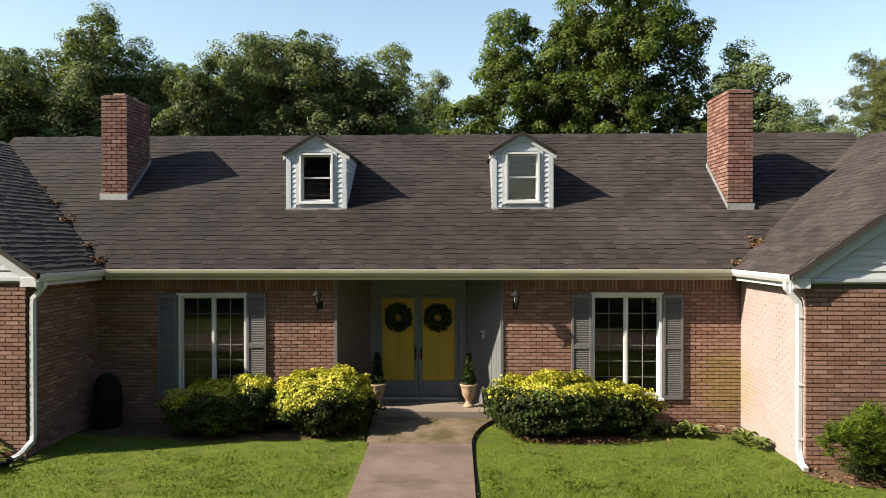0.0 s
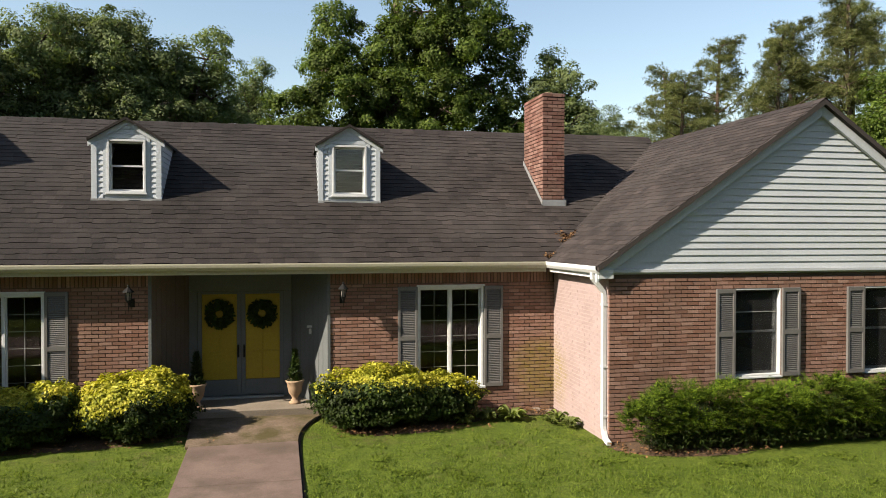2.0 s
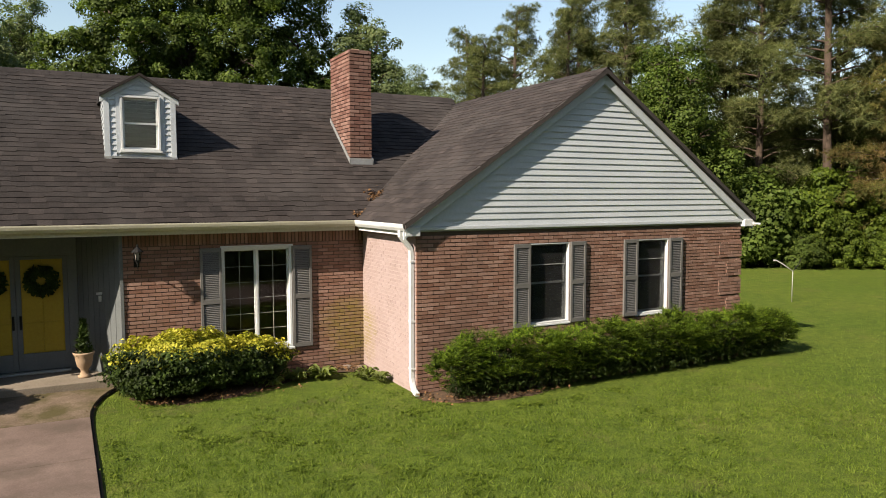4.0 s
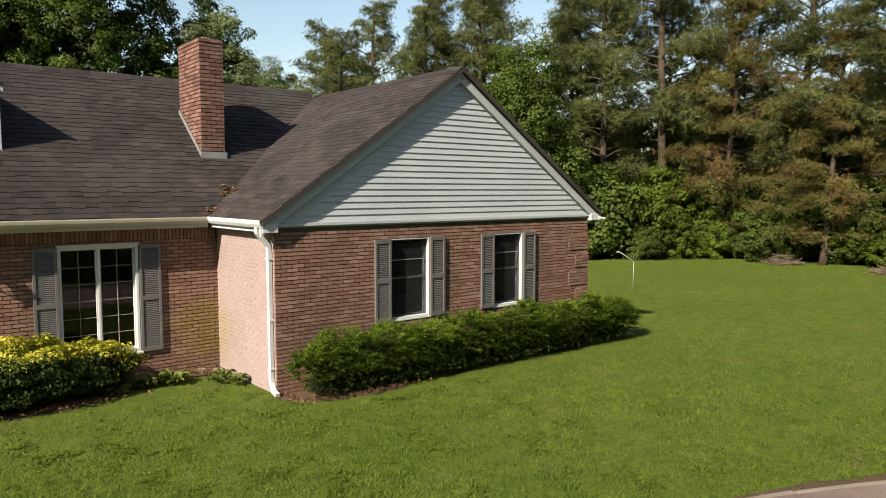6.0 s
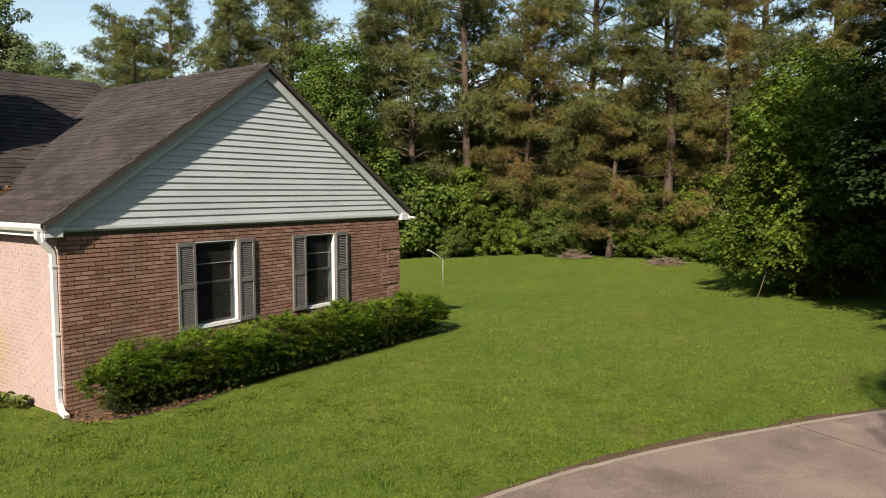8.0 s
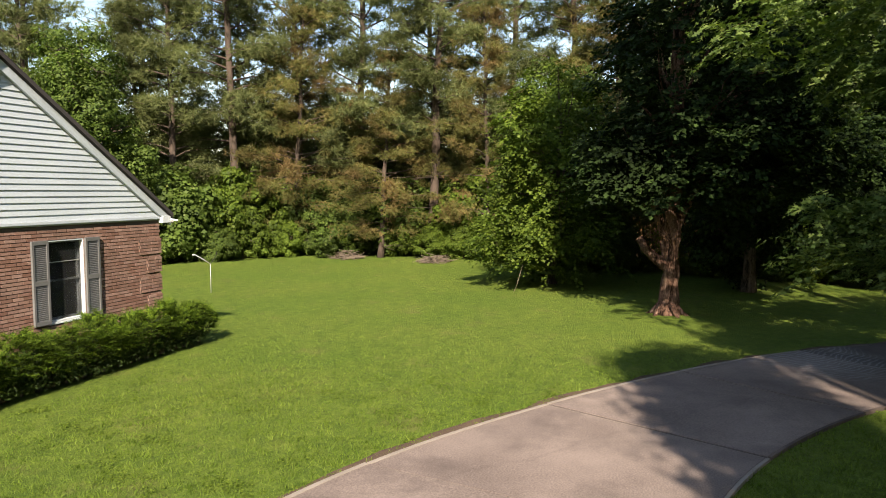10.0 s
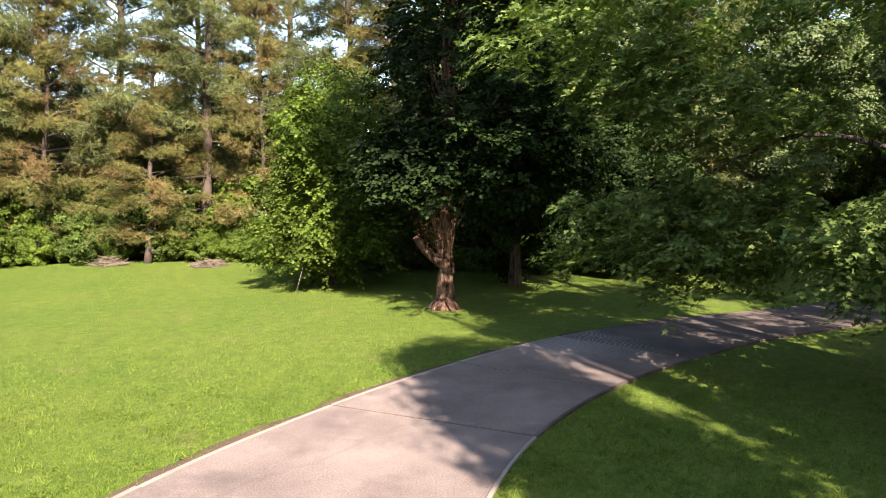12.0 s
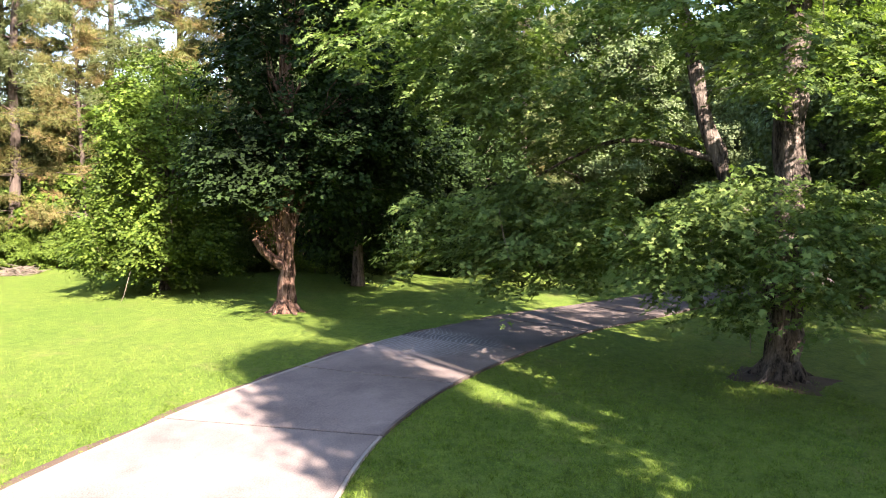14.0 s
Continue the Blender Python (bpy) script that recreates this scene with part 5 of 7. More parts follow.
def trunk_shape(rnd, height, r0, lean=(0, 0), rings=9, sides=12):
    """A tapered, slightly wavering trunk with a flared foot."""
    pts, rad = [], []
    for i in range(rings + 1):
        t = i / rings
        pts.append((lean[0] * t + rnd.uniform(-1, 1) * 0.04 * height * 0.1 * (t > 0), lean[1] * t + rnd.uniform(-1, 1) * 0.04 * height * 0.1 * (t > 0), height * t ** 1.25 - (0.15 if i == 0 else 0)))
        rad.append(r0 * (1 - 0.6 * t) * (1.45 if i == 0 else 1.15 if i == 1 else 1.0))
    return Shape().tube(pts, rad, sides), pts


def broadleaf(name, label, group, seed, height, radius, base, clumps, per, leaf, mat, bark, tmpl=OVAL, faces=OVAL_F, r0=0.28, category="tree", clump=1.0):
    """A tree: trunk with limbs, and a crown of leaf clumps."""
    rng, rnd = np.random.default_rng(seed), random.Random(seed)
    t = thing(name, label, category, group)
    s, pts = trunk_shape(rnd, height * 0.72, r0, (rnd.uniform(-0.5, 0.5), rnd.uniform(-0.5, 0.5)))
    mid = np.array((0, 0, (height + base) / 2))
    c = lumpy(rng, clumps, mid, (radius, radius, (height - base) / 2 * 0.9), 0.6)
    for i in range(14):
        k = rnd.randrange(len(pts) // 3, len(pts) - 1)
        goal = c[rnd.randrange(clumps)]
        limb(s, pts[k], goal, r0 * 0.35 * (1 - 0.5 * k / len(pts)), 0.02, rnd.uniform(-0.3, 0.5), rnd)
    part("trunk", s, bark, t, smooth=True)
    me = flock("crown", clump_leaves(rng, c, rng.uniform(0.55, 1.55, clumps) * clump, per, leaf, tmpl, mid), len(tmpl), faces)
    part("crown", me, mat, t)
    return t


def lobed_clumps(rng, lobes, clump, fill=1.0):
    """Clump centres, radii and outward ways over the skins of a crown's lobes. A lobe: x, y, z, radius, height ratio."""
    spots, sizes, outs = [], [], []
    for x, y, z, r, k in lobes:
        n = max(7, int(fill * 5.0 * r * r * (0.5 + 0.5 * k) / (clump * clump)))
        d = unit(rng.normal(size=(n, 3)) + np.array([0, 0, 0.22]))
        reach = r * rng.uniform(0.62, 1.04, (n, 1))
        spots.append(np.array((x, y, z)) + d * reach * np.array([1, 1, k]))
        sizes.append(clump * rng.uniform(0.55, 1.25, n))
        outs.append(d)
    return np.concatenate(spots), np.concatenate(sizes), np.concatenate(outs)


def puff_leaves(rng, spots, sizes, outs, per, leaf, tmpl, flat=0.84):
    """Leaves over the upper and outer skin of each clump, so that a clump has a lit crest and a dark foot."""
    c, r, o = np.repeat(spots, per, 0), np.repeat(sizes, per)[:, None], np.repeat(outs, per, 0)
    d = unit(rng.normal(size=c.shape) + o * 0.5 + np.array([0, 0, 0.42]))
    reach = rng.uniform(0.55, 1.05, (len(c), 1)) * (1 + 0.25 * rng.uniform(0, 1, (len(c), 1)) ** 5)
    p = c + d * r * reach * np.array([1, 1, flat])
    face = d * 0.95 + o * 0.4 + np.array([0, 0, 0.3]) + rng.normal(size=c.shape) * 0.42
    return leaves(rng, p, face, leaf * rng.uniform(0.6, 1.3, len(p)), tmpl)


def random_lobes(rnd, height, radius, base, count, taper=0.55):
    """Lobes of a free-grown crown: widest below its middle, uneven all round, with a broken top."""
    out = []
    for i in range(count):
        t = (i + 0.5) / count
        wide = radius * (1.0 - taper * t ** 2.0) * (0.7 + 0.3 * min(1.0, t * 3.5))
        a, r = i * 2.4 + rnd.uniform(-0.5, 0.5), wide * rnd.uniform(0.42, 0.60)
        off = max(wide - r * 0.8, 0.0) * rnd.uniform(0.65, 1.05)
        k = rnd.uniform(0.85, 1.15)
        z = base + r * 0.5 + (height - base - r * (0.5 + k)) * t
        out.append((math.cos(a) * off, math.sin(a) * off, z, r, k))
    mid = (height - base) / 2
    out.append((0, 0, base + mid, radius * 0.55, mid * 0.8 / (radius * 0.55)))
    return out


def lobed_tree(name, label, group, seed, lobes, clump, per, leaf, mat, bark, r0=0.28, category="tree", fill=1.0, tmpl=OVAL, faces=OVAL_F):
    """A tree or shrub: trunk, a limb into each lobe with branches to its clumps, and leaf clumps over the lobes."""
    rng, rnd = np.random.default_rng(seed), random.Random(seed)
    t = thing(name, label, category, group)
    top = max(z for x, y, z, r, k in lobes)
    s, pts = trunk_shape(rnd, top, r0, (rnd.uniform(-0.3, 0.3), rnd.uniform(-0.3, 0.3)))
    spots, sizes, outs = lobed_clumps(rng, lobes, clump, fill)
    for x, y, z, r, k in lobes:
        i = min(range(1, len(pts) - 1), key=lambda q: abs(pts[q][2] - z * 0.62))
        limb(s, pts[i], (x, y, z), r0 * 0.42, r0 * 0.14, 0.2, rnd, 7)
        for j in range(4):
            a = rnd.uniform(0, 6.28)
            limb(s, (x, y, z), (x + math.cos(a) * r * 0.8, y + math.sin(a) * r * 0.8, z + r * k * rnd.uniform(-0.3, 0.7)), r0 * 0.15, 0.015, 0.1, rnd, 5, 4)
    part("trunk", s, bark, t, smooth=True)
    part("crown", flock("crown", puff_leaves(rng, spots, sizes, outs, per, leaf, tmpl), len(tmpl), faces), mat, t)
    return t


def grown(name, label, group, seed, height, radius, base, count, clump, per, leaf, mat, r0=0.28, category="tree", taper=0.55, fill=1.0, tmpl=OVAL, faces=OVAL_F):
    return lobed_tree(name, label, group, seed, random_lobes(random.Random(seed), height, radius, base, count, taper), clump, per, leaf, mat, BARK, r0, category, fill, tmpl, faces)


def pine(label, group, seed, height, spread, bare, whorls, mat, tuft=0.30, r0=0.22, droop=0.0, dead=0):
    """A pine: bare lower trunk with stubs, whorled boughs, and rounded puffs of needles along their outer halves."""
    rng, rnd = np.random.default_rng(seed), random.Random(seed)
    t = thing("pine_tree", label, "pine", group)
    s, pts = trunk_shape(rnd, height * 0.97, r0, (rnd.uniform(-0.7, 0.7), rnd.uniform(-0.7, 0.7)), 10, 10)
    puffs, sizes = [], []
    for w in range(whorls):
        k = (w + rnd.random()) / whorls
        z = bare + (height - 0.5 - bare) * k
        i = min(range(len(pts)), key=lambda q: abs(pts[q][2] - z))
        root = Vector((pts[i][0], pts[i][1], z))
        a0 = rnd.uniform(0, 6.28)
        for b in range(rnd.choice((2, 2, 3))):
            reach = spread * (1.0 - 0.72 * k ** 1.7) * (0.55 + 0.45 * min(1.0, k * 4)) * rnd.uniform(0.45, 1.1)
            a = a0 + b * 6.28 / 3 + rnd.uniform(-0.5, 0.5)
            lift = reach * (rnd.uniform(-0.12, 0.25) + 0.35 * k - droop * (1 - k))
            end = root + Vector((math.cos(a) * reach, math.sin(a) * reach, lift))
            limb(s, root, end, 0.05, 0.012, reach * 0.07, rnd, 5, 4)
            for q in range(3 + int(reach * 1.4)):
                f = rnd.uniform(0.42, 1.03)
                p = root.lerp(end, f) + Vector((rnd.gauss(0, 0.28), rnd.gauss(0, 0.28), rnd.gauss(0.08, 0.14))) * (0.5 + 0.16 * reach)
                puffs.append(p)
                sizes.append(rnd.uniform(0.45, 0.90) * (1.1 - 0.25 * k))
    for i in range(dead):
        k = min(range(1, len(pts) - 1), key=lambda q: abs(pts[q][2] - bare * rnd.uniform(0.45, 1.0)))
        a, ln = rnd.uniform(0, 6.28), rnd.uniform(0.8, 2.2)
        limb(s, pts[k], (pts[k][0] + math.cos(a) * ln, pts[k][1] + math.sin(a) * ln, pts[k][2] + rnd.uniform(-0.3, 0.3)), 0.03, 0.008, 0.05, rnd, 4, 4)
    part("trunk", s, PINE_BARK, t, smooth=True)
    n, each = 20, 13
    c, r = np.repeat(np.array(puffs), n, 0), np.repeat(np.array(sizes), n)[:, None]
    d = unit(rng.normal(size=c.shape) + np.array([0, 0, 0.35]))
    tips = c + d * r * rng.uniform(0.3, 1.0, (len(c), 1)) * np.array([1.15, 1.15, 0.62])
    c, o = np.repeat(tips, each, 0), np.repeat(d, each, 0)
    way = unit(rng.normal(size=c.shape) * 0.8 + o * 0.9 + np.array([0, 0, 0.35]))
    face = unit(rng.normal(size=c.shape) * 0.7 + o + np.array([0, 0, 0.5]))
    v = leaves(rng, c, face, tuft * rng.uniform(0.6, 1.2, len(c)), NEEDLES, way)
    part("crown", flock("crown", v, 3, NEEDLES_F), mat, t)
    return t


def put(ob, x, y, turn=0.0, size=1.0, tall=None):
    """Sets a thing down on the ground, turned and scaled."""
    ob.matrix_basis = Matrix.Translation((x, y, -0.02)) @ Matrix.Rotation(turn, 4, "Z")
    ob.scale = (size, size, tall or size)


def spread(kinds, spots):
    """Puts each kind at its first spot and copies of it at the rest. A spot: kind, x, y, height."""
    made, rnd = {}, random.Random(5)
    for kind, x, y, h in spots:
        build, own = kinds[kind]
        turn, wide = rnd.uniform(0, 6.28), rnd.uniform(0.95, 1.12)
        if kind not in made:
            made[kind] = build()
            put(made[kind], x, y, turn, h / own * wide, h / own)
        else:
            ob = copy_thing(made[kind], Matrix.Identity(4))
            put(ob, x, y, turn, h / own * wide, h / own)


WOODS = {
    "oak": (lambda: grown("woodland_tree", "tall dark green broadleaf tree behind the house", "trees behind the house", 11, 13.0, 3.9, 2.2, 16, 0.62, 210, 0.135, LEAF_FAR), 13.0),
    "ash": (lambda: grown("woodland_tree", "rounded green broadleaf tree behind the house", "trees behind the house", 12, 13.0, 3.5, 1.8, 16, 0.58, 200, 0.13, LEAF_FAR, taper=0.4), 13.0),
    "elm": (lambda: grown("woodland_tree", "upright green broadleaf tree at the wood's edge", "trees behind the house", 13, 13.0, 2.7, 1.6, 15, 0.50, 180, 0.125, LEAF_FAR, taper=0.5), 13.0),
    "young": (lambda: grown("young_tree", "green young tree with pale stems at the wood's edge", "young trees at the wood's edge", 15, 10.0, 2.9, 1.4, 14, 0.50, 110, 0.145, LEAF, r0=0.16, fill=0.62), 10.0),
    "pine": (lambda: pine("tall olive-green pine with a bare lower trunk", "pines", 21, 17.0, 4.2, 3.2, 26, NEEDLE, dead=10), 17.0),
    "scrub": (lambda: pine("tall pine with thin olive foliage and bare limbs", "pines", 22, 17.0, 4.0, 5.5, 20, NEEDLE, dead=18), 17.0),
    "rust": (lambda: pine("pine with browning lower branches", "pines", 23, 17.0, 5.0, 1.8, 32, NEEDLE_BROWN, droop=0.12, dead=6), 17.0),
}
spread(WOODS, (
    ("ash", 19.8, 41.0, 10.5), ("oak", -25.5, 27.5, 12.2), ("ash", -21.8, 30.6, 12.6), ("oak", -20.6, 33.6, 12.6), ("elm", -17.4, 32.9, 14.6), ("ash", -14.8, 34.6, 13.2), ("ash", -10.9, 35.5, 14.2), ("oak", -8.7, 36.9, 14.6),
    ("ash", -6.9, 36.0, 13.6), ("ash", -5.0, 36.8, 13.5), ("elm", -2.1, 41.9, 13.4), ("elm", -12.6, 33.0, 12.2), ("elm", -3.6, 39.0, 10.0),
    ("elm", 12.2, 31.5, 12.2), ("elm", 20.5, 50.0, 9.0), ("ash", 24.2, 52.0, 13.4),
    ("pine", 25.6, 43.4, 14.0), ("pine", 29.4, 45.9, 17.4), ("pine", 30.9, 39.3, 16.4), ("scrub", 33.6, 37.1, 17.5), ("pine", 27.3, 47.8, 15.8), ("pine", 27.5, 36.6, 15.2),
    ("pine", 30.6, 34.2, 16.6), ("young", 24.6, 24.6, 10.2), ("young", 27.0, 27.4, 11.5), ("pine", 33.2, 29.0, 17.3), ("pine", 31.3, 24.9, 17.0), ("scrub", 32.6, 22.0, 19.4),
    ("rust", 33.2, 19.2, 13.0), ("pine", 36.3, 20.3, 19.0), ("rust", 33.3, 14.3, 10.5), ("scrub", 34.6, 12.1, 19.0), ("pine", 39.0, 9.1, 18.9), ("rust", 34.2, 8.8, 12.5), ("pine", 35.6, 5.2, 17.1),
    ("young", 30.2, 4.8, 9.0), ("rust", 33.5, 2.5, 15.0), ("oak", 33.9, -3.1, 14.8), ("ash", 31.2, -0.5, 12.5), ("oak", 35.2, -7.7, 16.0), ("rust", 35.9, -12.5, 16.1), ("ash", 32.7, -15.1, 14.6),
    # the ash at (12.4, -16.8) is unseen, added to cut skylight over the lawn
    ("pine", 31.0, -10.2, 14.0), ("oak", 34.4, -20.4, 13.2), ("ash", 28.8, -21.6, 13.3), ("rust", 30.8, -24.8, 15.0), ("oak", 25.3, -24.7, 14.2), ("ash", 21.2, -27.6, 13.7), ("oak", 15.0, -30.0, 14.0), ("ash", 17.8, -16.2, 13.5), ("ash", 12.4, -16.8, 13.0), ("elm", 22.5, -17.5, 12.0),
    ("oak", 38.0, 30.0, 9.5), ("ash", 41.0, 25.0, 9.0), ("oak", 42.0, 19.0, 8.5), ("ash", 41.5, 13.5, 8.5), ("oak", 42.0, 8.0, 9.0), ("ash", 40.5, 1.5, 10.5), ("oak", 40.0, -4.5, 13.0), ("ash", 40.5, -14.0, 14.0),
    ("oak", 38.0, -24.0, 14.0), ("ash", 40.3, 21.0, 9.5), ("oak", 41.5, 16.3, 9.0), ("ash", 43.0, 11.0, 9.0), ("young", 35.5, 23.5, 8.0), ("young", 37.0, 16.0, 7.0), ("pine", 36.5, 25.0, 15.0), ("pine", 35.8, 16.8, 18.0), ("pine", 31.8, 27.5, 13.0), ("scrub", 37.5, 12.5, 17.0)))
# the great tree over the roof: a narrow western head, and a broad main crown
great = lobed_tree("woodland_tree", "great dark green tree rising above the roof", "trees behind the house", 14, [
    (-4.6, 0.0, 8.4, 1.45, 0.9), (-3.3, 0.3, 10.7, 1.35, 1.0), (-3.9, -0.5, 7.0, 1.7, 0.9), (-3.0, 0.0, 12.3, 1.05, 1.1), (-2.7, -0.6, 9.3, 1.45, 0.9),
    (-0.9, -0.4, 9.0, 1.75, 0.9), (-0.6, 0.2, 11.6, 1.55, 0.9), (0.9, 0.0, 13.5, 1.6, 0.9), (3.0, 0.2, 13.9, 1.55, 0.95), (4.3, 0.0, 12.4, 1.35, 0.9), (2.0, -0.9, 11.6, 1.65, 0.9),
    (4.2, -0.2, 9.9, 1.45, 0.9), (1.5, -1.0, 8.9, 1.75, 0.9), (4.4, -0.4, 7.6, 1.6, 0.85), (0.0, 0.0, 6.4, 2.6, 0.8), (-2.4, 0.4, 5.6, 2.4, 0.8), (3.2, 0.6, 5.6, 2.4, 0.8), (0.8, 0.8, 10.0, 2.4, 1.4)],
    0.52, 210, 0.135, LEAF, BARK, 0.42, fill=1.15)
put(great, 5.0, 32.0)
# unseen trees beyond the drive, reflected in the panes and added to block skylight
spread({k: WOODS[k] for k in ("oak", "ash")}, (
    ("oak", 12.0, -42.0, 8.0), ("ash", -6.9, -12.6, 14.0), ("oak", -3.6, -16.0, 15.0), ("ash", -10.0, -18.0, 15.0), ("ash", -9.0, -11.5, 12.0), ("oak", -15.5, -13.0, 14.0), ("ash", -21.5, -15.0, 20.0), ("oak", -28.0, -14.0, 18.0), ("ash", -35.0, -8.0, 16.0), ("oak", -10.0, -40.0, 15.0), ("ash", -20.0, -43.0, 14.0), ("oak", -31.0, -40.0, 15.0), ("ash", -42.0, -33.0, 14.0),
    ("ash", -4.5, -24.0, 13.0), ("oak", -9.0, -28.0, 15.0), ("ash", -16.0, -30.0, 16.0), ("oak", -23.0, -30.0, 15.0), ("ash", -30.0, -27.0, 15.0), ("oak", -37.0, -22.0, 15.0),
    ("ash", -42.0, -14.0, 15.0), ("oak", -44.0, -5.0, 15.0), ("ash", -44.0, 4.0, 15.0), ("oak", -42.0, 13.0, 15.0), ("ash", -38.0, 21.0, 14.0), ("oak", -32.0, 26.0, 14.0)))

UNDER = {
    "mound": (lambda: grown("undergrowth_shrub", "dense bright green shrub at the wood's edge", "undergrowth", 31, 3.0, 1.8, 0.1, 10, 0.34, 120, 0.102, LEAF_BRIGHT, r0=0.05, category="shrub", taper=0.5, tmpl=TRILOBE, faces=TRILOBE_F), 3.0),
    "vine": (lambda: grown("undergrowth_shrub", "tangled vine-covered shrub at the wood's edge", "undergrowth", 32, 3.0, 2.0, 0.1, 9, 0.38, 100, 0.116, LEAF, r0=0.05, category="shrub", taper=0.5, tmpl=TRILOBE, faces=TRILOBE_F), 3.0),
}
edge = smooth_line([(19.5, 27.5), (23.5, 24.5), (27.6, 22.2), (31.0, 19.6), (33.2, 16.4), (33.6, 12.5), (33.2, 9.0), (31.6, 5.4), (30.0, 1.5), (29.0, -2.5), (28.5, -7.0), (29.5, -11.5), (31.5, -16.0), (33.0, -21.0)], 3)
rnd = random.Random(8)
spread(UNDER, [(rnd.choice(("mound", "vine")), p.x + rnd.uniform(0.2, 1.3), p.y + rnd.uniform(-0.6, 0.6), rnd.uniform(1.3, 2.8)) for p in edge]
       + [(rnd.choice(("mound", "vine")), p.x + rnd.uniform(2.2, 4.2), p.y + rnd.uniform(0, 1.6), rnd.uniform(3.0, 5.2)) for p in edge])


def spray_leaves(rng, spots, sizes, middle, twigs, per, leaf, tmpl, droop=0.35):
    """Leaves along twigs that fan out and down from each spot, so that the foliage lies in drooping shelves."""
    n = len(spots)
    out = spots - middle
    out[:, 2] = 0
    out = np.repeat(unit(out), twigs, 0)
    way = rng.normal(size=(n * twigs, 3)) * np.array([1, 1, 0.0])
    way = unit(unit(way) + out * 0.75)
    ln = np.repeat(sizes, twigs) * rng.uniform(0.5, 1.15, n * twigs)
    start = np.repeat(spots, twigs, 0) + rng.normal(size=(n * twigs, 3)) * np.array([0.15, 0.15, 0.22]) * np.repeat(sizes, twigs)[:, None]
    rise = rng.uniform(-0.25, 0.35, n * twigs)
    f = np.tile((np.arange(per) + 0.5) / per, n * twigs)
    side = np.tile(np.where(np.arange(per) % 2 == 0, 1.0, -1.0), n * twigs)
    w, l = np.repeat(way, per, 0), np.repeat(ln, per)
    across = np.stack([-w[:, 1], w[:, 0], np.zeros(len(w))], -1) * side[:, None]
    p = np.repeat(start, per, 0) + w * (l * (0.12 + 0.88 * f))[:, None] + across * (leaf * rng.uniform(0.25, 0.75, len(w)))[:, None]
    p[:, 2] += l * (np.repeat(rise, per) * f - droop * f * f) + rng.normal(size=len(w)) * 0.03
    face = np.array([0, 0, 1.0]) + w * (0.25 + 0.5 * f)[:, None] + rng.normal(size=p.shape) * 0.36
    return leaves(rng, p, face, leaf * rng.uniform(0.6, 1.25, len(p)), tmpl, w * 0.8 + across * 0.8 + np.array([0, 0, -0.25]) + rng.normal(size=p.shape) * 0.3)


def near_tree(name, label, at, height, r0, crown, clumps, radii, twigs, per, leaf, bark, seed, stems=(), floor=1.9, mat=LEAF, top=7.4, limbs_over=2.0, tmpl=MAPLE, faces=MAPLE_F, droop=0.35, limbs=30):
    """A large tree close by: a rough trunk, limbs out to the leafy twigs, lobed leaves."""
    rng, rnd = np.random.default_rng(seed), random.Random(seed)
    t = thing(name, label, "tree", at=(*at, -0.02))
    s, pts = trunk_shape(rnd, height * 0.8, r0, (0.2, -0.2), 40, 24)
    bumps = Vector((seed, 0, 0))
    c = crown(rng, clumps)
    world_c = c + np.array((*at, 0))
    c = c[(world_c[:, 2] > floor) & (np.linalg.norm(world_c - np.array(EYE), axis=1) > 8.5)]
    tall = c[c[:, 2] > limbs_over]
    for line, q0, q1 in stems:
        way = smooth_line([Vector(p) for p in line], 5)
        s.tube(way, [q0 + (q1 - q0) * i / (len(way) - 1) for i in range(len(way))], 12, False)
    s.v = [tuple(Vector(p) + Vector((p[0] - pts[0][0], p[1] - pts[0][1], 0)).normalized() * (0.07 * noise.noise(Vector((p[0] * 4, p[1] * 4, p[2] * 1.2)) + bumps) + 0.05 * noise.noise(Vector((p[0] * 14, p[1] * 14, p[2] * 3)) + bumps))) for p in s.v]
    for i in range(limbs):
        goal = tall[rnd.randrange(len(tall))]
        k = min(range(3, len(pts)), key=lambda q: abs(pts[q][2] - max(2.9, goal[2] * 0.75 - 0.4)))
        limb(s, pts[k], goal, 0.045 * rnd.uniform(0.5, 1.2), 0.01, rnd.uniform(-0.2, 0.7), rnd, 6, 6)
    for i in range(7):
        a = 6.28 * i / 7 + rnd.uniform(-0.3, 0.3)
        s.tube([(math.cos(a) * r0 * 0.7, math.sin(a) * r0 * 0.7, 0.28), (math.cos(a) * r0 * 1.5, math.sin(a) * r0 * 1.5, 0.06), (math.cos(a) * r0 * 2.4, math.sin(a) * r0 * 2.4, -0.06)], [r0 * 0.4, r0 * 0.22, 0.03], 6)
    part("trunk", s, bark, t, smooth=True)
    mid, high = np.array((0, 0, height * 0.55)), c[:, 2] > top
    low, upper = c[~high], c[high]
    me = flock("crown", spray_leaves(rng, low, rng.uniform(radii[0], radii[1], len(low)), mid, twigs, per, leaf, tmpl, droop), len(tmpl), faces)
    part("crown", me, mat, t)
    if len(upper):
        me = flock("upper_crown", clump_leaves(rng, upper, rng.uniform(0.9, 1.3, len(upper)), 130, 0.24, OVAL, mid, 0.6, 0.9), 4, OVAL_F)
        part("upper_crown", me, mat, t)
    # loose twigs showing among the leaves
    tw = Shape()
    for i in range(30):
        a = Vector(c[rnd.randrange(len(c))])
        b = a + Vector((rnd.uniform(-1, 1), rnd.uniform(-1, 1), rnd.uniform(-1.1, 0.2))) * 0.9
        limb(tw, a, b, 0.012, 0.005, -0.05, rnd, 4, 3)
    tagged(part("twiggy_growth", tw, TWIGS, t, "bare grey twigs"), "bare grey twigs", kind="stuff")
    return t


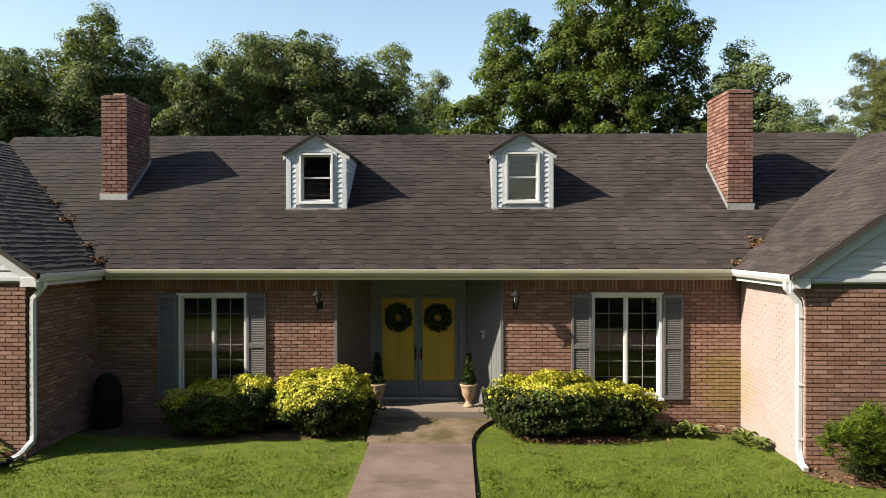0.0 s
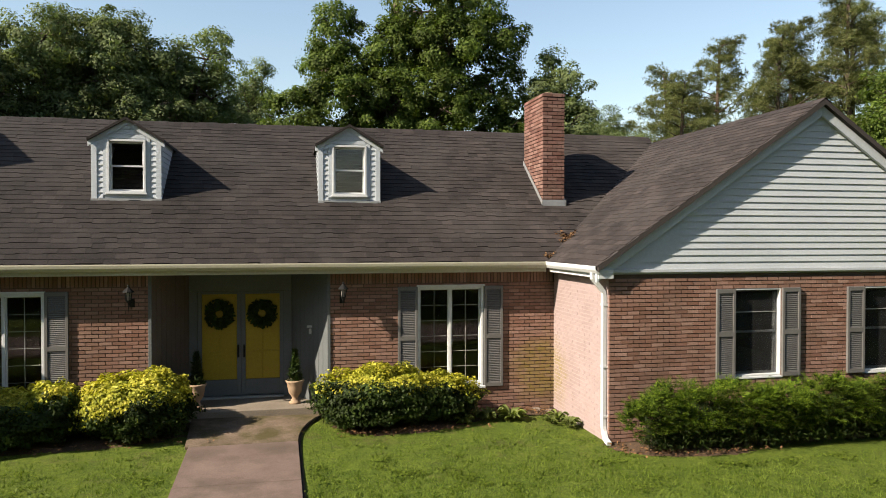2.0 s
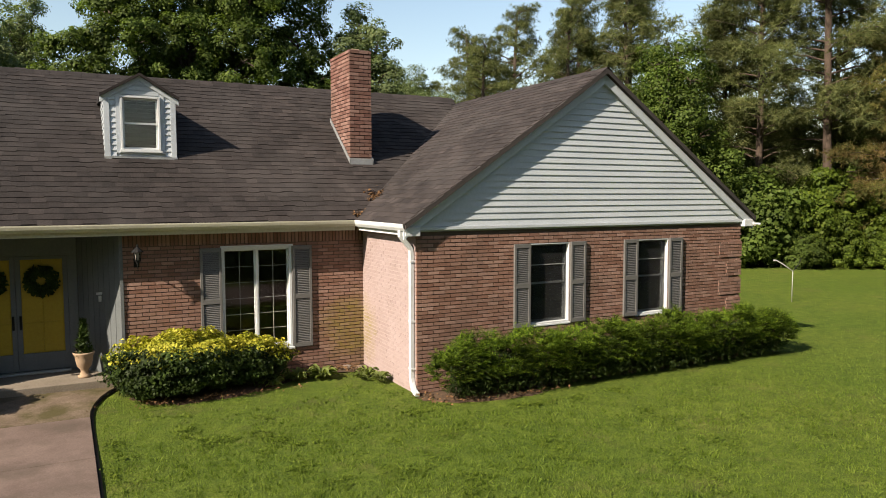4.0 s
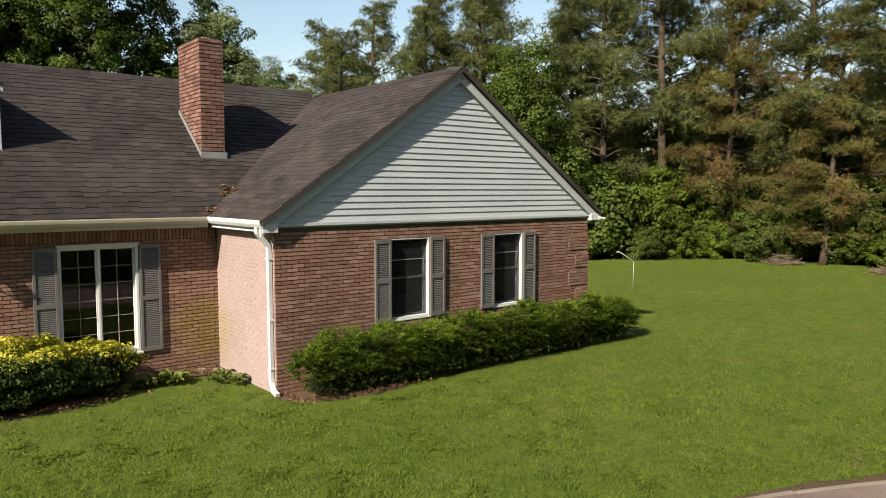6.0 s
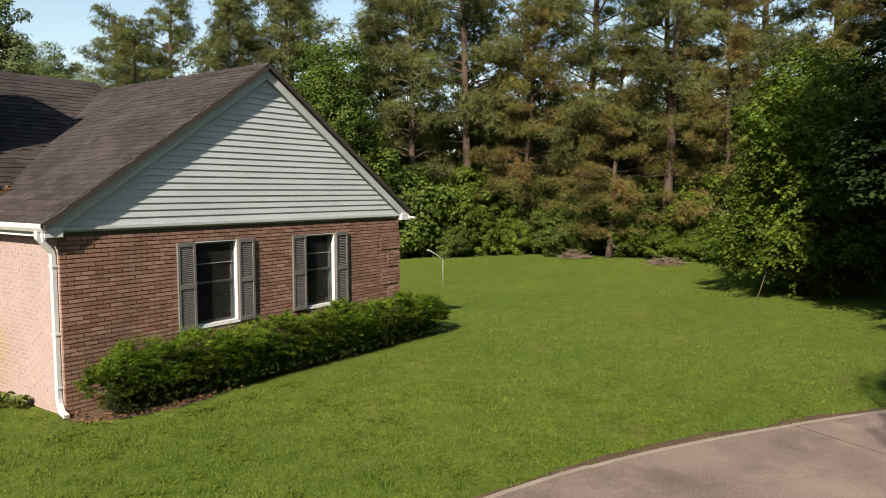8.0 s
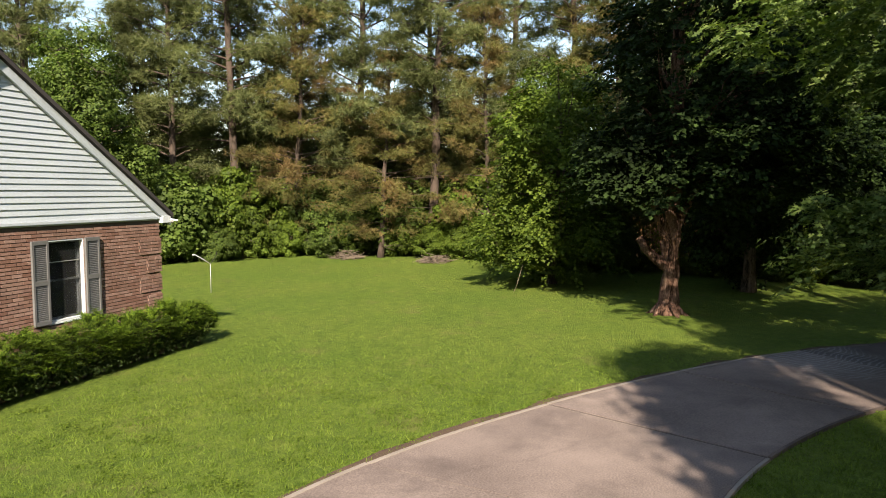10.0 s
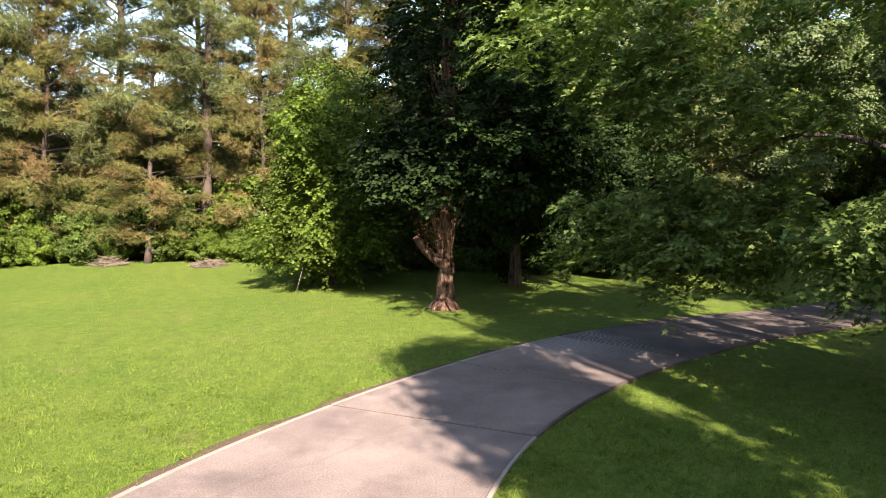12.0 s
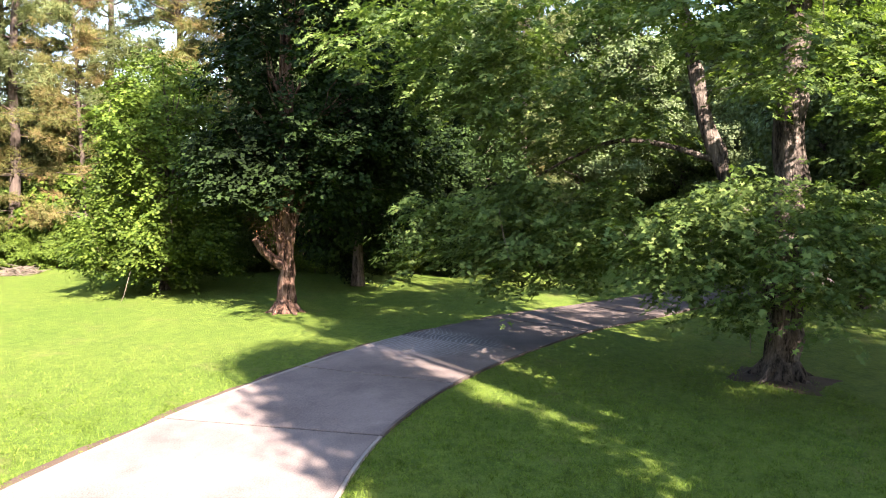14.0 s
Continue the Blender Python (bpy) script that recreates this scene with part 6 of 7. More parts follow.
def crown_one(rng, n):
    a = lumpy(rng, int(n * 0.60), (0.4, -1.35, 7.6), (3.5, 3.2, 4.4), 0.5)
    b = lumpy(rng, int(n * 0.14), (0.0, 0.8, 4.2), (1.7, 1.5, 1.1))
    d = lumpy(rng, int(n * 0.24), (0.3, -2.2, 4.3), (2.4, 2.4, 1.6))
    return np.concatenate([a, b, d])


def crown_low(rng, n):
    return np.concatenate([lumpy(rng, int(n * 0.72), (0, 0, 3.7), (2.3, 1.9, 2.9)), lumpy(rng, int(n * 0.28), (-0.6, 0.2, 1.4), (2.1, 2.0, 0.9))])


def crown_two(rng, n):
    places = (((0.3, 0.8, 11.9), (5.0, 5.0, 5.6), 0.13, 0.45),
              ((2.1, 3.8, 2.6), (1.7, 2.6, 1.0), 0.15, 0.3),      # the bough that hangs over the drive
              ((-1.0, 0.7, 2.5), (1.9, 2.9, 1.1), 0.19, 0.3),     # low growth round the trunk
              ((2.6, 5.4, 6.2), (1.8, 2.5, 1.0), 0.09, 0.3),      # high boughs over the drive
              ((2.4, 3.4, 5.0), (2.0, 2.6, 1.2), 0.11, 0.3),
              ((-0.9, -2.4, 4.9), (2.0, 2.2, 1.8), 0.09, 0.3),
              ((-1.6, 1.2, 6.0), (1.8, 2.8, 1.2), 0.07, 0.3),
              ((1.2, 1.0, 6.9), (2.2, 2.6, 1.0), 0.07, 0.3))
    return np.concatenate([lumpy(rng, int(n * share), c, r, inner) for c, r, share, inner in places])


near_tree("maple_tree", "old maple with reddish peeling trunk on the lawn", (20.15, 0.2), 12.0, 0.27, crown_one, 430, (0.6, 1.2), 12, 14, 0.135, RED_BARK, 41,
          [([(0.0, 0.0, 1.25), (-0.2, 0.40, 1.6), (-0.32, 0.78, 2.1)], 0.17, 0.10), ([(0.0, 0.0, 1.9), (0.05, 0.3, 2.7), (0.1, 0.7, 3.9)], 0.13, 0.05), ([(0, 0, 1.9), (0.15, -0.4, 2.8), (0.3, -0.9, 3.9)], 0.12, 0.05)], 3.0, LEAF_SHADE_TONED, 9.2, 5.0, TRILOBE, TRILOBE_F)
low_maple = near_tree("young_maple", "bright green young maple with foliage down to the lawn", (25.7, 4.3), 7.2, 0.10, crown_low, 290, (0.55, 1.1), 10, 15, 0.105, BARK, 46, (), 0.35, LEAF_BRIGHT, 20.0, 2.0, TRILOBE, TRILOBE_F)
low_maple.scale = (1.12, 1.12, 1.15)
near_tree("maple_tree", "large maple with low spreading branches beside the drive", (11.1, -8.6), 18.0, 0.315, crown_two, 640, (0.5, 1.05), 9, 18, 0.116, BARK, 42,
          [([(0.1, 0.1, 1.3), (0.35, 0.45, 2.5), (0.62, 0.82, 3.6), (0.92, 1.2, 5.0), (1.05, 1.45, 6.4), (1.3, 1.9, 8.2)], 0.21, 0.09), ([(0.7, 0.9, 3.9), (1.3, 2.1, 4.3), (1.9, 2.9, 4.2), (2.4, 3.9, 3.6)], 0.06, 0.02)], 0.85, LEAF_NEAR, 7.4, 8.0, limbs=12)
# the dense tree behind the old maple, added and toned dark for the shaded wood
dark = grown("evergreen_tree", "dense tree toned dark for the shaded gap at the wood's edge", "dark evergreens", 47, 10.5, 2.9, 0.2, 13, 0.5, 110, 0.17, LEAF_SHADE_TONED, r0=0.2, taper=0.4)
put(dark, 25.6, -2.3)
# a copy that hides the lit undergrowth behind the boughs
far_dark = copy_thing(dark, Matrix.Identity(4))
put(far_dark, 28.0, -7.2, 1.9, 0.85, 0.75)
# unseen trees, set to cast the shade over drive, lawn and old maple
shade = broadleaf("shade_tree", "broadleaf tree shading the drive and lawn", "", 44, 10.6, 3.35, 5.0, 50, 150, 0.28, LEAF, BARK, r0=0.3)
put(shade, -1.7, -10.0)
high_crown = broadleaf("shade_tree", "tall tree with a high dense crown beside the drive", "", 45, 15.6, 1.15, 8.0, 100, 200, 0.26, LEAF, BARK, r0=0.26)
put(high_crown, -5.0, -6.25)
far_shade = copy_thing(shade, Matrix.Identity(4))
put(far_shade, 8.0, -16.5, 2.0, 1.05, 1.25)
tallest = broadleaf("shade_tree", "very tall tree whose crown shades the old maple", "", 48, 30.0, 3.7, 21.4, 210, 170, 0.32, LEAF, BARK, r0=0.42)
put(tallest, -2.6, -7.9)
# made-up crown out of view that dims the boughs over the drive
mid_shade = broadleaf("shade_tree", "unseen slender tree added to darken the boughs over the drive", "", 49, 17.0, 1.6, 13.6, 28, 110, 0.28, LEAF, BARK, r0=0.22)
put(mid_shade, -3.2, -8.9)


# ---------------------------------------------------------------- shrubs, hedge, small plants
def golden_shrub(label, at, lobes, seed, gold=0.6, lean=-0.35):
    """A rounded shrub: golden at the tips; inside and low, green deepened to imitate shade."""
    rng, rnd = np.random.default_rng(seed), random.Random(seed)
    t = thing("golden_shrub", label, "shrub", "golden shrubs by the porch", at=(*at, rise(*at)))
    pts, out = [], []
    for (cx, cy, cz), rad, n in lobes:
        d = unit(rng.normal(size=(n, 3)))
        d[:, 2] = np.where(d[:, 2] < -0.75, -d[:, 2], d[:, 2])
        k = np.array([1 + 0.40 * noise.noise(Vector(q) * 3.0 + Vector((cx, cy, seed))) for q in d]) * rng.uniform(0.72, 1.06, n)
        pts.append(np.array((cx, cy, cz)) + d * k[:, None] * np.array(rad))
        out.append(d)
    p, d = np.concatenate(pts), np.concatenate(out)
    ok = p[:, 2] > 0.03
    p, d = p[ok], d[ok]
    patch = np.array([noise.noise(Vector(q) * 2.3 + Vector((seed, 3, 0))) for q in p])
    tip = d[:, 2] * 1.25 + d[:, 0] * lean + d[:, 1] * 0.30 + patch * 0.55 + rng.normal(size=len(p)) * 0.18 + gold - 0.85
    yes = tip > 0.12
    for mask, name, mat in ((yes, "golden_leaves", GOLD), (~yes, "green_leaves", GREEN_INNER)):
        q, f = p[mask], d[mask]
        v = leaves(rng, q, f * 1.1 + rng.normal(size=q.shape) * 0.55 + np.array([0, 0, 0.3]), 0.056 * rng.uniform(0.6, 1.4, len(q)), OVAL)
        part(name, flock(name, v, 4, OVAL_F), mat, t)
    s = Shape()
    for i in range(40):
        (cx, cy, cz), rad, n = lobes[rnd.randrange(len(lobes))]
        a = rnd.uniform(0, 6.28)
        limb(s, (cx + 0.1 * math.cos(a), cy + 0.1 * math.sin(a), 0), (cx + math.cos(a) * rad[0] * 0.75, cy + math.sin(a) * rad[1] * 0.75, cz + rad[2] * rnd.uniform(0, 0.7)), 0.018, 0.006, 0.06, rnd, 5, 4)
    part("branchwork", s, BARK, t)
    return t


golden_shrub("rounded shrub with bright yellow-green leaf tips beside the path", (-2.45, 12.3), [((0, 0, 0.46), (0.86, 0.62, 0.52), 24000), ((0.35, 0.0, 0.58), (0.5, 0.5, 0.46), 11000), ((-0.45, 0.1, 0.5), (0.42, 0.45, 0.44), 8000)], 51, 1.0)
golden_shrub("dark shrub with a few golden tips under the window", (-4.2, 12.3), [((0, 0, 0.40), (0.98, 0.65, 0.44), 22000), ((0.5, 0.05, 0.52), (0.5, 0.5, 0.42), 10000)], 52, 0.36)
golden_shrub("broad shrub with golden tips under the window", (1.55, 12.35), [((0, 0, 0.48), (1.08, 0.70, 0.50), 30000), ((1.05, 0.1, 0.38), (0.72, 0.55, 0.42), 14000), ((-0.5, 0, 0.42), (0.6, 0.6, 0.42), 10000)], 53, 0.58, 0.30)


def hedge(x0, x1, y0, y1, height):
    """A row of yews grown together: shelves of feathery sprays over an undercut body coloured dark for shade."""
    rng, rnd = np.random.default_rng(61), random.Random(61)
    t = thing("hedge", "clipped dark green yew hedge along the brick wing", "hedge")
    cy, hw, n = (y0 + y1) / 2, (y1 - y0) / 2, 1500
    x, a = rng.uniform(x0, x1, n), rng.uniform(0.05, 0.95, n) * math.pi       # from the front foot over the top to the back foot
    oy, oz = -np.sign(np.cos(a)) * np.abs(np.cos(a)) ** 0.62, np.abs(np.sin(a)) ** 0.62
    lump = np.array([0.22 * noise.noise((p * 0.95, q * 1.2, 4.0)) + 0.34 * noise.noise((p * 2.3, q * 2.0, 9.0)) for p, q in zip(x, a)])
    k = (0.94 + lump) * rng.uniform(0.80, 1.0, n)
    ends = np.clip(np.minimum(x - x0, x1 - x) / 0.5, 0, 1) ** 0.5
    spots = np.stack([x, cy + oy * hw * k * (0.35 + 0.65 * oz) * (0.45 + 0.55 * ends), 0.10 + oz * (height - 0.10) * k * (0.6 + 0.4 * ends)], -1)
    size = rng.uniform(0.12, 0.27, n)
    twigs, per = 7, 15
    out = np.repeat(np.stack([rng.normal(size=n) * 0.2 + 0.1, oy, 0.25 + oz * 0.5], -1), twigs, 0)
    way = unit(out + rng.normal(size=(n * twigs, 3)) * np.array([0.75, 0.45, 0.22]))
    ln = np.repeat(size, twigs) * rng.uniform(0.6, 1.2, n * twigs)
    f = np.tile(np.linspace(0.1, 1.0, per), n * twigs)
    side = np.tile(np.where(np.arange(per) % 2 == 0, 1.0, -1.0), n * twigs)
    w, l = np.repeat(way, per, 0), np.repeat(ln, per)
    across = unit(np.cross(w, np.repeat(unit(rng.normal(size=(n * twigs, 3)) * 0.3 + np.array([0, 0, 1.0])), per, 0)))
    c = np.repeat(np.repeat(spots, twigs, 0) + rng.normal(size=(n * twigs, 3)) * 0.02, per, 0) + w * (l * f)[:, None] + across * (side * 0.016)[:, None]
    c[:, 2] -= 0.25 * l * f * f
    v = leaves(rng, c, np.cross(w, across) + rng.normal(size=c.shape) * 0.2, 0.048 * rng.uniform(0.7, 1.3, len(c)) * (1.15 - 0.5 * f), SPRAY, across * side[:, None] + w * 0.9)
    part("foliage", flock("foliage", v, 4, OVAL_F), YEW, t)
    s = Shape()
    for i in range(70):
        bx = rnd.uniform(x0 + 0.3, x1 - 0.3)
        limb(s, (bx, cy, 0), (bx + rnd.uniform(-0.4, 0.4), cy + rnd.uniform(-0.3, 0.3), height * rnd.uniform(0.5, 0.85)), 0.025, 0.008, 0.05, rnd, 5, 4)
    part("branchwork", s, BARK, t)
    # inner leaves take the dark green so that the hollows look shaded
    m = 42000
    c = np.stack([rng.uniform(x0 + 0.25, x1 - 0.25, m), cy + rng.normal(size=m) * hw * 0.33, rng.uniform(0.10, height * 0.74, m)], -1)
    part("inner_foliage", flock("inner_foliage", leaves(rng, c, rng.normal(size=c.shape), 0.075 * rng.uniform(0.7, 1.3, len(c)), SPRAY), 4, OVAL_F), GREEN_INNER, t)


hedge(5.05, 13.45, 9.50, 10.46, 0.96)


def rosette(name, label, x, y, count, reach, seed, mat=HOSTA, group="leafy plants by the wall", wide=0.34):
    """A low plant of broad arching leaves."""
    rng = random.Random(seed)
    t = thing(name, label, "plant", group, at=(x, y, rise(x, y)))
    for i in range(count):
        a, ln, up = rng.uniform(0, 6.28), reach * rng.uniform(0.6, 1.1), rng.uniform(0.25, 0.95)
        s = Shape()
        for k in range(6):
            f = k / 5
            r, z = ln * f, up * ln * math.sin(min(f * 2.4, 2.6)) * 0.8 + 0.02
            w = wide * ln * 0.42 * math.sin(math.pi * (0.04 + 0.94 * f)) * (1 if f > 0.25 else 0.35)
            c, sn = math.cos(a), math.sin(a)
            for q, dz in ((-w, 0.02), (0, 0), (w, 0.02)):
                s.v.append((r * c - q * sn, r * sn + q * c, z + dz))
        s.f = [(3 * k + j, 3 * k + j + 1, 3 * k + j + 4, 3 * k + j + 3) for k in range(5) for j in range(2)]
        part("leaf", s, mat, t, smooth=True)


rosette("hosta", "variegated hosta in the soil bed", 3.45, 12.30, 60, 0.24, 1)
rosette("hosta", "variegated hosta in the soil bed", 3.90, 12.24, 64, 0.27, 2)
rosette("hosta", "small pale hosta by the wall", 2.95, 12.1, 26, 0.20, 3)
rosette("hosta", "low leafy plant against the sunlit wall", 4.70, 12.05, 40, 0.20, 4)
rosette("hosta", "low leafy plant against the sunlit wall", 4.74, 11.60, 38, 0.20, 5)
rosette("hosta", "low leafy plant against the sunlit wall", 4.50, 11.85, 26, 0.16, 6)
rosette("hosta", "broad-leaved plant beside the wing's corner", -7.35, 10.45, 26, 0.5, 7)
rosette("hosta", "broad-leaved plant beside the wing's corner", -7.0, 10.1, 14, 0.34, 8)


def stones(spots):
    for x, y, r in spots:
        rng = random.Random(int(x * 100))
        s = Shape().lathe([(r * 0.75, 0), (r, r * 0.25), (r * 0.8, r * 0.5), (r * 0.3, r * 0.62)], 9, (0, 0, 0))
        s.v = [(a * rng.uniform(0.8, 1.25), b * rng.uniform(0.8, 1.15), c) for a, b, c in s.v]
        ob = part("stone", s, KERB, None, bevel=0.006)
        ob.location = (x, y, rise(x, y))
        tagged(ob, "pale stone lying in the soil by the wall", "stone", "stones by the wall")


stones(((4.55, 12.78, 0.11), (4.78, 12.7, 0.08), (4.35, 12.85, 0.06)))


def urn(x, y):
    t = thing("urn_planter", "pale terracotta urn with a dark spiky plant on the porch step", "planter", "urns beside the doors", at=(x, y, SLAB_Z))
    part("urn", Shape().lathe([(0.105, 0), (0.105, 0.03), (0.075, 0.05), (0.055, 0.10), (0.07, 0.14), (0.115, 0.20), (0.135, 0.30), (0.14, 0.36), (0.165, 0.40), (0.17, 0.425), (0.15, 0.43), (0.13, 0.39)], 20), TERRACOTTA, t, smooth=True)
    part("soil", Shape().lathe([(0.13, 0.38), (0.125, 0.40)], 16), SOIL, t)
    rng = np.random.default_rng(int(x * 50) + 200)
    n = 420
    z = rng.uniform(0.40, 0.98, n)
    r = 0.15 * (1.05 - (z - 0.40) / 0.62) * rng.uniform(0.2, 1, n)
    a = rng.uniform(0, 6.28, n)
    p = np.stack([r * np.cos(a), r * np.sin(a), z], -1)
    v = leaves(rng, p, rng.normal(size=p.shape), np.full(n, 0.14), SPRAY, np.stack([np.cos(a), np.sin(a), np.full(n, 0.9)], -1))
    part("plant", flock("plant", v, 4, OVAL_F), GREEN_INNER, t, "dark green spiky evergreen")


urn(0.08, 13.28)
urn(-1.63, 13.28)


def wreath(x, z):
    rng = np.random.default_rng(int(x * 100) + 900)
    t = thing("wreath", "dark leafy wreath hanging on the yellow door", "wreath", "wreaths on the doors", at=(x, DOOR_Y - 0.04, z))
    n = 900
    a, b = rng.uniform(0, 6.28, n), rng.uniform(0, 6.28, n)
    rr = 0.18 + 0.085 * np.cos(b) * rng.uniform(0.4, 1.2, n)
    p = np.stack([rr * np.cos(a), -0.045 * np.abs(np.sin(b)), rr * np.sin(a)], -1)
    v = leaves(rng, p, rng.normal(size=p.shape) * 0.6 + np.array([0, -1, 0]), 0.07 * rng.uniform(0.6, 1.3, n), OVAL)
    part("foliage", flock("foliage", v, 4, OVAL_F), GREEN_INNER, t)
    part("ring", Shape().tube([(0.18 * math.cos(k * 0.2618), 0.005, 0.18 * math.sin(k * 0.2618)) for k in range(25)], 0.035, 6), BARK, t)


wreath(-1.30, 1.85)
wreath(-0.52, 1.85)

# unidentified dark thing in the shaded corner, the leaning post on the lawn, brush piles
dark_thing = Shape().lathe([(0.22, 0), (0.25, 0.05), (0.24, 0.5), (0.22, 0.75), (0.16, 0.90), (0.06, 0.97)], 12)
dark_thing.v = [(a * (1 + 0.14 * noise.noise((a * 6, b * 6, c * 3))), b * (1 + 0.14 * noise.noise((a * 6, b * 6, c * 3 + 5))), c) for a, b, c in dark_thing.v]
ob = part("covered_barrel", dark_thing, DULL_BLACK, None, smooth=True)
ob.location = (-6.42, 12.62, 0.0)
tagged(ob, "unidentified dark upright thing in the shaded wall corner", "barrel")

post = thing("garden_post", "thin white post with two bent arms on the lawn", "post", at=(19.7, 14.5, 0))
part("pole", Shape().tube([(0, 0, -0.1), (0.0, 0.0, 0.97)], 0.013, 8), POST, post, smooth=True)
part("arm", Shape().tube([(0, 0, 0.95), (-0.16, 0.20, 1.14), (-0.30, 0.36, 1.27), (-0.36, 0.42, 1.26)], [0.016, 0.016, 0.02, 0.035], 8), POST, post, "white bent pipe", smooth=True)
part("arm", Shape().tube([(0, 0, 0.95), (0.12, -0.12, 1.18), (0.16, -0.16, 1.36)], 0.012, 6), BLACK, post, "thin dark bar")


def brush_pile(x, y, r, seed):
    rnd, s = random.Random(seed), Shape()
    for i in range(160):
        a, d = rnd.uniform(0, 6.28), r * math.sqrt(rnd.random())
        c = Vector((x + d * math.cos(a), y + d * math.sin(a), 0.03 + 0.45 * (1 - d / r) * rnd.random()))
        w = Vector((rnd.uniform(-1, 1), rnd.uniform(-1, 1), rnd.uniform(-0.25, 0.35))) * rnd.uniform(0.2, 0.6)
        s.tube([c - w, c, c + w], [0.006, 0.016, 0.007], 4)
    tagged(part("brush_heap", s, TWIGS, None), "low tangled heap of dead brushwood at the lawn's edge", "brush heap", "brush heaps")


brush_pile(31.8, 10.9, 0.8, 3)
brush_pile(32.2, 15.6, 0.7, 4)


def leaf_litter(spots, seed):
    """Dead leaves gathered in the roof valleys."""
    rng = np.random.default_rng(seed)
    pts = []
    for x, y, z, n, sx, sy in spots:
        p = np.array((x, y, z)) + rng.normal(size=(n, 3)) * np.array((sx, sy, 0.0))
        p[:, 2] = np.maximum(np.maximum(EAVE_Z + SLOPE * (p[:, 1] - EAVE_Y), EAVE_Z + WR_SLOPE * (p[:, 0] - WR_E)), EAVE_Z + WL_SLOPE * (WL_E - p[:, 0])) + rng.uniform(0.01, 0.06, n)
        pts.append(p)
    p = np.concatenate(pts)
    v = leaves(rng, p, rng.normal(size=p.shape) * 0.5 + np.array([0, 0, 1.0]), 0.065 * rng.uniform(0.6, 1.2, len(p)), OVAL)
    tagged(part("leaf_litter", flock("leaf_litter", v, 4, OVAL_F), DEAD_LEAF, None), "brown dead leaves gathered in the roof valley", "dead leaves", kind="stuff")


def valley_right(t):
    y = EAVE_Y + t * (RIDGE_Y - EAVE_Y)
    return (WR_E + (main_z(y) - EAVE_Z) / WR_SLOPE, y, main_z(y))


def valley_left(t):
    y = EAVE_Y + t * (RIDGE_Y - EAVE_Y)
    return (WL_E - (main_z(y) - EAVE_Z) / WL_SLOPE, y, main_z(y))


leaf_litter([(*valley_right(0.14), 130, 0.10, 0.10), (*valley_right(0.02), 40, 0.06, 0.03)], 71)
leaf_litter([(*valley_left(0.03), 90, 0.07, 0.06), (*valley_left(0.12), 70, 0.05, 0.08), (*valley_left(0.3), 70, 0.06, 0.10), (*valley_left(0.42), 50, 0.05, 0.06), (*valley_left(0.55), 30, 0.05, 0.05)], 72)


def ground_litter(spots, seed, label):
    """Dead leaves and twigs lying on the soil by the walls."""
    rng = np.random.default_rng(seed)
    p = np.concatenate([np.array((x, y, 0.0)) + rng.normal(size=(n, 3)) * np.array((sx, sy, 0.0)) for x, y, n, sx, sy in spots])
    p = p[~((p[:, 1] > 12.95) | ((p[:, 0] > 4.9) & (p[:, 1] > 10.5)))]
    p[:, 2] = [rise(x, y) + 0.05 for x, y in p[:, :2]]
    p[:, 2] += rng.uniform(0, 0.02, len(p))
    v = leaves(rng, p, rng.normal(size=p.shape) * 0.35 + np.array([0, 0, 1.0]), 0.05 * rng.uniform(0.5, 1.3, len(p)), OVAL)
    tagged(part("leaf_litter", flock("leaf_litter", v, 4, OVAL_F), DEAD_LEAF, None), label, "dead leaves", kind="stuff")


ground_litter([(4.35, 12.72, 320, 0.35, 0.14), (3.2, 12.55, 160, 0.4, 0.2), (2.0, 11.78, 220, 0.7, 0.10), (1.0, 12.0, 90, 0.15, 0.2), (-3.4, 11.85, 160, 1.0, 0.10)], 73, "brown dead leaves on the soil under the shrubs")
ground_litter([(5.5, 9.85, 160, 0.3, 0.12), (6.5, 9.65, 120, 0.4, 0.07), (5.0, 10.25, 60, 0.08, 0.15)], 74, "brown dead leaves at the hedge's foot")


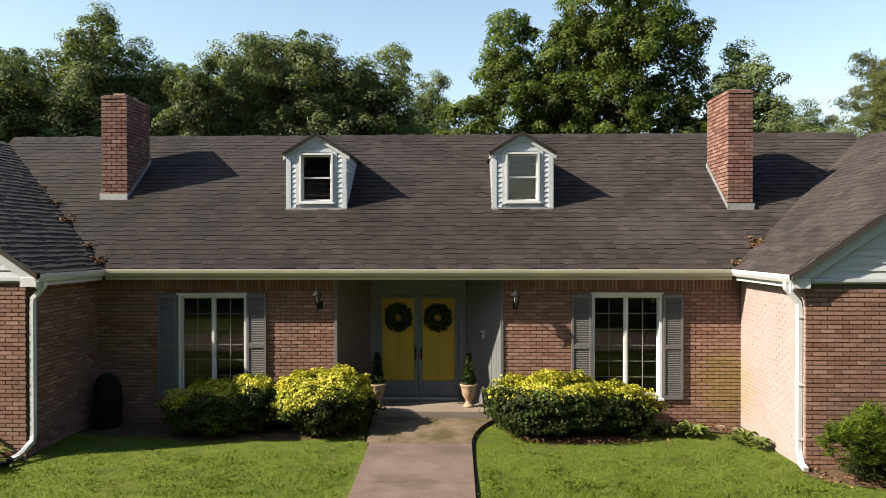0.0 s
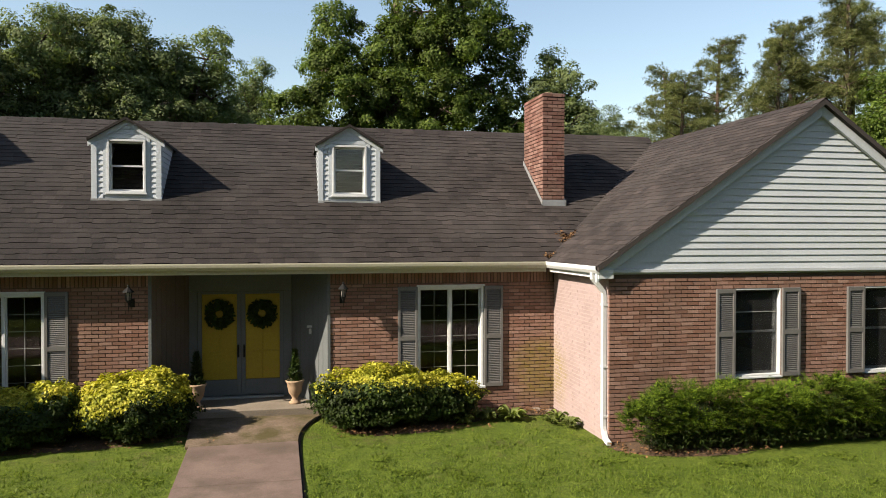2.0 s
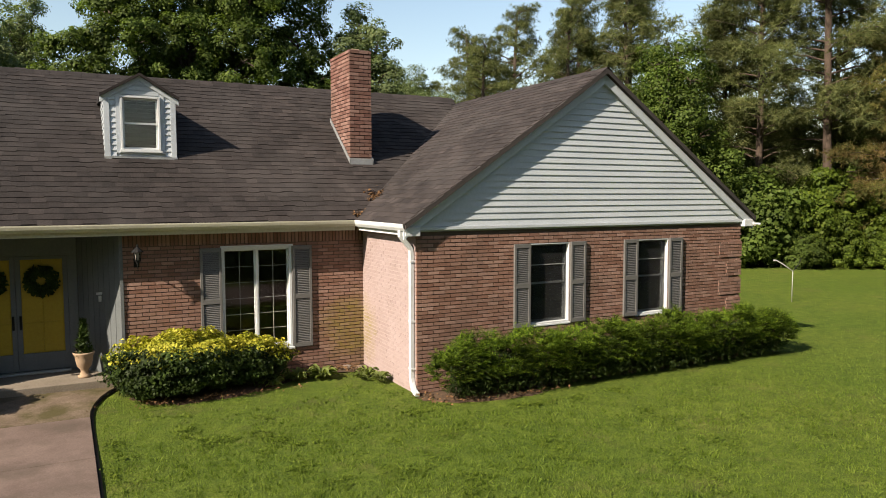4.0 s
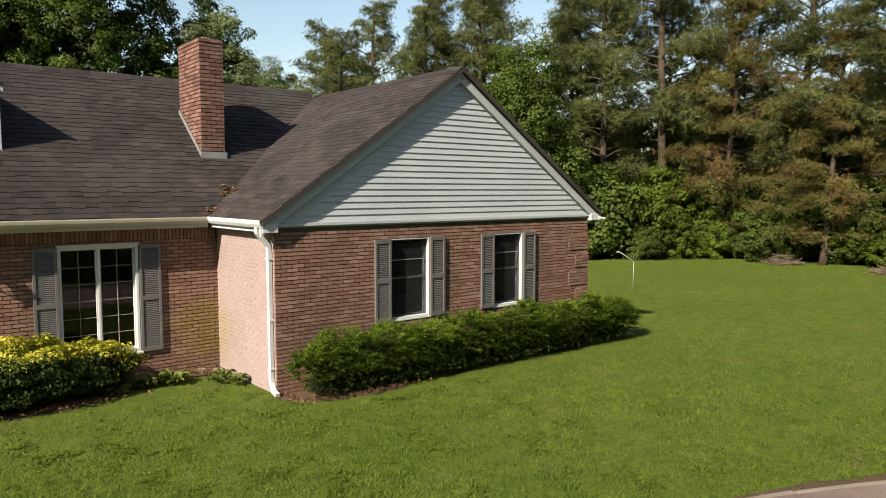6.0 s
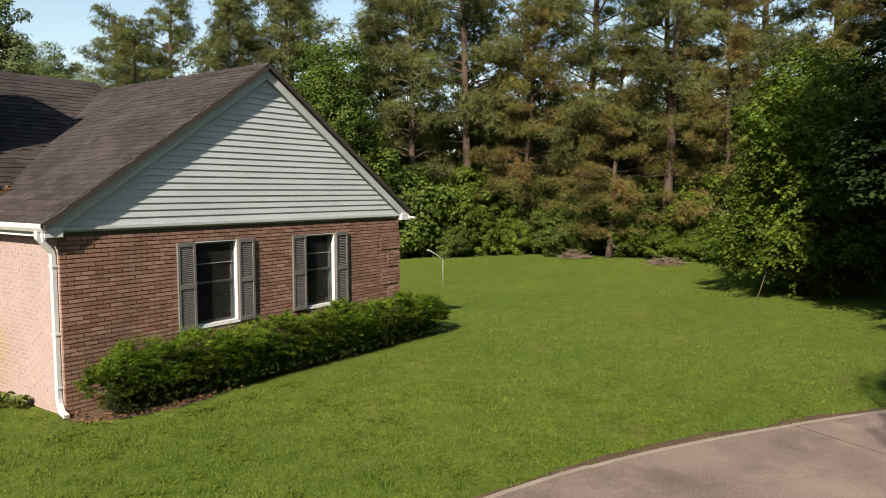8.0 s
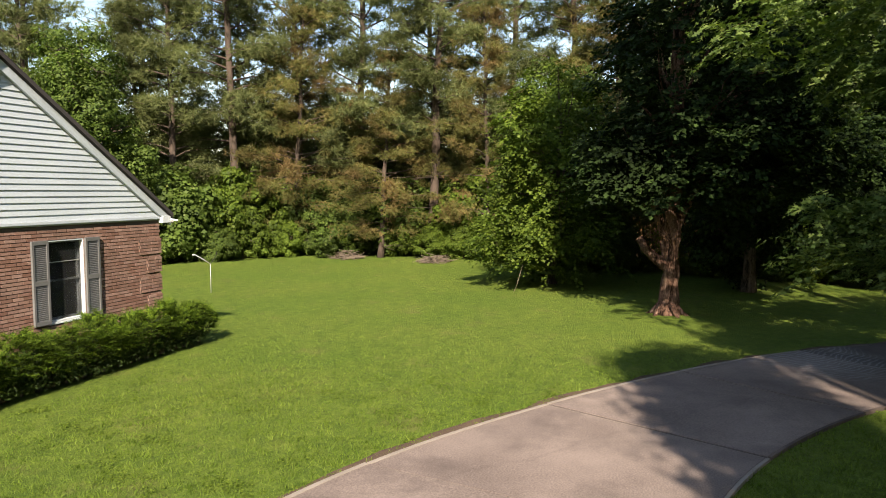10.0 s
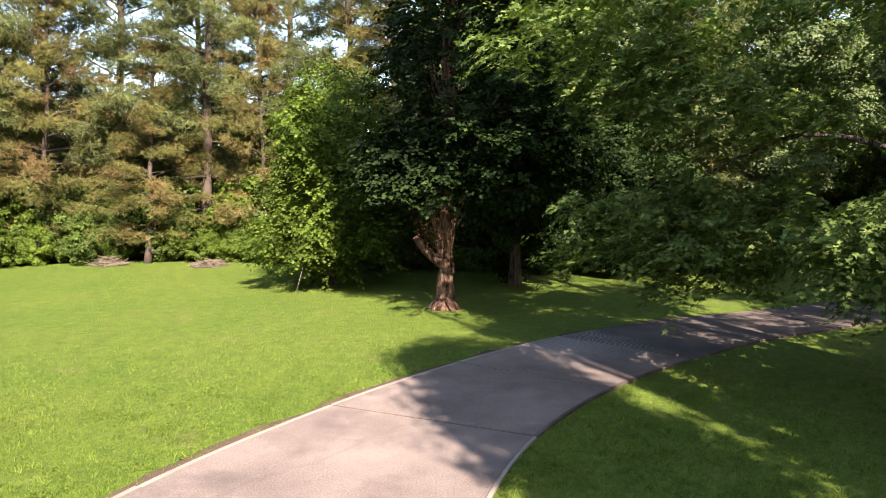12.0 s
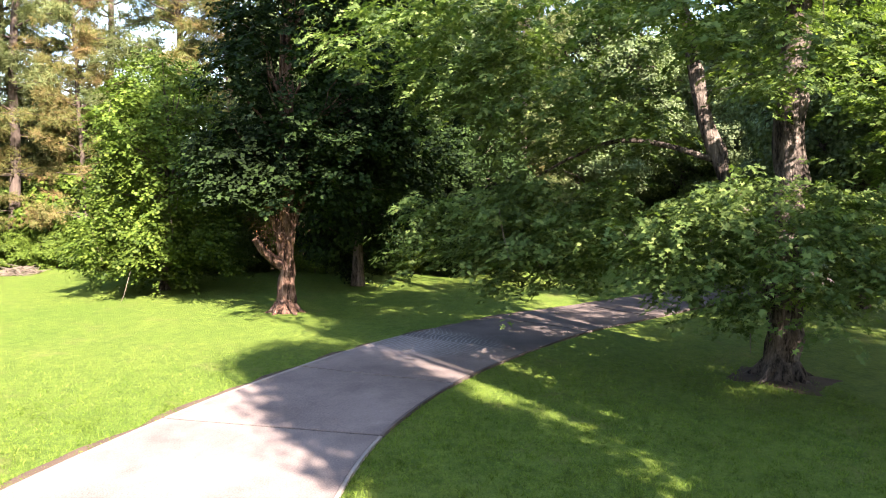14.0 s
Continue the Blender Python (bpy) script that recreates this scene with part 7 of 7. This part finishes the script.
# ---------------------------------------------------------------- grass blades on the nearer lawn
def grass():
    rng = np.random.default_rng(81)
    n = 760000
    x, y = rng.uniform(-9.5, 17, n), rng.uniform(-9, 13, n)
    dist = np.hypot(x, y)
    keep = (rng.uniform(0, 1, n) < np.clip(1.4 - dist / 13, 0.05, 1) * np.clip((17 - x) / 6, 0, 1))
    keep &= ~((x > -1.62) & (x < 0.22) & (y > 4.8))
    keep &= ~((y > 10.5) & ((x > 4.9) | (x < -6.7))) & (y < 12.95)
    keep &= ~((x > 5.1) & (x < 13.4) & (y > 9.35))
    loop = [(p.x, p.y) for p in DRIVE_L] + [(p.x, p.y) for p in reversed(DRIVE_R)]
    inside = np.zeros(n, bool)
    for (ax, ay), (bx, by) in zip(loop, loop[1:] + loop[:1]):
        inside ^= ((ay > y) != (by > y)) & (x < (bx - ax) * (y - ay) / (by - ay + 1e-12) + ax)
    keep &= ~inside
    keep &= (rng.uniform(0, 1, n) > np.clip((y - 9.6) / 2.6, 0, 0.8) * (x < 5.5))
    x, y = x[keep], y[keep]
    k = np.clip((y - 11.2) / 1.8, 0, 1)
    z = 0.13 * np.exp(-((x + 0.85) / 2.6) ** 2) * k * k * (3 - 2 * k) - 0.015
    p = np.stack([x, y, z], -1)
    way = rng.normal(size=p.shape) * np.array([0.6, 0.6, 0.15]) + np.array([0, 0, 0.8])
    tuft = np.array([noise.noise((a * 5.0, b * 5.0, 0.0)) for a, b in zip(x, y)])
    v = leaves(rng, p, rng.normal(size=p.shape) * np.array([1, 1, 0.2]), rng.uniform(0.028, 0.062, len(p)) * (1 + 0.9 * tuft), np.array([(0, -.10, 0), (0, .10, 0), (1, 0, 0)]), way)
    tagged(part("grass", flock("grass", v, 3, NEEDLES_F), BLADE, None), "short mown grass blades", "grass", kind="stuff")
    # coarser tufts standing out of the sward
    near = p[rng.uniform(0, 1, len(p)) < 0.035 * np.clip((14 - np.hypot(x, y)) / 7, 0, 1)]
    q = np.repeat(near, 9, 0) + rng.normal(size=(len(near) * 9, 3)) * np.array([0.028, 0.028, 0.0])
    way = rng.normal(size=q.shape) * np.array([0.7, 0.7, 0.1]) + np.array([0, 0, 0.75])
    v = leaves(rng, q, rng.normal(size=q.shape) * np.array([1, 1, 0.2]), rng.uniform(0.035, 0.07, len(q)), np.array([(0, -.07, 0), (0, .07, 0), (1, 0, 0)]), way)
    tagged(part("grass_tuft", flock("grass_tuft", v, 3, NEEDLES_F), BLADE, None), "coarse grass tufts in the lawn", "grass", kind="stuff")
    # patches of clover among the grass
    patch = np.array([noise.noise((a * 1.9, b * 1.9, 7.0)) + 0.6 * noise.noise((a * 6.0, b * 6.0, 3.0)) for a, b in zip(x, y)])
    q = p[(patch > 0.30) & (np.hypot(x, y) < 13.5)]
    q = q + rng.normal(size=q.shape) * np.array([0.03, 0.03, 0.0]) + np.array([0, 0, 0.035])
    v = leaves(rng, q, rng.normal(size=q.shape) * 0.35 + np.array([0, 0, 1.0]), rng.uniform(0.022, 0.042, len(q)) * (1 + 0.4 * (q[:, 1] > 9.0)), OVAL)
    tagged(part("clover", flock("clover", v, 4, OVAL_F), CLOVER, None), "dark clover patches in the lawn", "clover", kind="stuff")


grass()


# dead foliage hanging at the old maple's fork
def dead_spray(at, n, seed):
    rng = np.random.default_rng(seed)
    p = np.array(at) + rng.normal(size=(n, 3)) * np.array((0.22, 0.30, 0.38))
    v = leaves(rng, p, rng.normal(size=p.shape), 0.11 * rng.uniform(0.6, 1.2, n), SPRAY, rng.normal(size=p.shape) * 0.4 + np.array([0, 0, -1.0]))
    tagged(part("dead_leaf_tuft", flock("dead_leaf_tuft", v, 4, OVAL_F), DEAD_LEAF, None), "brown dead leaves hanging at the old maple's fork", "dead leaves", kind="stuff")


dead_spray((19.85, 0.45, 2.35), 520, 75)
